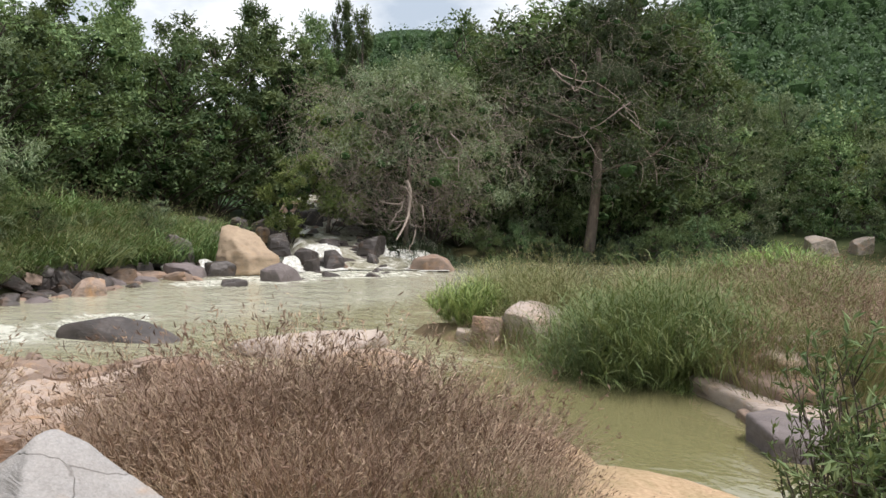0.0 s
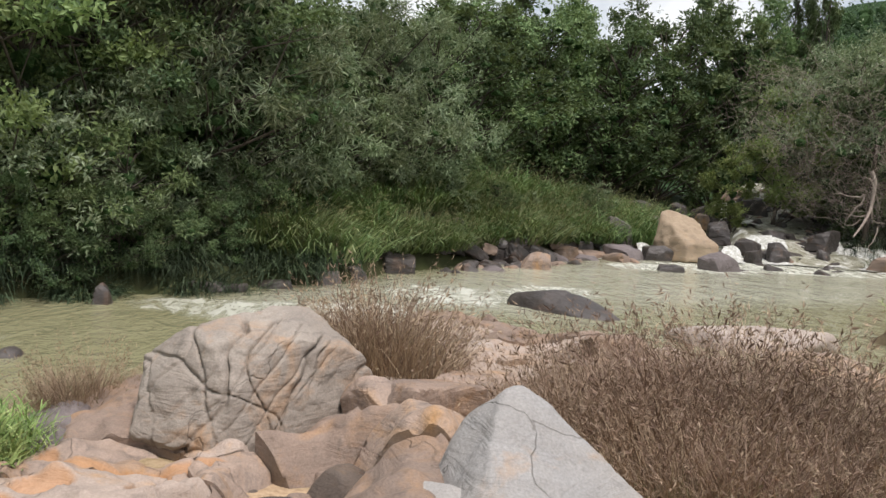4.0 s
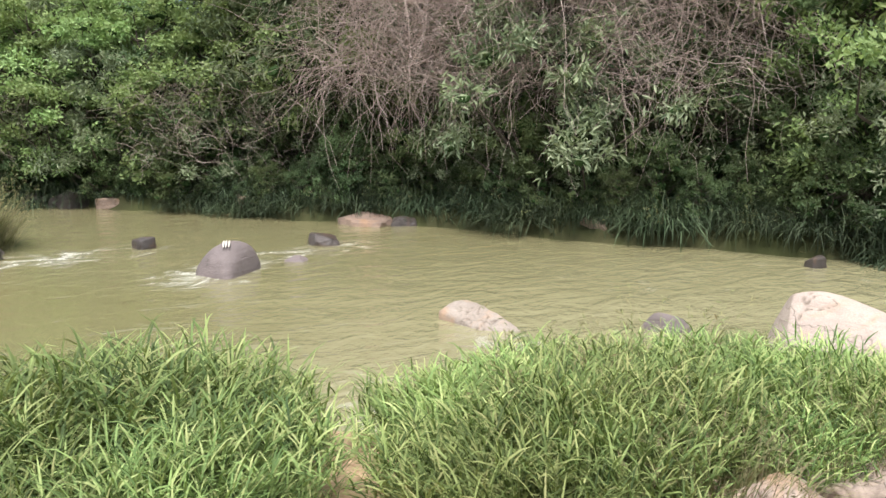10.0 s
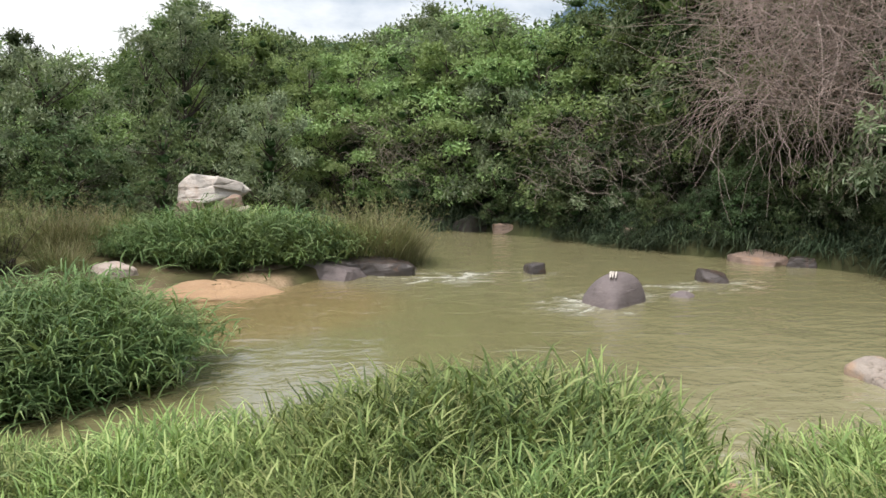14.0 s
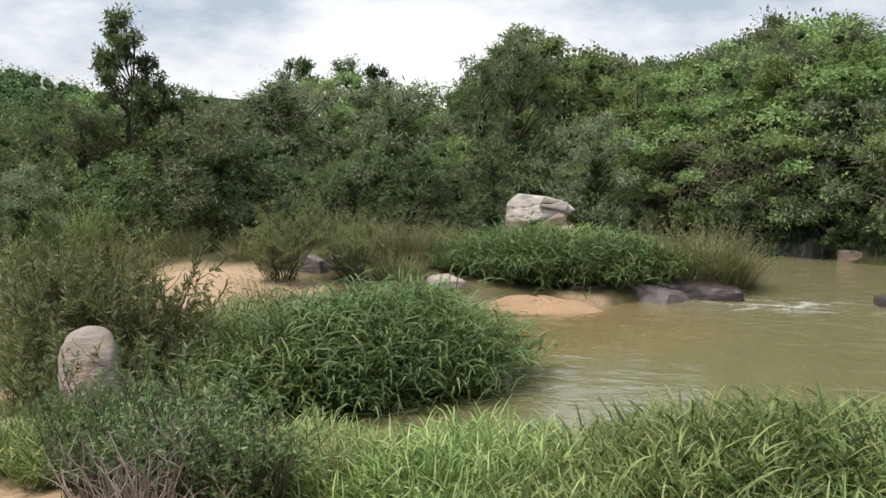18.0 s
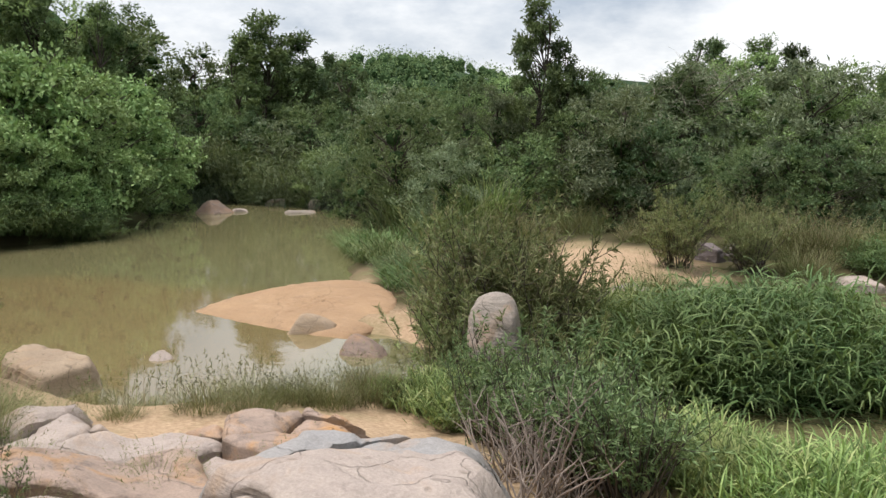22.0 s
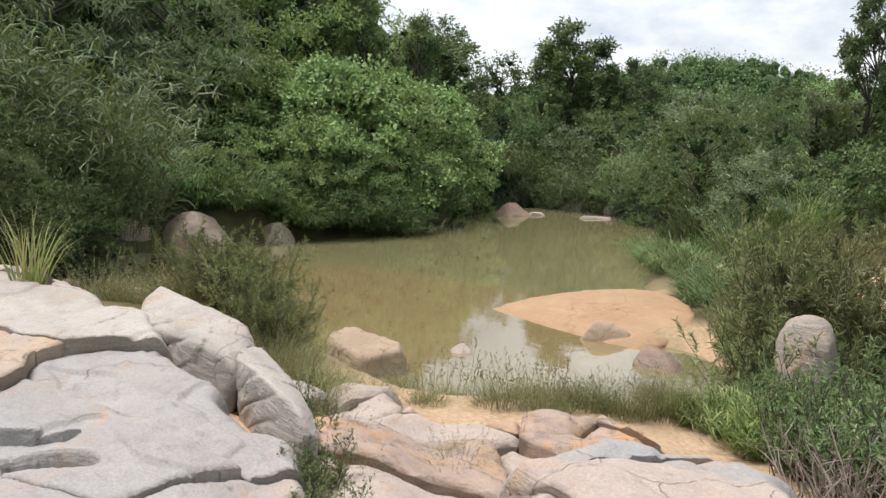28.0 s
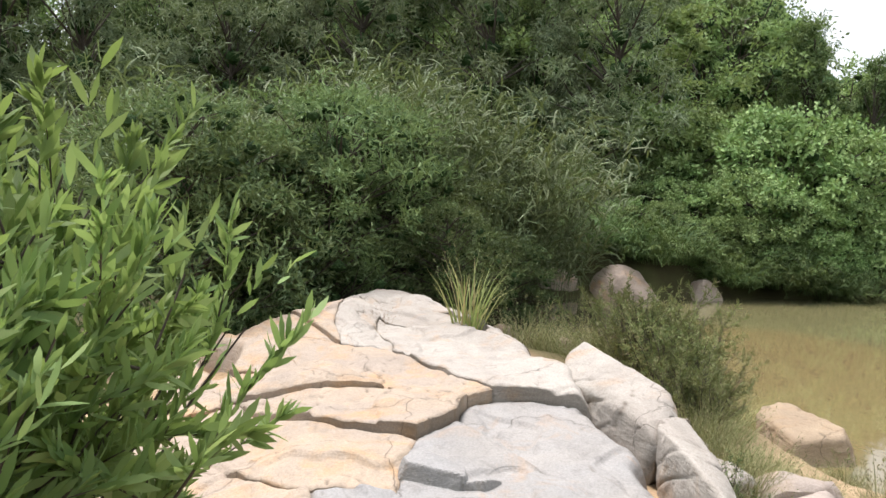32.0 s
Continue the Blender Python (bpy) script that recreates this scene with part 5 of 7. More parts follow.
def stem_grass(n, rad, high, leaf, wide, per, seed, spread=0.7, sag=0.25, droop=1.3):
    """Leaning stems set with arching blades all along: verts and faces."""
    rng = np.random.default_rng(seed)
    a, u = rng.uniform(0, 2 * np.pi, n), np.sqrt(rng.random(n))
    out = np.c_[np.cos(a), np.sin(a), 0 * a]
    lean = spread * u * rng.uniform(0.6, 1.2, n) + rng.normal(0, 0.12, n)
    length = high * rng.uniform(0.7, 1.1, n) * (1 - 0.15 * u * u)
    t = np.linspace(0.22, 1.0, per)[None] + rng.uniform(-0.06, 0.06, (n, per))
    def on(t):
        r = length[:, None] * (np.sin(lean)[:, None] * t + 0.5 * sag * u[:, None] * t ** 2)
        return (out * (rad * 0.75 * u)[:, None])[:, None] + out[:, None] * r[..., None] + (length[:, None] * (np.cos(lean)[:, None] * t - sag * u[:, None] * t ** 2))[..., None] * np.array([0, 0, 1.0])
    p = on(t).reshape(-1, 3)
    m = n * per
    b = rng.uniform(0, 2 * np.pi, m)
    way = np.c_[np.cos(b), np.sin(b), 0 * b] + 0.5 * np.repeat(out, per, 0)
    way /= np.linalg.norm(way, axis=1)[:, None]
    side = np.c_[-way[:, 1], way[:, 0], rng.normal(0, 0.35, m)]
    ln = leaf * rng.uniform(0.6, 1.25, m)
    start = rng.uniform(0.25, 0.75, m)
    verts = np.zeros((m, 4, 2, 3))
    for j, half in enumerate((0.35, 0.5, 0.36, 0.03)):
        ang = start + droop * (j / 3) ** 1.3 * rng.uniform(0.7, 1.3, m)
        if j:
            p = p + (ln / 3)[:, None] * (way * np.sin(ang)[:, None] + np.c_[0 * b, 0 * b, np.cos(ang)])
        verts[:, j, 0], verts[:, j, 1] = p - side * wide * half, p + side * wide * half
    i = np.arange(m)[:, None] * 8 + 2 * np.arange(3)[None]
    blade = verts.reshape(-1, 3), np.stack([i, i + 1, i + 3, i + 2], -1).reshape(-1, 4)
    st = on(np.linspace(0, 1, 4)[None] * np.ones((n, 1)))
    across = np.c_[-out[:, 1], out[:, 0], 0 * a][:, None] * 0.003
    sv = np.stack([st - across, st + across], 2).reshape(-1, 3)
    i = np.arange(n)[:, None] * 8 + 2 * np.arange(3)[None]
    return joined([blade, (sv, np.stack([i, i + 1, i + 3, i + 2], -1).reshape(-1, 4))])


def leaves(points, ways, size, slim, seed, droop=0.2, faces_to=None):
    """Small folded leaves at points, each along its own way: verts and faces (two triangles a leaf)."""
    rng = np.random.default_rng(seed)
    n = len(points)
    w = ways + rng.normal(0, 0.55, (n, 3)) - np.array([0, 0, droop])
    w /= np.linalg.norm(w, axis=1)[:, None]
    s = np.cross(w, rng.normal(0, 1, (n, 3)) if faces_to is None else faces_to + rng.normal(0, 0.42, (n, 3)))
    s /= np.linalg.norm(s, axis=1)[:, None] + 1e-9
    up = np.cross(s, w)
    ln = (size * rng.uniform(0.65, 1.3, n))[:, None]
    mid = points + w * ln * 0.45
    v = np.stack([points, mid + s * ln * slim / 2 + up * ln * 0.06, points + w * ln - up * ln * 0.08, mid - s * ln * slim / 2 + up * ln * 0.06], 1).reshape(-1, 3)
    i = np.arange(n)[:, None] * 4
    f = np.concatenate([i + [0, 1, 2], i + [0, 2, 3]], 1).reshape(-1, 3)
    return v, f


def long_leaves(points, ways, size, slim, seed):
    """Lance-shaped leaves with a rounded outline and a bend, for plants close by."""
    rng = np.random.default_rng(seed)
    n = len(points)
    w = ways + rng.normal(0, 0.22, (n, 3)) + np.array([0, 0, 0.25])
    w /= np.linalg.norm(w, axis=1)[:, None]
    s = np.cross(w, rng.normal(0, 1, (n, 3)))
    s /= np.linalg.norm(s, axis=1)[:, None] + 1e-9
    up = np.cross(s, w)
    ln = (size * rng.uniform(0.6, 1.25, n))[:, None]
    rows = []
    for t, half in ((0, 0.06), (0.3, 0.43), (0.68, 0.44), (1.0, 0.03)):
        c = points + w * ln * t - up * ln * 0.16 * t * t
        rows += [c - s * ln * slim * half + up * ln * 0.03, c + s * ln * slim * half + up * ln * 0.03]
    v = np.stack(rows, 1).reshape(-1, 3)
    i = np.arange(n)[:, None] * 8 + 2 * np.arange(3)[None]
    return v, np.stack([i, i + 1, i + 3, i + 2], -1).reshape(-1, 4)


def tube(points, radii, sides=6):
    pts = np.asarray(points, float)
    ring, v, f = np.linspace(0, 2 * np.pi, sides, endpoint=False), [], []
    for j, p in enumerate(pts):
        w = pts[min(j + 1, len(pts) - 1)] - pts[max(j - 1, 0)]
        w = w / (np.linalg.norm(w) + 1e-9)
        a = np.cross(w, (0.3, 0.9, 0.2))
        a /= np.linalg.norm(a) + 1e-9
        b = np.cross(w, a)
        v.append(p + radii[j] * (np.cos(ring)[:, None] * a + np.sin(ring)[:, None] * b))
    for j in range(len(pts) - 1):
        for k in range(sides):
            m = (k + 1) % sides
            f.append([j * sides + k, j * sides + m, (j + 1) * sides + m, (j + 1) * sides + k])
    return np.concatenate(v), np.array(f)


def wander(rng, start, way, length, steps, bend=0.35, sink=0.0):
    p, w = np.array(start, float), np.array(way, float)
    out = [p.copy()]
    for _ in range(steps):
        w = w + rng.normal(0, bend, 3) - np.array([0, 0, sink])
        w /= np.linalg.norm(w)
        p = p + w * length / steps
        out.append(p.copy())
    return out


def tree_parts(seed, high, wide, leaf, slim, count, trunk, low=0.1, lobes=30, droop=0.2, flat=0.75, taper=0.6, shell=0.55, inner=0.09, tuft=6, fill=0.2):
    """Wood and foliage of a tree: trunk, limbs to every lobe of the crown, leaves in the lobes, added dark balls for
    the shade inside.
    """
    rng = np.random.default_rng(seed)
    lean = rng.normal(0, 0.04, 2)
    spine = [(lean[0] * high * t + 0.03 * high * math.sin(5 * t + seed), lean[1] * high * t, high * t * 0.9) for t in np.linspace(0, 1, 8)]
    wood = [tube(spine, trunk * (1 - 0.85 * np.linspace(0, 1, 8)), 8)]
    pts, ways, core, facing = [], [], [], []
    cv, cf = BALLS[1]
    for k in range(lobes):
        t = low + (1 - low) * (k + rng.random()) / lobes
        reach = wide / 2 * (1 - taper * max(0, (t - 0.45) / 0.55) ** 1.6) * (0.55 + 0.45 * min(1, t / 0.3)) * rng.uniform(0.35, 1.0)
        a = rng.uniform(0, 2 * np.pi)
        c = np.array([math.cos(a) * reach, math.sin(a) * reach, high * t * 0.95 + rng.normal(0, 0.03) * high])
        start = np.array(spine[min(7, int(7 * max(0.1, t - 0.18) / 0.9))])
        mid = (start + c) / 2 + rng.normal(0, 0.06 * wide, 3)
        wood.append(tube([start, mid, c], [trunk * 0.35, trunk * 0.2, trunk * 0.06], 5))
        size = wide * rng.uniform(0.06, 0.17)
        n = int(1.3 * count / lobes * rng.uniform(0.6, 1.4))
        m = max(2, n // tuft)
        d = rng.normal(0, 1, (m, 3))
        d[:, 2] = np.where(d[:, 2] < -0.25, -d[:, 2], d[:, 2])
        d /= np.linalg.norm(d, axis=1)[:, None]
        rr = size * rng.uniform(shell, 1.12, m) ** 0.8 * (1 + 0.4 * vnoise(d, 2.2, seed + k))
        tip = c + d * rr[:, None] * (1, 1, flat)
        grow = d + np.array([0, 0, 0.35]) + rng.normal(0, 0.3, (m, 3))
        grow /= np.linalg.norm(grow, axis=1)[:, None]
        tip, grow, d = (np.repeat(w, tuft, 0) for w in (tip, grow, d))
        ring = rng.normal(0, 1, (m * tuft, 3))
        pts.append(tip - grow * (leaf * rng.uniform(0, 2.4, m * tuft))[:, None] + ring * leaf * 0.22)
        ways.append(ring / np.linalg.norm(ring, axis=1)[:, None] * 0.9 + grow * 0.55)
        facing.append(grow + 0.3 * d)
        core.append((c - (0, 0, 0.15 * size) + cv * (fill * size * (1 + 0.5 * vnoise(cv, 2.1, seed + k)))[:, None] * (1, 1, flat), cf))
    for t in np.linspace(low + 0.12, 0.78, 6):
        j = spine[int(7 * t)]
        r = wide * inner * (1 - taper * max(0, (t - 0.45) / 0.55) ** 1.6)
        core.append((np.array(j) * (1, 1, 0) + (0, 0, high * t * 0.92) + cv * (0.7 * r * (1 + 0.7 * vnoise(cv, 2.4, seed + int(9 * t))))[:, None] * (1, 1, 0.9), cf))
    pts, ways, facing = np.concatenate(pts), np.concatenate(ways), np.concatenate(facing)
    keep = pts[:, 2] > 0.03 * high
    return joined(wood), leaves(pts[keep], ways[keep], leaf, slim, seed + 1, droop, facing[keep]), joined(core)


def make_tree(name, seed, high, wide, leaf, slim, count, trunk, leaf_m, bark_m, label, category="tree", group="", **kw):
    wood, crown, core = tree_parts(seed, high, wide, leaf, slim, count, trunk, **kw)
    root = tagged(new(name), label, category, group)
    root["high"] = high
    part("trunk", mesh_of("trunk", *wood, bark_m), root)
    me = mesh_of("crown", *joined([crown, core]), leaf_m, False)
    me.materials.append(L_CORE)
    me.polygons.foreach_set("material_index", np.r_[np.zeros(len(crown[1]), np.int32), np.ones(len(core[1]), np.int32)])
    part("crown", me, root)
    return root


PROTO = []


def proto(ob):
    """Keeps a pattern; it is itself placed as the first of its kind."""
    PROTO.append(ob)
    ob["fresh"] = 1
    return ob


# how high the tops may stand against the sky: heading, rise over distance
SKYLINE = ([0, 25, 36, 41, 46, 50, 54, 58, 62, 66, 70, 74, 78, 83, 89, 92, 95, 98, 153, 156, 159, 161, 164, 166, 169, 172, 177, 180, 184, 187, 190, 195, 199, 201, 203, 206, 213, 219, 224, 226, 228, 230, 233, 236, 238, 240, 246, 252, 256, 300, 360],
           [0.2, 0.14, 0.2, 0.25, 0.27, 0.25, 0.21, 0.19, 0.175, 0.205, 0.195, 0.205, 0.2, 0.19, 0.19, 0.2, 0.26, 0.36, 0.36, 0.2, 0.14, 0.115, 0.13, 0.14, 0.15, 0.11, 0.1, 0.12, 0.145, 0.11, 0.085, 0.105, 0.12, 0.09, 0.07, 0.08, 0.075, 0.08, 0.085, 0.12, 0.145, 0.11, 0.115, 0.125, 0.15, 0.19, 0.25, 0.3, 0.34, 0.34, 0.2])


def put(ob, az, d, z=None, turn=0.0, scale=1.0, tall=1.0, label="", sink=0.05):
    p = at(az, d)
    base = gz(p.x, p.y) if z is None else z
    if ob.get("high"):
        top = 2.6 + d * float(np.interp(az % 360, SKYLINE[0], SKYLINE[1])) * (0.72 + 0.3 * abs(math.sin(az * 5.7 + d * 1.3)))
        fit = min(1.0, max(0.2, (top - base) / (ob["high"] * scale * tall)))
        scale, tall = scale * fit ** 0.45, tall * fit ** 0.55
    m = pose(p.x, p.y, base - sink, 0, 0, turn) @ Matrix.Diagonal((scale, scale, scale * tall, 1))
    if ob.get("fresh"):
        del ob["fresh"]
        ob.matrix_basis = m
        out = ob
    else:
        out = copy_thing(ob, Matrix.Identity(4))
        out.matrix_basis = m
    return tagged(out, label)


def clump(name, n, rad, high, wide, droop, seed, m, label, category, spread=0.5, stalks=0.06, heads=0, head_m=None, **kw):
    """A clump of blades with its thin seed stalks, each part a mesh of its own."""
    root = tagged(new(name), label, category)
    tagged(part("tuft", mesh_of("tuft", *blades(n, rad, high, wide, droop, seed, spread, **kw), m, False), root), kind="stuff")
    v, f = blades(max(8, int(n * stalks)), rad, high * 1.22, 0.005, droop * 0.5, seed + 50, spread * 0.8, **kw)
    tips = v.reshape(-1, 8, 3)[:, 6]
    prev = v.reshape(-1, 8, 3)[:, 2]
    r = np.random.default_rng(seed)
    t = r.random((len(tips), 7, 1)) * 0.6 + 0.4
    pts = (prev[:, None] * (1 - t) + tips[:, None] * t).reshape(-1, 3)
    ways = np.repeat(tips - prev, 7, 0)
    lv, lf = leaves(pts, ways / (np.linalg.norm(ways, axis=1)[:, None] + 1e-9), 0.05 if not heads else heads, 0.22, seed)
    f = np.concatenate([f[:, [0, 1, 2]], f[:, [0, 2, 3]]])
    tagged(part("seed_stalk", mesh_of("seed_stalk", *joined([(v, f), (lv, lf)]), head_m or G_OLIVE, False), root), kind="stuff")
    return proto(root)


def leafy_clump(name, seed, m, label, category, *shape, **kw):
    """A clump of leafy grass stems with a few seed stalks."""
    root = tagged(new(name), label, category)
    tagged(part("tuft", mesh_of("tuft", *stem_grass(*shape, seed, **kw), m, False), root), kind="stuff")
    v, f = blades(9, shape[1], shape[2] * 1.25, 0.005, 0.5, seed + 50, 0.45)
    tagged(part("seed_stalk", mesh_of("seed_stalk", v, f, G_OLIVE, False), root), kind="stuff")
    return proto(root)


P_GRASS = [leafy_clump("grass_clump", 300 + k, G_GREEN, "lush fresh green grass clump on the river bank", "grass", 310, 0.62, 0.66, 0.235, 0.0135, 9, spread=0.66, sag=0.18, droop=0.75) for k in range(3)]
P_DEEP = [leafy_clump("sedge_mound", 310 + k, G_DEEP, "dense mound of dark green drooping sedge", "sedge", 380, 0.75, 0.85, 0.36, 0.015, 7, spread=0.95, sag=0.35, droop=1.45) for k in range(2)]
P_TUSSOCK = [leafy_clump("tussock", 318 + k, (G_MOUND, G_OLIVE)[k], "big rounded tussock of fine arching grass", "grass", 560, 1.0, 1.7, 0.36, 0.012, 8, spread=0.75, sag=0.25, droop=1.0) for k in range(2)]
P_CANE = [leafy_clump("cane_grass", 322 + k, G_CANE, "tall grey-green cane grass behind the bushes", "cane grass", 130, 1.0, 4.0, 0.75, 0.032, 10, spread=0.3, sag=0.1, droop=1.5) for k in range(2)]
P_SPIKY = clump("spiky_grass", 60, 0.16, 0.95, 0.022, 0.45, 327, G_STRAW, "spiky yellow-green grass tuft in a rock cleft", "grass", 0.35, 0.05)
P_HANG = [clump("hanging_sedge", 300, 0.8, 1.7, 0.04, 2.3, 315 + k, G_SHADE, "long dark sedge, deepened by painted shade, hanging over the river bank", "sedge", 0.9, 0.02) for k in range(3)]
P_BROWN = [clump("dry_grass", 820, 0.75, 1.0, 0.011, 0.7, 320 + k, G_BROWN, "clump of dry reddish-brown grass stalks", "dry grass", 0.6, 0.16, 0.06, G_BROWN) for k in range(3)]
P_OLIVE = [clump("olive_grass", 420, 0.6, 0.95, 0.012, 0.8, 330 + k, G_OLIVE, "tuft of olive and straw coloured grass", "grass", 0.5, 0.15) for k in range(2)]
P_REED = [clump("reed_tuft", 240, 0.7, 2.0, 0.03, 0.9, 335 + k, (G_MOUND, G_GREEN)[k], "tall green reeds on the bank", "reeds", 0.4, 0.1) for k in range(2)]
P_BANK = [clump("bank_grass", 520, 1.1, 1.0, 0.035, 1.2, 340 + k, G_MOUND if k else G_DEEP, "rough green grass on the bank slope", "grass", 0.55, 0.08) for k in range(2)]

rng = np.random.default_rng(77)


def scatter(protos, rows, **kw):
    """Rows of heading, distance and scale."""
    for k, (a, d, s) in enumerate(rows):
        put(protos[k % len(protos)], a, d, turn=rng.uniform(0, 360), scale=s, tall=rng.uniform(0.9, 1.1), **kw)


# near grass along the bank
scatter(P_GRASS, [(112, 6.2, 0.7), (114, 5.6, 0.75), (118, 6.0, 0.85), (122, 5.5, 0.85), (126, 6.1, 0.85), (127, 5.0, 0.85), (131, 5.6, 0.9), (133, 4.7, 0.85), (136, 5.9, 0.85), (138, 5.1, 0.9), (141, 4.4, 0.8), (143, 5.5, 0.8), (130, 4.3, 0.7), (137, 4.0, 0.75), (122, 6.6, 0.7), (119, 5.0, 0.6),
                  (158, 4.6, 0.9), (161, 5.6, 1.0), (164, 4.9, 1.0), (167, 5.6, 1.0), (170, 4.8, 0.95), (173, 5.4, 0.95), (176, 4.7, 0.8), (179, 5.3, 0.85), (183, 4.8, 0.85), (187, 5.3, 0.85), (191, 4.9, 0.75), (195, 5.2, 0.7), (160, 5.6, 1.15), (163, 5.3, 1.2), (166.5, 5.2, 1.25), (169.5, 5.3, 1.2), (172.5, 5.2, 1.05), (157.5, 5.3, 0.8), (163, 4.1, 0.8), (171, 4.0, 0.75), (180, 4.1, 0.7), (188, 4.1, 0.65), (156, 4.0, 0.5)])
scatter(P_OLIVE, [(124, 4.3, 0.7), (128, 5.8, 0.9), (117, 5.1, 0.6), (135, 5.0, 0.8)])
# sedge mound in the channel
scatter(P_DEEP, [(190.6, 9.9, 1.15), (192.6, 9.8, 1.2), (195.5, 9.6, 1.25), (198.5, 9.6, 1.2), (201.5, 9.4, 1.1), (192.6, 10.6, 1.15), (195, 10.5, 1.2), (198, 10.3, 1.1), (204, 9.2, 0.95), (207, 9.3, 0.9)])
# river island
scatter(P_DEEP, [(184, 16.6, 1.3), (182, 16.4, 1.4), (180, 16.5, 1.35), (186, 16.8, 1.1), (188, 17.2, 0.9), (178, 16.6, 1.3)])
scatter(P_GRASS, [(176.5, 16.6, 1.1), (178, 16.9, 1.2), (175, 16.6, 1.1), (180.5, 17.6, 1.2), (183, 17.5, 1.2)])
scatter(P_OLIVE, [(173.5, 16.6, 1.35), (172.5, 16.6, 1.35), (174.5, 16.8, 1.4), (171.9, 16.9, 1.2), (173, 17.2, 1.4), (191.5, 17.4, 1.1), (193, 17.6, 1.2)])
# dry stalks
scatter(P_BROWN, [(76, 6.2, 0.8), (73, 6.8, 0.95), (70, 6.2, 0.95), (67, 7.0, 1.1), (64, 6.4, 1.05), (61, 7.2, 1.1), (58, 6.6, 1.0), (55, 7.1, 1.0), (52, 6.6, 0.9), (49, 7.0, 0.8), (66, 5.6, 0.8), (61, 5.5, 0.85), (56, 5.6, 0.8), (51, 5.7, 0.75), (79, 6.9, 0.6), (63, 7.9, 1.0), (57, 7.9, 0.9), (70, 7.6, 0.9), (46.5, 5.6, 0.55), (84, 7.4, 0.45),
                   (99.5, 6.75, 0.3), (121, 3.9, 0.35), (84.5, 5.4, 0.35)])
for a, d, z0, s in ((85.6, 7.6, 0.75, 0.85), (87.4, 7.9, 0.75, 0.8), (84.3, 8.0, 0.6, 0.7), (89, 8.2, 0.7, 0.6), (105.2, 7.3, 0.55, 0.5), (106.8, 7.2, 0.5, 0.4)):
    put(P_BROWN[int(a) % 3], a, d, z=z0, turn=a * 7, scale=s, tall=1.15)
scatter(P_OLIVE, [(47, 5.2, 0.55), (44, 5.0, 0.45), (49.5, 5.0, 0.6), (40.5, 5.2, 0.4), (37, 5.4, 0.4), (53, 5.0, 0.6), (64, 5.2, 0.5), (104, 7.3, 0.55)])
# bank opposite, across the side pool
scatter(P_GRASS, [(51.6, 16.6, 1.15), (50.2, 16.9, 0.9), (37.4, 12.5, 0.6), (32, 26, 1.6), (31, 27, 1.6)])
scatter(P_TUSSOCK[:1], [(40.8, 13.3, 1.0), (38.8, 13.1, 0.95), (42.8, 13.7, 0.85), (37.2, 13.6, 0.75), (40, 14.2, 0.9)])
scatter(P_TUSSOCK[1:], [(46.0, 16.4, 0.7), (37.5, 15.2, 0.7), (49.2, 18.4, 0.7), (33.0, 14.2, 0.6), (29.4, 13.4, 0.65), (31, 16.5, 0.8)])
scatter(P_OLIVE, [(50.5, 14.6, 0.95), (49.3, 14.8, 1.0), (48.0, 15.2, 0.9), (46, 15.0, 1.0), (44.5, 14.6, 1.0), (43.4, 15.4, 1.1), (42, 14.6, 1.2), (39, 15, 1.2), (36.5, 15.2, 1.2), (46.3, 19, 1.5), (45.2, 19.3, 1.6), (41, 18, 1.3), (38, 18, 1.3), (35, 19, 1.3), (43.5, 18, 1.2), (33.5, 12.6, 1.2), (31, 12, 1.2), (29.5, 11.5, 1.2), (28, 12.6, 1.4), (30.5, 10.3, 1.0), (28, 10, 1.1)])
scatter(P_BROWN, [(50.5, 14.0, 0.75), (48.6, 14.2, 0.8), (47, 14.6, 0.7), (47.5, 13.4, 0.6), (33, 13.0, 1.1), (30.2, 13.4, 1.0), (31.5, 20, 1.3), (29.8, 20.3, 1.3), (28, 20.5, 1.3), (27, 14, 1.2)])
scatter(P_BROWN, [(a, d, 1.1) for a, d in ((34, 15.5), (30, 15.2), (28, 15.8), (33.5, 18), (28.6, 18), (26, 17), (32, 22.5), (29, 22))])
scatter(P_OLIVE, [(a, d, 1.2) for a, d in ((36, 17), (31, 18.4), (37, 20), (34.5, 22), (26.5, 21), (39.5, 21))])
scatter(P_BANK, [(33.4, 28, 1.6), (30, 30, 1.7), (27, 30, 1.8), (25, 27, 1.7), (31, 25, 1.3), (28, 24, 1.4)])
# grassy slope beside the cascade
rows = []
for k in range(95):
    a = rng.uniform(69, 95)
    rows.append((a, np.interp(a, [69, 75, 82, 90, 97], [30, 27.0, 22.3, 18.6, 17.2]) + 0.8 + rng.uniform(0.0, 1.0) ** 1.5 * 8, rng.uniform(0.8, 1.7)))
scatter(P_BANK, rows)
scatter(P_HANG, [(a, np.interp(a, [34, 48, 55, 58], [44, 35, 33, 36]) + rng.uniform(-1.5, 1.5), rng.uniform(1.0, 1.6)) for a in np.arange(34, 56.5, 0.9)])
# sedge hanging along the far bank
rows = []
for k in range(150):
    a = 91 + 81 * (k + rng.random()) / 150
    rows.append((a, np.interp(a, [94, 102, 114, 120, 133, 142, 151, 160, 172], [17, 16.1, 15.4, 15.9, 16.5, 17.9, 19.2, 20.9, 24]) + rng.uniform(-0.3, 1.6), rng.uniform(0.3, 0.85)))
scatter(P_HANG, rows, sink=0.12)
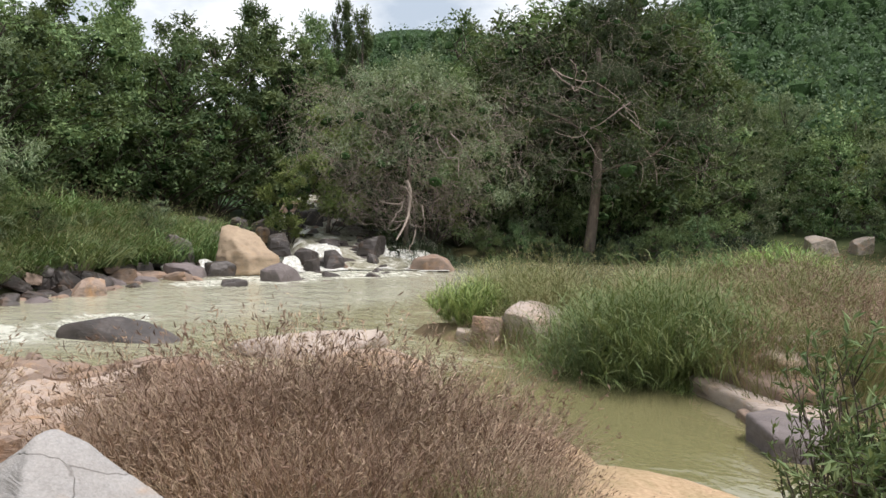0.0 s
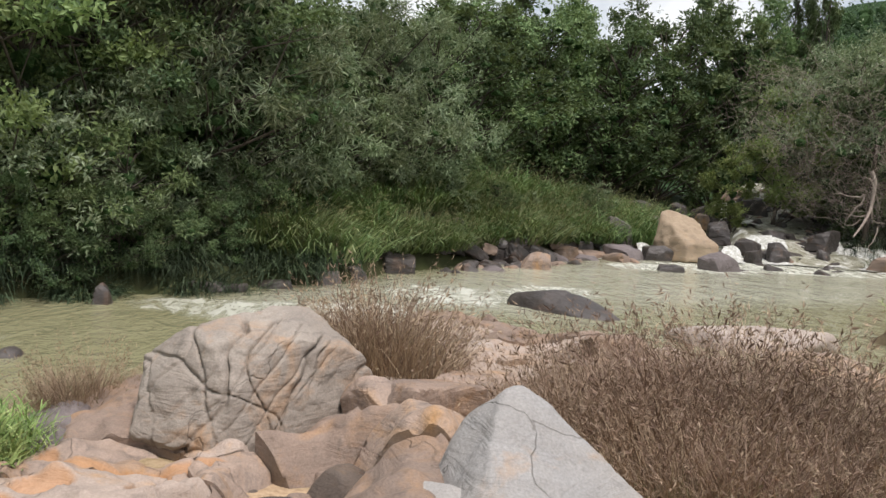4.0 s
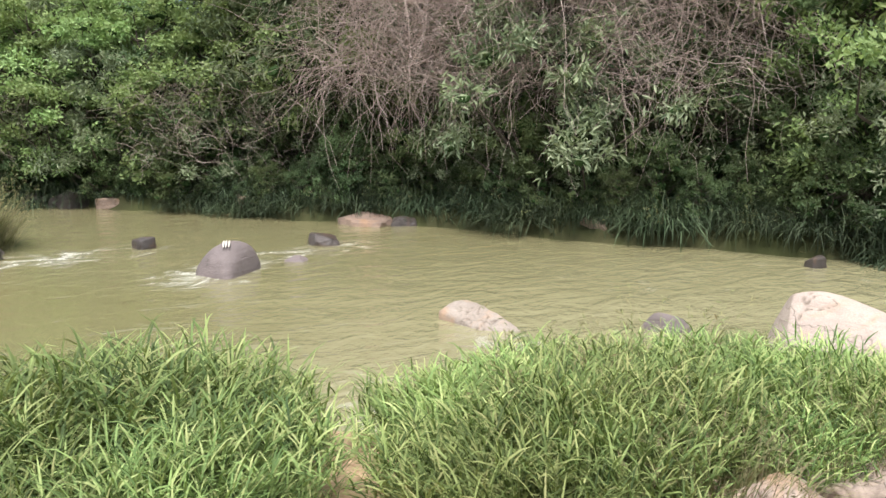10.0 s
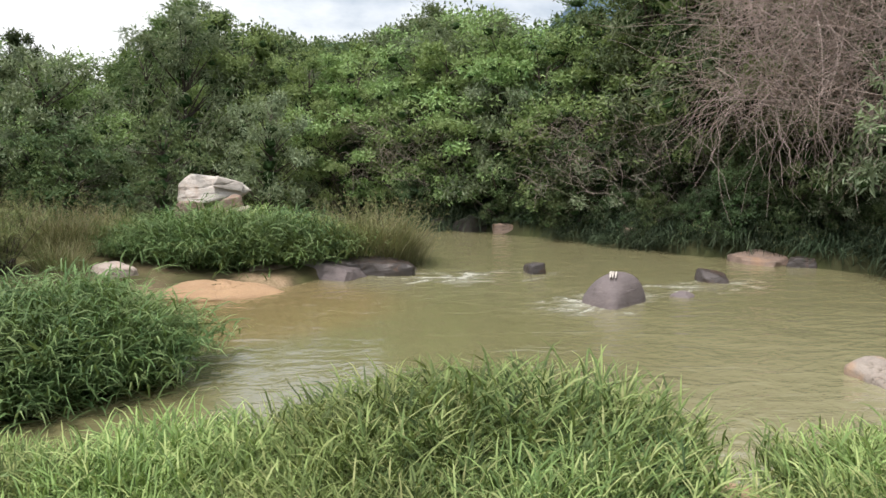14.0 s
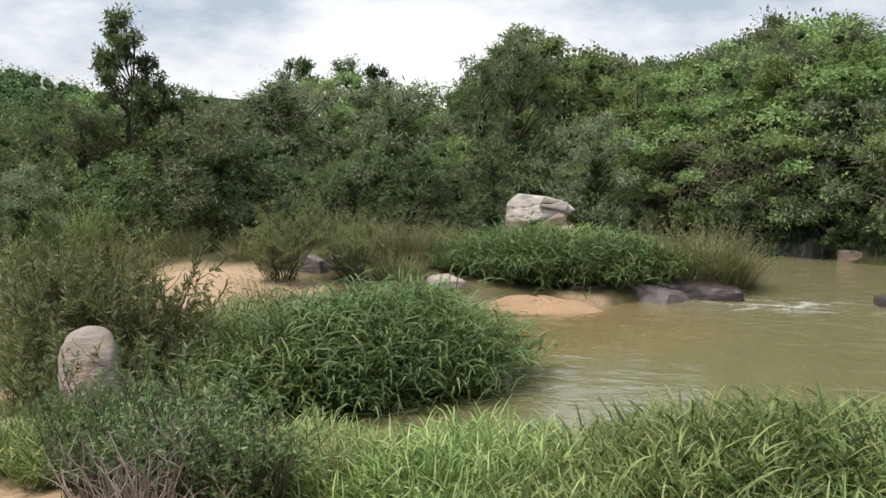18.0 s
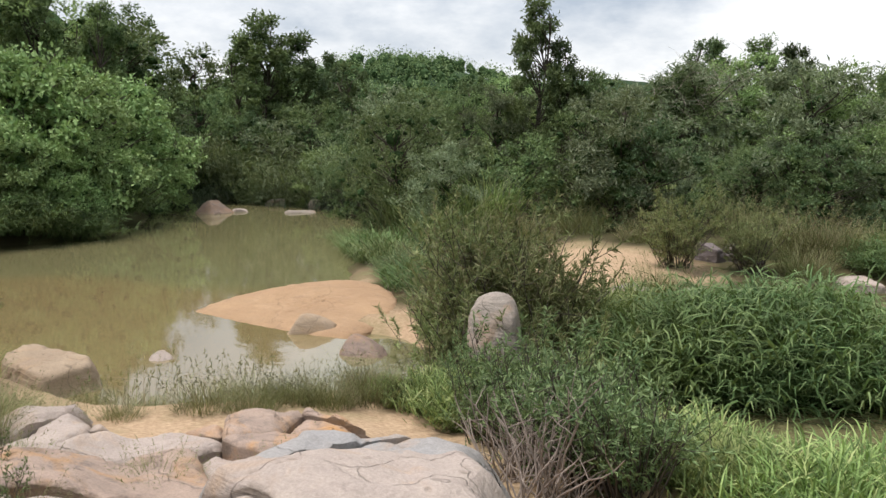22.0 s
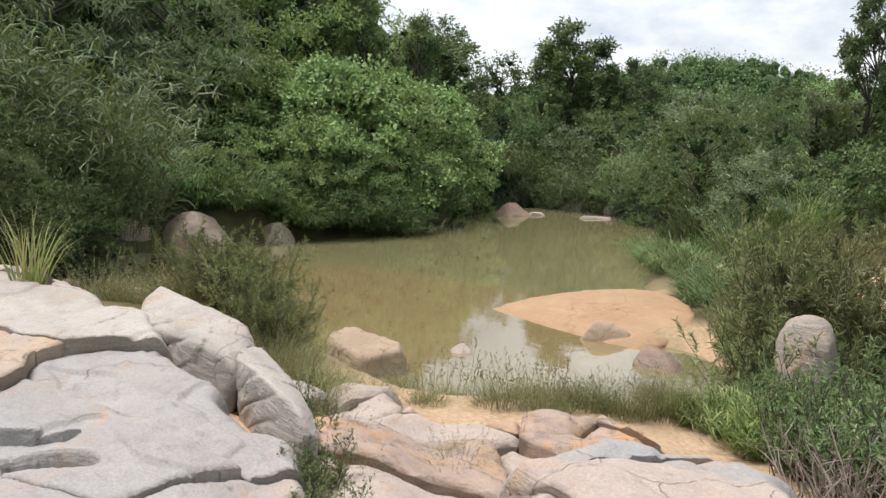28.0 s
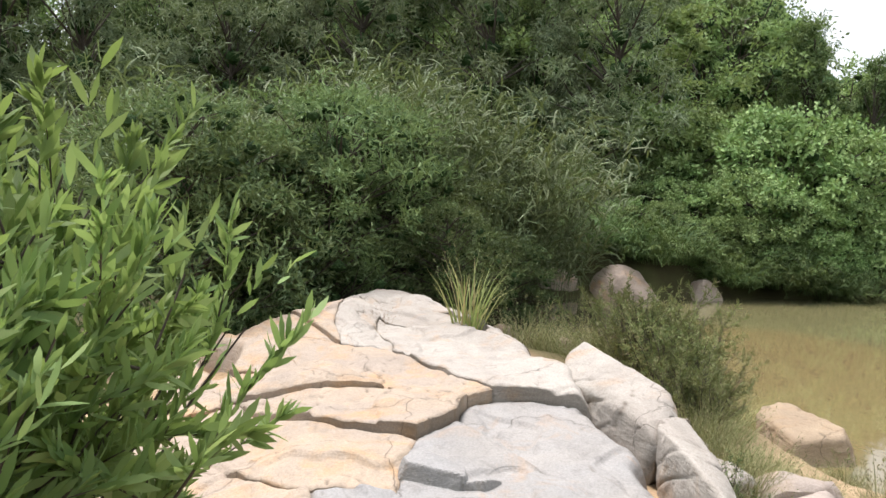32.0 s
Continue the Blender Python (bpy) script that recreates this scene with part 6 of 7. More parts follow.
# mid land between river and pool
scatter(P_OLIVE, [(203, 18.6, 0.9), (195, 19, 1.0), (190, 19, 1.0), (211, 18, 1.1), (207, 20, 1.1), (202, 21, 1.2), (197, 21, 1.2), (193, 16, 0.8), (198, 12, 0.7), (202, 12.8, 0.8), (194, 17.5, 0.9)])
scatter(P_GRASS, [(206, 10.2, 0.9), (209, 10.5, 1.0), (212, 9.6, 0.9), (204, 11, 0.9), (214, 8.5, 0.8), (217, 8.3, 0.7), (219, 8.9, 0.6)])
scatter(P_OLIVE, [(211, 10.0, 1.4), (212.5, 10.4, 1.5)])
scatter(P_REED, [(217, 19, 0.8), (215, 20, 0.9), (219, 22, 1.1), (213, 21, 1.1), (206, 22, 1.1), (201, 23, 1.1)])
# pool edge
rows = [(a, 7.6 + 0.25 * math.sin(a) + rng.uniform(-0.5, 0.5), rng.uniform(0.25, 0.45)) for a in np.linspace(220, 239, 12)]
scatter(P_OLIVE, rows)
scatter(P_OLIVE, [(221, 7.4, 0.5), (224, 7.2, 0.4), (229, 7.0, 0.35), (226.5, 7.3, 0.4)])
scatter(P_OLIVE, [(246.2, 7.0, 0.45), (245.2, 6.4, 0.4), (247.4, 7.4, 0.5), (243.8, 7.2, 0.4), (241, 6.9, 0.35), (244.6, 5.3, 0.35)])
scatter(P_GRASS, [(212.6, 7.9, 0.6), (213.8, 8.0, 0.55), (211.2, 8.0, 0.6), (212.4, 7.0, 0.7), (213.8, 6.9, 0.65), (211.0, 7.2, 0.7), (217, 7.4, 0.6), (214, 7.2, 0.6), (206, 6.0, 0.6), (203, 5.6, 0.6), (199, 6.0, 0.7), (220, 7.5, 0.35)])
scatter(P_OLIVE, [(250, 9.4, 0.9), (252, 9.7, 0.95), (248.5, 9.3, 0.8), (253.5, 10.2, 0.8), (246.5, 8.4, 0.6), (247.8, 7.6, 0.5), (244.5, 6.6, 0.45), (243.5, 5.6, 0.4), (242.5, 4.8, 0.35), (256, 10.8, 0.8), (259, 11.5, 0.9), (226, 5.2, 0.35), (235, 5.2, 0.4)])
put(P_SPIKY, 262.6, 9.25, z=1.08, turn=20, scale=1.0, label="spiky yellow-green grass tuft in a rock cleft")
put(P_BROWN[0], 268.5, 9.8, z=0.95, turn=20, scale=0.3)
P_STALK = clump("stalk_grass", 16, 0.3, 0.62, 0.006, 0.5, 346, G_STRAW, "thin seeding grass stalks at the pool's edge", "grass", 0.4, 1.2)
scatter([P_STALK], [(a + rng.uniform(-0.5, 0.5), rng.uniform(7.2, 8.3), rng.uniform(0.5, 0.85)) for a in np.arange(221, 239.5, 1.6)])
# pool's far bank
rows = [(a, np.interp(a, [205, 214, 219, 224], [11.5, 11.6, 15.2, 26]) + rng.uniform(0.0, 1.2), rng.uniform(0.5, 0.9)) for a in np.linspace(212, 224.5, 22)]
scatter(P_BANK, rows)
rows = [(a, np.interp(a, [218, 224, 232, 235, 237, 241, 246, 250, 262], [27, 32.5, 35, 33, 28, 23.3, 22.0, 21.7, 21.4]) + rng.uniform(0, 1.2), rng.uniform(0.9, 1.4)) for a in np.linspace(218, 235.5, 20)]
scatter(P_HANG, rows)
rows = [(a, np.interp(a, [216, 224, 232, 238, 244], [25, 34.5, 37, 34, 30]) + rng.uniform(0, 2), rng.uniform(1.2, 1.7)) for a in np.linspace(216, 240, 22)]
scatter(P_REED, rows)
scatter(P_CANE, [(a + rng.uniform(-0.5, 0.5), rng.uniform(16.5, 20), rng.uniform(0.75, 1.1)) for a in np.arange(258, 286, 1.5)])
scatter(P_CANE, [(a, np.interp(a, [218, 224, 232, 238], [24, 32, 36, 32]) + rng.uniform(0, 2), rng.uniform(0.5, 0.75)) for a in np.arange(217, 239, 1.7)])

# ---- trees ----
T_BROAD = [proto(make_tree("broadleaf_tree", 400 + k, 9.5, 7.5, 0.165, 0.42, 12500, 0.16, (L_DARK, L_MID, L_DARK)[k], B_DARK, "dense dark green broadleaf tree on the river bank", low=0.04, lobes=84, shell=0.5)) for k in range(3)]
T_BACK = [proto(make_tree("forest_tree", 404 + k, 9.5, 7.5, 0.235, 0.42, 6400, 0.16, (L_DARK, L_MID, L_DARK)[k], B_DARK, "tall dark green tree in the wood behind", low=0.06, lobes=70, shell=0.5)) for k in range(3)]
T_FEATHER = [proto(make_tree("feathery_tree", 410 + k, 9.0, 6.5, 0.28, 0.17, 8500, 0.12, (L_GREYGREEN, L_MID)[k], B_DARK, "tall feathery grey-green tree with drooping sprays", low=0.05, lobes=66, droop=0.7)) for k in range(2)]
T_SHRUB = [proto(make_tree("shrub", 420 + k, 3.4, 3.4, 0.13, 0.33, 4300, 0.05, (L_MID, L_GREYGREEN, L_DARK)[k], B_DARK, "bushy green riverside shrub", "shrub", low=0.04, lobes=54, shell=0.4)) for k in range(3)]
T_VINE = [proto(make_tree("vine_mound", 430 + k, 4.2, 6.0, 0.15, 0.62, 10500, 0.1, L_BRIGHT, B_DARK, "mound of bright green creeper over bushes", "creeper", low=0.02, lobes=74, droop=0.35, shell=0.6)) for k in range(2)]
T_TALL = [proto(make_tree("slender_tree", 440 + k, 8.0, 3.4, 0.19, 0.34, 7000, 0.09, (L_MID, L_DARK)[k], B_DARK, "slender tree rising above the scrub", low=0.3, lobes=50, taper=0.75, inner=0.03, fill=0.16)) for k in range(2)]
T_YELLOW = proto(make_tree("yellow_green_tree", 450, 6.0, 4.6, 0.2, 0.4, 4600, 0.1, L_YELLOW, B_DARK, "yellow-green young tree on the slope", low=0.15, lobes=26))
T_FRESH = proto(make_tree("fresh_green_tree", 452, 8.5, 6.5, 0.18, 0.44, 8000, 0.14, L_FRESH, B_DARK, "fresh green broadleaf tree leaning over the river", low=0.08, lobes=40))
T_LIGHT = proto(make_tree("light_green_tree", 453, 5.0, 4.4, 0.18, 0.24, 5500, 0.1, L_GREYGREEN, B_DARK, "light grey-green tree leaning over the river", low=0.2, lobes=30, droop=0.4))
T_RUST = proto(make_tree("rusty_tree", 455, 6.5, 2.2, 0.2, 0.3, 1800, 0.08, L_RUST, B_DARK, "dead tree with rusty brown leaves", low=0.2, lobes=20))

T_ROUND = proto(make_tree("round_bush", 460, 3.4, 3.8, 0.13, 0.27, 6500, 0.06, L_MID, B_DARK, "round bush with bright green leaf rosettes beside the outcrop", "shrub", low=0.03, lobes=90, shell=0.5))

def grove(protos, rows, **kw):
    for k, row in enumerate(rows):
        a, d, s = row[:3]
        put(protos[k % len(protos)], a, d, turn=rng.uniform(0, 360), scale=s, tall=row[3] if len(row) > 3 else rng.uniform(0.9, 1.12), sink=0.15, **kw)


def bank(a):
    return float(np.interp(a, [60, 69, 75, 82, 90, 97, 102, 114, 120, 133, 142, 151, 160, 172, 180], [44, 33, 31, 27, 21, 17.5, 16.4, 15.7, 16.2, 16.8, 18.2, 19.5, 21.2, 24.5, 33]))


# far bank, front row then the wood behind
grove(T_BROAD[1:2], [(128, bank(128) + 2.8, 0.85), (166, bank(166) + 5, 0.8)])
grove(T_BROAD[::2], [(a, bank(a) + 2.4 + rng.uniform(-0.3, 0.8), rng.uniform(0.75, 0.95)) for a in (100, 106, 119, 123, 147.5, 151, 154.5, 158, 136)])
grove(T_FEATHER[:1], [(a, bank(a) + 2.2 + rng.uniform(-0.3, 0.8), rng.uniform(0.8, 1.0)) for a in (84, 87, 90, 93, 96, 98.5, 138, 150, 165, 170)])
grove(T_BACK, [(a, bank(a) + 7 + rng.uniform(-1, 2), rng.uniform(1.05, 1.35)) for a in np.arange(82, 172, 5.2)])
grove([T_SHRUB[2], T_SHRUB[0], T_SHRUB[2], T_SHRUB[1]], [(a, bank(a) + 0.7 + rng.uniform(-0.4, 0.9), rng.uniform(0.5, 1.0)) for a in np.arange(93, 172, 2.1)])
grove([T_FRESH], [(113.6, 17.2, 0.88, 1.0), (109.4, 17.5, 0.8, 1.0), (116.6, 17.4, 0.6, 1.0), (166.5, 26, 0.9), (169.5, 27, 0.85), (173, 30, 0.8), (158, 22.4, 0.75), (152, 21.6, 0.7), (163, 24, 0.85), (145, 21, 0.7)])
grove([T_LIGHT], [(133.5, 17.4, 1.1), (136.0, 17.8, 1.1), (126, 18.6, 0.8), (103, 17.8, 0.7), (164, 22.6, 0.8)])
# low shrubs on the slope and over the water
grove(T_SHRUB + [T_ROUND], [(a + rng.uniform(-0.5, 0.5), float(np.interp(a, [69, 75, 82, 90, 97], [30, 27.5, 23.5, 19.6, 18.0])) + rng.uniform(1.5, 6), rng.uniform(0.3, 0.55)) for a in np.arange(71, 93, 1.2)])
# only the dark-leaved kind, its colour standing in for waterline shadow
grove(T_SHRUB[2:], [(a, bank(a) - 0.1 + rng.uniform(-0.3, 0.4), rng.uniform(0.3, 0.6)) for a in np.arange(97, 172, 2.6)])
# beyond the cascade
grove(T_BACK, [(86, 34, 1.3), (82, 38, 1.35), (79, 42, 1.4), (90, 29, 1.2), (84, 42, 1.4), (88, 37, 1.35)])
grove(T_BACK, [(80, 44, 1.25), (76, 43, 1.2), (72, 44, 1.35), (68.5, 47, 1.2), (65, 50, 1.2), (83.5, 38, 1.1), (62, 52, 1.1), (78, 52, 1.4), (70, 54, 1.4), (74, 50, 1.4)])


def tall(rows):
    """Single trees that stand clear of the wood: heading, distance, rise of the top over distance, width."""
    for k, (a, d, el, w) in enumerate(rows):
        p = at(a, d)
        ob = T_TALL[k % 2]
        del ob["high"]
        s = (2.6 + d * el - gz(p.x, p.y)) / 8.0
        put(ob, a, d, turn=k * 77, scale=s * w, tall=1.0 / w, sink=0.1)
        ob["high"] = 8.0


tall([(62.5, 52, 0.21, 0.8), (60.8, 55, 0.235, 0.5), (59.5, 54, 0.22, 0.6), (66, 50, 0.225, 0.8), (74.4, 48, 0.22, 0.9), (78.5, 48, 0.215, 0.9), (83.5, 40, 0.2, 0.9), (88, 34, 0.2, 0.9)])
tall([(210.2, 28, 0.172, 0.85), (208.6, 28.5, 0.125, 0.9), (206.4, 29, 0.087, 0.9), (199.6, 40, 0.123, 1.2), (196.3, 36, 0.12, 1.0), (194, 38, 0.113, 1.0), (228.2, 42, 0.146, 1.3), (226.6, 43, 0.128, 1.2), (229.8, 44, 0.12, 1.2), (223.9, 45, 0.106, 0.8), (184.6, 40, 0.152, 1.4), (183, 42, 0.14, 1.4), (186.4, 44, 0.13, 1.3), (180, 46, 0.124, 1.2), (176.2, 50, 0.11, 1.0), (171.9, 46, 0.12, 0.9), (168.9, 44, 0.15, 1.0), (164.6, 40, 0.142, 0.9), (238.2, 36, 0.15, 0.9), (236.9, 38, 0.13, 0.9), (242, 34, 0.19, 1.0)])
# the wood on the north side
grove(T_FEATHER, [(57.5, 38, 0.85), (54.5, 37, 0.9), (59.5, 41, 0.8), (52, 40, 1.0)])
grove(T_BACK, [(49, 41, 1.25), (46, 42, 1.5), (43, 42, 1.55), (40.5, 43, 1.4), (38, 45, 1.1), (52, 47, 1.2), (47, 50, 1.6), (42, 50, 1.6)])
grove(T_FEATHER, [(36, 48, 1.0), (34.5, 52, 0.9), (32, 54, 0.8), (44.5, 40.5, 1.2), (48, 39.5, 0.9)])
grove(T_SHRUB, [(a, d, s) for a, d, s in ((37, 44, 1.5), (34, 47, 1.4), (31.5, 50, 1.5), (29, 50, 1.6), (26, 50, 1.7), (24, 46, 1.7), (39, 41, 1.1), (50, 38, 1.0), (28, 58, 1.9), (25, 60, 1.9), (23, 52, 1.9), (57.5, 35.5, 0.9))])
grove([T_YELLOW], [(59.5, 38, 0.55), (55.5, 44, 0.95), (57, 48, 1.0), (27, 54, 0.8), (186.8, 45, 1.0), (254.5, 31, 0.95), (252, 34, 0.9)])
# the big old tree hung with lianas, its trunk bare towards the river
def hung_tree(name, az, d, back, seed, high, wide, leaf_m, wood_m, label, count, twigs, hang, lianas, thick):
    r = np.random.default_rng(seed)
    _, crown, core = tree_parts(seed, high, wide, 0.2, 0.26, count, 0.2, low=0.3, lobes=90, droop=0.5, shell=0.5)
    shift = np.array([0, back, 0])
    root = tagged(new(name), label, "tree")
    p = at(az, d)
    root.location, root.rotation_euler = (p.x, p.y, gz(p.x, p.y) - 0.15), (0, 0, radians(az))
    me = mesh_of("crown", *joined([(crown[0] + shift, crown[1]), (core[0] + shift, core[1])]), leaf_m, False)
    # added filler balls hold the crown's painted inner shade
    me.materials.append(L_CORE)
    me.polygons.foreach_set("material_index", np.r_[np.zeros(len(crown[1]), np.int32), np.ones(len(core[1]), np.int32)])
    part("crown", me, root)
    spine = wander(r, (0, 0, 0), (0, 0.03, 1), high * 0.8, 9, 0.035)
    stems = [tube(spine, thick * np.linspace(1, 0.35, 10), 9)]
    for k in range(5):
        j = r.integers(3, 8)
        w = r.normal(0, 1, 3) * (1, 0.4, 0.3) + (0, 0.2, 0.5)
        stems.append(tube(wander(r, spine[j], w / np.linalg.norm(w), wide * r.uniform(0.25, 0.45), 7, 0.25), thick * np.linspace(0.32, 0.08, 8), 6))
    part("trunk", mesh_of("trunk", *joined(stems), wood_m), root)
    for k in range(lianas):
        s0 = np.array([r.normal(0, 0.12) * wide, r.uniform(-0.6, 0.2), high * r.uniform(0.45, 0.75)])
        w = r.normal(0, 0.6, 3) * (1, 0.4, 0.4) - (0, 0, 0.6)
        part("liana", mesh_of("liana", *tube(wander(r, s0, w / np.linalg.norm(w), high * r.uniform(0.2, 0.45), 14, 0.3, 0.06), np.linspace(1, 0.5, 15) * r.uniform(0.016, 0.034), 5), B_MAUVE), root)
    fine = []
    for k in range(twigs):
        s0 = np.array([r.uniform(-0.5, 0.5) * wide, back - r.uniform(0.15, 0.5) * wide, high * r.uniform(*hang)])
        w = np.array([r.normal(0, 0.8), -0.3, r.normal(0.1, 0.5)])
        fine.append(tube(wander(r, s0, w / np.linalg.norm(w), r.uniform(0.6, 2.2), 6, 0.3, 0.16), np.linspace(1, 0.3, 7) * r.uniform(0.004, 0.009), 3))
    tagged(part("bare_twig", mesh_of("bare_twig", *joined(fine), B_PALE), root), kind="stuff")
    return root


hung_tree("liana_tree", 44.0, 37.2, 2.6, 481, 12.5, 11.0, L_DUSK, B_TRUNK, "big old tree hung with pale twisted lianas", 17000, 500, (0.35, 0.85), 14, 0.28)
over = hung_tree("overhanging_tree", 56.2, 34.6, 1.6, 482, 8.0, 9.0, L_GREYGREEN, B_TRUNK, "spreading tree with grey bare twigs drooping over the falls", 13000, 750, (0.42, 0.85), 5, 0.11)
r = np.random.default_rng(483)
snag = [tube(wander(r, (0.0, -2.3, 2.9), (0.05, -0.2, -1), 2.9, 8, 0.16), np.linspace(0.075, 0.03, 9), 6)]
for k in range(9):
    snag.append(tube(wander(r, (r.normal(0, 0.15), -2.5 - 0.02 * k, r.uniform(0.8, 2.8)), (r.normal(0, 1), -0.3, -0.9), r.uniform(0.6, 1.5), 7, 0.35), np.linspace(0.028, 0.008, 8), 4))
part("snag", mesh_of("snag", *joined(snag), B_PALE), over, "bleached dead branch hanging into the white water")
grove(T_SHRUB[2:], [(46.4, 36.2, 0.6), (42, 36, 0.55), (39.6, 36.4, 0.75), (48.4, 36, 0.65), (50.6, 35.6, 0.6), (44.6, 35.6, 0.4), (37, 37, 0.8)])
grove([T_YELLOW], [(63.8, 34.6, 0.62, 1.0), (61.6, 36, 0.95, 1.0), (58.6, 38.5, 1.1, 1.0), (55, 39.5, 1.15, 1.0), (52.5, 38.6, 1.0, 1.0)])
# mid land scrub and the woods behind it
grove(T_SHRUB + [T_LIGHT, T_ROUND], [(a + rng.uniform(-0.8, 0.8), rng.uniform(20, 26), rng.uniform(0.4, 1.0)) for a in np.arange(187, 220, 2.3)])
grove(T_SHRUB + [T_FRESH, T_LIGHT, T_FEATHER[1]], [(a + rng.uniform(-0.8, 0.8), rng.uniform(26, 34), rng.uniform(0.6, 1.5) * (1, 1, 1, 0.5, 0.6, 0.5)[k % 6]) for k, a in enumerate(np.arange(176, 226, 2.3))])
grove([T_LIGHT, T_SHRUB[1], T_FRESH], [(180, 24.5, 0.7), (177.5, 25, 0.6), (175, 25.5, 0.5), (172, 26, 0.7), (189, 24, 0.55), (192, 25, 0.6), (196, 24.5, 0.5)])
grove(T_BACK, [(a, rng.uniform(42, 55), rng.uniform(0.7, 0.95)) for a in np.arange(174, 240, 4.5)])
grove([T_LIGHT, T_FRESH, T_FEATHER[0], T_YELLOW, T_LIGHT], [(a, rng.uniform(29, 40), rng.uniform(0.7, 1.05)) for a in np.arange(163, 214, 3.1)])
grove([T_FRESH], [(161.5, 22.6, 0.75), (164.6, 23.4, 0.75), (167.6, 24.2, 0.7), (170.6, 25.2, 0.75), (174, 26.4, 0.65), (177, 27.2, 0.65)])
grove([T_RUST], [(163.6, 27, 1.35), (162.2, 27.5, 1.2)])
# creeper mounds and wood round the pool
grove(T_VINE, [(240.6, 26.2, 0.85), (243, 26.0, 0.95), (246, 26.4, 0.85), (249.5, 26.6, 0.9), (238, 29, 0.85), (253.5, 26.8, 0.75), (236.4, 32, 0.8), (241.8, 23.9, 0.5), (244.6, 23.8, 0.55), (248.8, 24.2, 0.5), (239.4, 25.6, 0.5), (251.2, 24.4, 0.45), (255.4, 24.2, 0.5)])
grove(T_SHRUB, [(a, rng.uniform(25, 29), rng.uniform(1.0, 1.3)) for a in np.arange(252, 268, 3)])
grove([T_ROUND], [(272, 12.8, 0.95), (276.5, 12.2, 0.85), (281, 11, 0.85), (267, 14, 0.7)])
grove([T_ROUND, T_SHRUB[2]], [(270, 14.2, 0.95), (266, 14.5, 0.8), (268, 15, 0.85), (275, 12.5, 0.85), (278, 11.5, 0.8), (262.5, 15.5, 0.6), (260, 17, 0.6), (281, 10.5, 0.8), (264, 12.6, 0.5)])
grove([T_BACK[1], T_FRESH, T_FEATHER[1], T_FRESH], [(a, rng.uniform(32, 40), rng.uniform(1.0, 1.4)) for a in np.arange(237, 300, 3.0)])
grove(T_VINE, [(a, float(np.interp(a, [234, 237, 241, 246, 250, 262], [33, 29, 24.0, 22.9, 22.9, 22.8])) + rng.uniform(-0.2, 0.5), rng.uniform(0.22, 0.36)) for a in np.arange(234.5, 262, 1.3)])
scatter(P_DEEP, [(250.2, 22.0, 1.3), (255, 22.0, 1.3), (245.4, 22.4, 1.1), (243, 23.0, 1.3), (240.4, 23.8, 1.3), (259.6, 21.6, 1.2), (238.4, 26.6, 1.4)])
grove(T_FEATHER, [(a, rng.uniform(26, 32), rng.uniform(0.85, 1.1)) for a in np.arange(254, 300, 4.2)])
grove(T_SHRUB, [(a, rng.uniform(36, 39), rng.uniform(1.1, 1.4)) for a in np.arange(218, 242, 2.4)])
# close the place behind the standing point
grove(T_BACK, [(a, rng.uniform(26, 40), rng.uniform(1.0, 1.3)) for a in np.arange(304, 380, 15)])


# ---- tangles of dry twigs ----
def thicket(name, seed, wide, high, count, thick, m, label, sink=0.12, category="dry vines"):
    r = np.random.default_rng(seed)
    pieces = []
    for k in range(count):
        start = np.array([r.uniform(-0.5, 0.5) * wide, r.uniform(-0.25, 0.25) * wide, r.uniform(0.35, 1.0) * high])
        way = r.normal(0, 1, 3) * (1, 0.8, 0.6)
        pieces.append(tube(wander(r, start, way / np.linalg.norm(way), r.uniform(0.2, 0.5) * high, 5, 0.38, sink), np.linspace(1, 0.35, 6) * thick * r.uniform(0.5, 1.3), 3))
    return tagged(new(name, mesh_of(name, *joined(pieces), m)), label, category, kind="stuff")


T_TWIG = [proto(thicket("dry_vine_curtain", 500 + k, 5.5, 6.5, 1500, 0.0075, B_MAUVE, "grey-brown curtain of dry leafless vines")) for k in range(2)]
for a, d, s in ((143.4, 18.6, 0.9), (140.6, 18.4, 0.9), (130.4, 17.4, 0.85), (127.0, 17.6, 0.9)):
    put(T_TWIG[int(a) % 2], a, d, z=0.9, turn=a, scale=s)
T_PALE = [proto(thicket("dead_branches", 510 + k, 2.6, 2.6, 70, 0.007, B_PALE, "bare pale dead branches", 0.02, "dead branches")) for k in range(2)]
for a, d, z0, s in ((45.5, 38.5, 2.0, 2.0), (160, 20.8, 0.6, 1.0), (191, 26, 1.0, 1.0), (200, 27.5, 2.2, 1.1), (168, 23, 0.6, 0.9), (43, 39, 2, 1.9)):
    put(T_PALE[int(a) % 2], a, d, z=z0, turn=a, scale=s)
T_GREY = proto(thicket("grey_twig_veil", 515, 3.4, 2.6, 300, 0.006, B_PALE, "veil of thin grey leafless twigs over the water", 0.12, "twigs"))
for a, d, z0, s in ((58, 34.0, 0.3, 1.3), (56, 34.5, 0.4, 1.5), (54.3, 35, 0.2, 1.3), (59.6, 36, 0.8, 1.2), (157, 20.5, 0.2, 1.1), (170, 24, 0.3, 1.1)):
    put(T_GREY, a, d, z=z0, turn=a, scale=s)


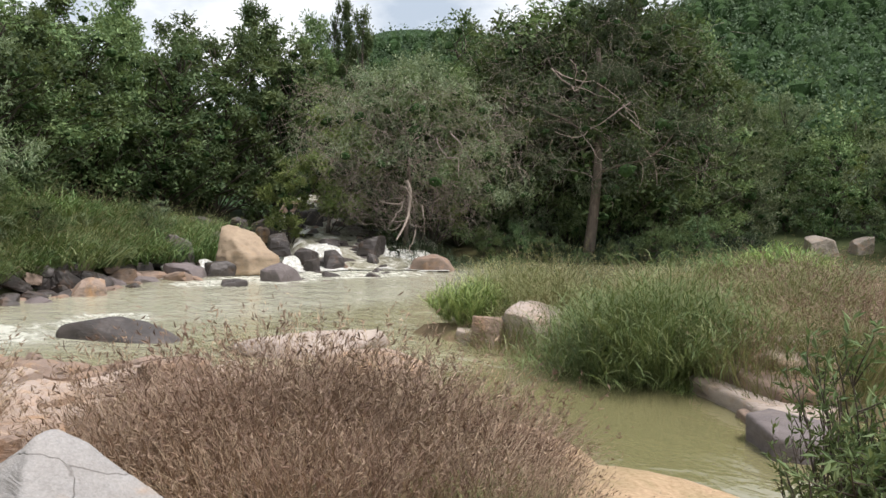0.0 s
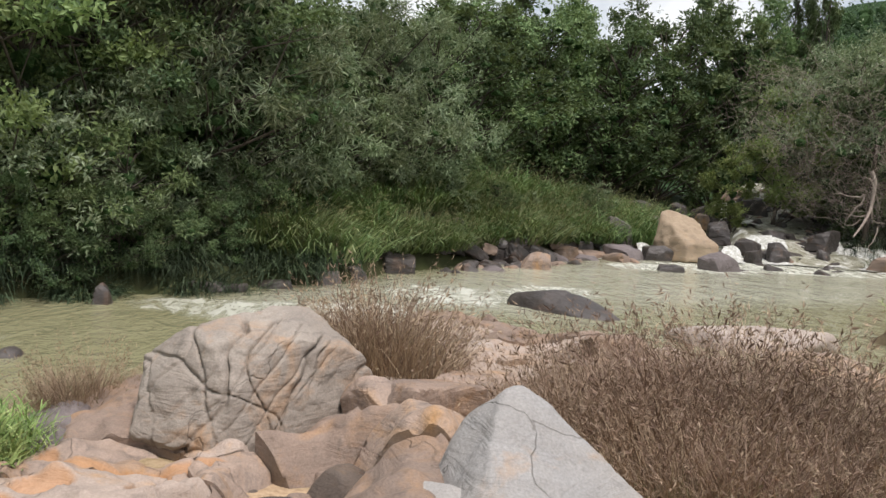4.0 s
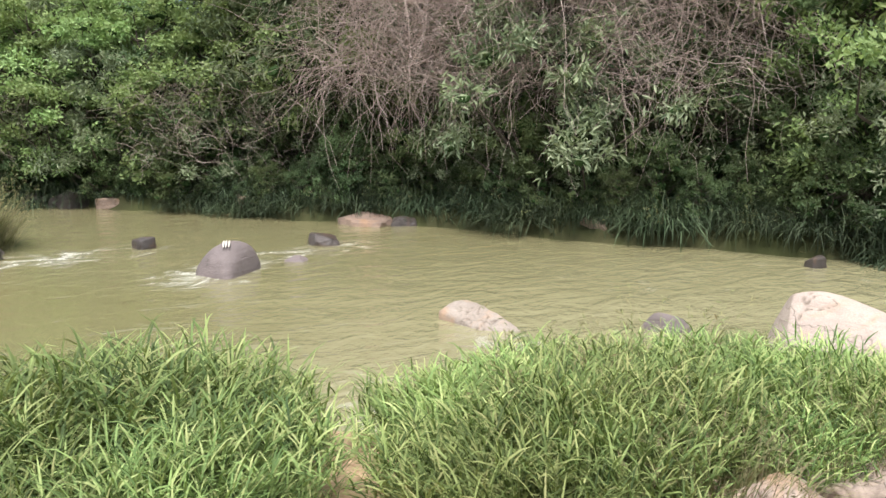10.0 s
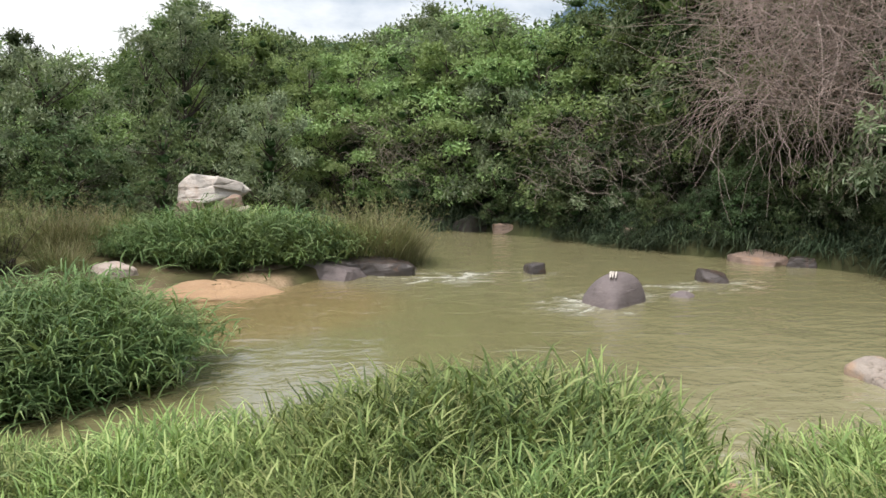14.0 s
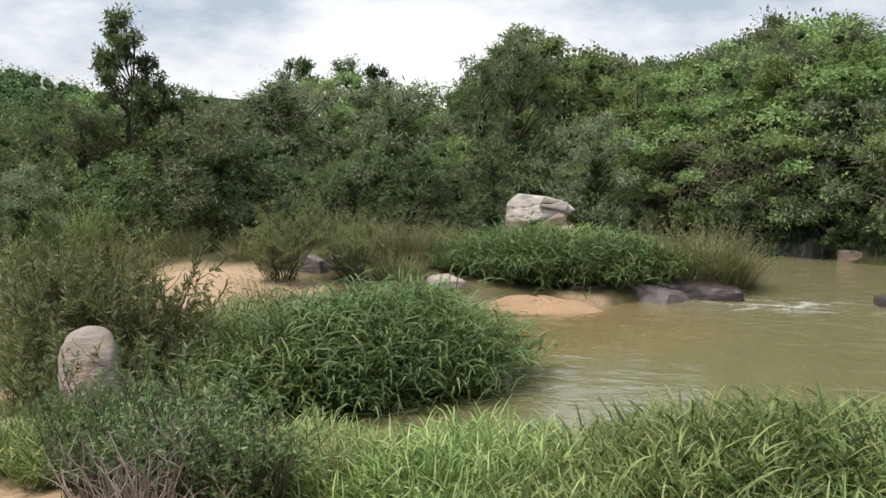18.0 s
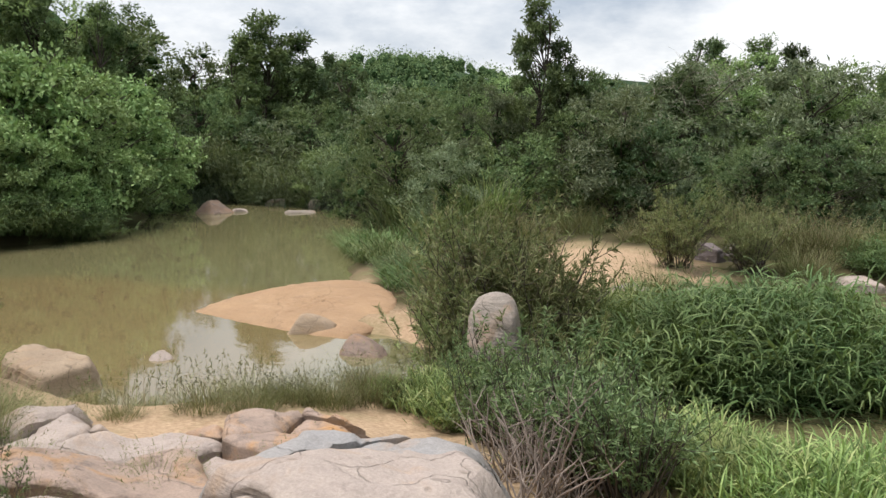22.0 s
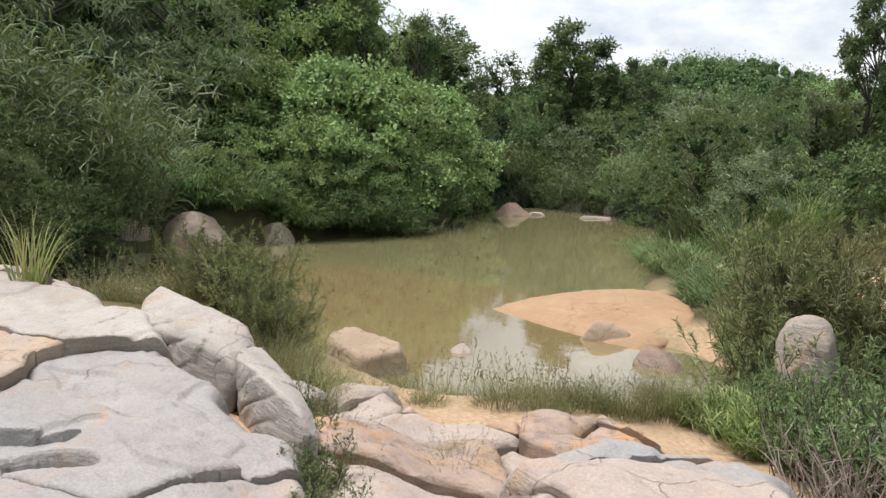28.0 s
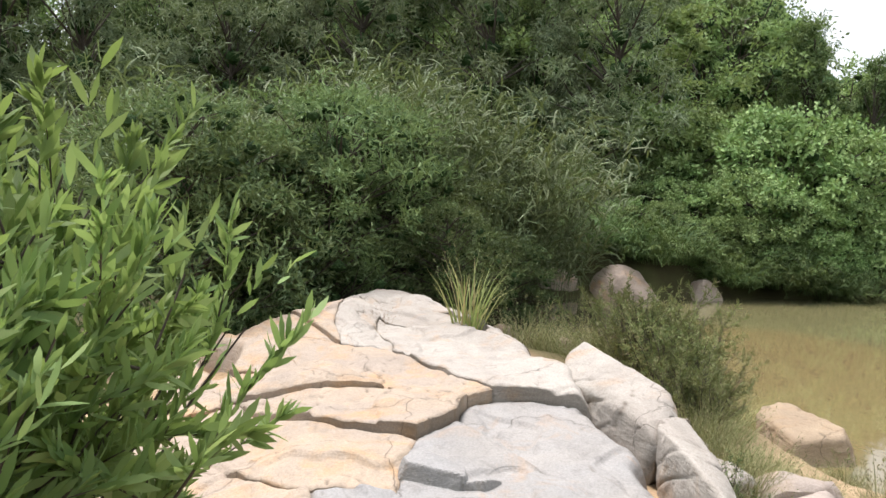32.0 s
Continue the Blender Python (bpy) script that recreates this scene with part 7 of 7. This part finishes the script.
# ---- near shrubs ----
def leafy_shrub(name, seed, high, wide, stems, leaf, slim, per, m, label, fine=False, lean=0.35):
    """Upright stems that carry long leaves all along."""
    r = np.random.default_rng(seed)
    wood, pts, ways = [], [], []
    for k in range(stems):
        a = r.uniform(0, 2 * np.pi)
        way = np.array([math.cos(a) * lean, math.sin(a) * lean, 1.0])
        line = wander(r, (math.cos(a) * wide * 0.25 * r.random(), math.sin(a) * wide * 0.25 * r.random(), 0), way / np.linalg.norm(way), high * r.uniform(0.55, 1.05), 7, 0.13, -0.03)
        wood.append(tube(line, np.linspace(0.011, 0.003, 8), 5))
        for q in range(5):
            j = r.integers(2, 7)
            w = r.normal(0, 0.6, 3) + (0, 0, 0.7)
            twig = wander(r, line[j], w / np.linalg.norm(w), high * r.uniform(0.14, 0.3), 4, 0.15, -0.05)
            wood.append(tube(twig, np.linspace(0.005, 0.002, 5), 4))
            if fine:
                for p, nx in zip(line[3:], line[4:] + [line[-1] + (line[-1] - line[-2])]):
                    pts.append(p + (nx - p) * r.random())
                    ways.append((nx - p) / np.linalg.norm(nx - p) + r.normal(0, 0.5, 3))
            for p, nx in zip(twig[1:], twig[2:] + [twig[-1] + (twig[-1] - twig[-2])]):
                u = (nx - p) / np.linalg.norm(nx - p)
                for _ in range(per):
                    pts.append(p + (nx - p) * r.random())
                    ways.append(u * 0.8 + r.normal(0, 0.38, 3))
    root = tagged(new(name), label, "shrub")
    part("stem", mesh_of("stem", *joined(wood), B_DARK), root)
    part("foliage", mesh_of("foliage", *(long_leaves(np.array(pts), np.array(ways), leaf, slim, seed) if fine else leaves(np.array(pts), np.array(ways), leaf, slim, seed, 0.0)), m, fine), root)
    return proto(root)


S_NEAR = leafy_shrub("leafy_shrub", 600, 1.9, 0.9, 115, 0.095, 0.23, 15, L_SHRUB, "fresh green shrub with long narrow leaves", True, 0.1)
put(S_NEAR, 295.5, 2.65, z=0.8, turn=0, scale=1.0)
put(S_NEAR, 298, 2.35, z=0.7, turn=190, scale=0.95)
put(S_NEAR, 292.5, 3.0, z=0.75, turn=280, scale=0.92)
S_SPRIG = leafy_shrub("leafy_sprig", 602, 0.6, 0.3, 9, 0.085, 0.22, 7, L_SHRUB, "fresh green sprig with narrow leaves on the rock", True, 0.5)
put(S_SPRIG, 280.5, 2.5, z=0.55, turn=120, scale=0.9)
put(S_SPRIG, 276.5, 2.45, z=0.6, turn=200, scale=0.6)
put(S_SPRIG, 284.5, 2.6, z=0.6, turn=20, scale=1.1)
S_MID = leafy_shrub("twiggy_shrub", 610, 1.3, 1.1, 44, 0.08, 0.28, 4, L_MID, "low twiggy green shrub beside the flat rocks")
for a, d, s in ((206, 5.3, 0.7), (203, 5.1, 0.62), (210, 5.7, 0.6), (208, 6.4, 0.7), (213, 6.2, 0.5), (212.4, 7.9, 0.78), (213.3, 7.9, 0.74), (212.0, 7.1, 0.65), (213.6, 7.15, 0.5), (212.9, 6.7, 0.45)):
    put(S_MID, a, d, turn=a * 7, scale=s)
for a, d, s in ((27.6, 5.6, 0.75), (26.0, 6.2, 1.0), (24.5, 6.0, 1.1)):
    put(S_MID, a, d, z=0.35, turn=a * 9, scale=s, label="fresh green twiggy shrub by the side pool")
for a, d, s0 in ((244.6, 4.7, 0.32), (243.7, 4.1, 0.3), (245.2, 5.3, 0.3), (242.6, 3.7, 0.26), (246.4, 6.0, 0.3)):
    put(S_MID, a, d, z=0.55, turn=a * 13, scale=s0, label="small dark green plant in a rock cleft")
put(P_BROWN[1], 242.8, 4.2, z=0.5, turn=60, scale=0.3)
streaks = [tube([at(157.0 + w, 13.25, 0.47), at(157.02 + w, 13.12, 0.47), at(157.05 + w, 13.0, 0.45), at(157.08 + w, 12.92, 0.42)], [0.008, 0.02, 0.016, 0.005], 6) for w in (-0.16, 0.04, 0.2)]
v, f = joined(streaks)
part("lime_mark", mesh_of("lime_mark", v - np.array(tortoise.location), f, M_CHALK), tortoise, "white streaks on the crown")
S_OLIVE = leafy_shrub("olive_bush", 620, 2.0, 1.5, 54, 0.1, 0.17, 10, L_OLIVE, "tall thin-stemmed olive bush on the sandy bank")
for a, d, s in ((209.5, 9.0, 0.8), (210.8, 9.8, 0.95), (212.5, 9.4, 0.95), (213.5, 10.4, 0.9), (211, 8.3, 0.75), (215, 9.6, 0.7), (200.8, 15.5, 0.7), (196.2, 15.8, 0.6), (250.5, 9.4, 0.6), (252, 10.2, 0.6), (249.2, 8.8, 0.55), (247.6, 8.0, 0.42), (214.2, 8.4, 0.6), (211.4, 8.6, 0.65)):
    put(S_OLIVE, a, d, turn=a * 11, scale=s)
for a, d, s0 in ((209.6, 4.9, 1.0), (207.6, 5.0, 0.85), (211.4, 5.3, 0.8)):
    r = np.random.default_rng(int(a * 10))
    stalks = []
    for k in range(26):
        w = np.array([r.normal(0, 0.45), r.normal(0, 0.3), 1.0])
        line = wander(r, (r.normal(0, 0.08), r.normal(0, 0.08), 0), w / np.linalg.norm(w), s0 * r.uniform(0.4, 0.95), 7, 0.16)
        stalks.append(tube(line, np.linspace(0.008, 0.003, 8), 5))
        for q in range(2):
            w = r.normal(0, 0.6, 3) + (0, 0, 0.6)
            stalks.append(tube(wander(r, line[r.integers(3, 7)], w / np.linalg.norm(w), s0 * 0.25, 4, 0.2), np.linspace(0.004, 0.002, 5), 4))
    bush = tagged(new("dead_bush", mesh_of("dead_bush", *joined(stalks), B_PALE)), "bare bleached stems of a dead bush behind the flat rocks", "dead bush")
    p = at(a, d)
    bush.location = (p.x, p.y, gz(p.x, p.y) - 0.05)



# ---- woods on the hills ----
def far_woods(name, seed, count, d0, d1, size, m, label, leafy, span):
    r = np.random.default_rng(seed)
    a = np.radians(r.uniform(*span, count))
    d = np.exp(r.uniform(math.log(d0), math.log(d1), count))
    c = np.c_[-np.sin(a) * d, np.cos(a) * d]
    zz = ground_height(c)
    el = np.interp(np.degrees(a) % 360, SKYLINE[0], SKYLINE[1])
    n = leafy
    dirs = r.normal(0, 1, (count, n, 3))
    dirs /= np.linalg.norm(dirs, axis=2)[..., None]
    s = size * r.uniform(0.6, 1.5, count) * (d / d0) ** 0.35
    zz = zz if span[0] in (16, 200) else np.minimum(zz, 2.6 + d * (el + 0.004) - 1.5 * s)
    pts = np.c_[c, zz + 0.7 * s][:, None] + dirs * (s * 0.75)[:, None, None] * (1, 1, 1.15) * r.uniform(0.55, 1.0, (count, n, 1))
    ln = np.repeat(s, n) * (0.105 if leafy > 100 else 0.15)
    v, f = leaves(pts.reshape(-1, 3), dirs.reshape(-1, 3), ln, 0.7, seed)
    # a dark ball added in each crown stands in for its shaded inside
    cv, cf = BALLS[1]
    lump = 1 + 0.3 * vnoise((cv[None] * 1.7 + np.arange(count)[:, None, None] * 3.1).reshape(-1, 3), 1.3, seed).reshape(count, -1)
    hv = np.c_[c, zz + 0.55 * s][:, None] + cv[None] * (0.4 * s[:, None] * lump)[..., None] * (1, 1, 1.2)
    hf = (cf[None] + (np.arange(count) * len(cv))[:, None, None]).reshape(-1, 3)
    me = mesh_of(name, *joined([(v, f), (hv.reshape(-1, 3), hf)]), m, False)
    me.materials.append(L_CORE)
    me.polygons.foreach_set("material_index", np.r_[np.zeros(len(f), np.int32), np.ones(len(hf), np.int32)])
    return tagged(new(name, me), label, "woods", kind="stuff")


far_woods("far_woods", 700, 950, 58, 150, 3.0, L_MID, "distant mixed green woods on the slopes", 110, (15, 292))
far_woods("far_woods", 701, 2100, 95, 215, 2.6, L_PINE, "dark plantation woods on the hillside", 70, (16, 66))
far_woods("far_woods", 702, 1500, 210, 470, 3.6, L_MID, "green woods on the far hills", 50, (200, 246))
far_woods("far_woods", 703, 420, 90, 180, 2.6, L_MID, "scattered woods on the ridge", 140, (158, 202))
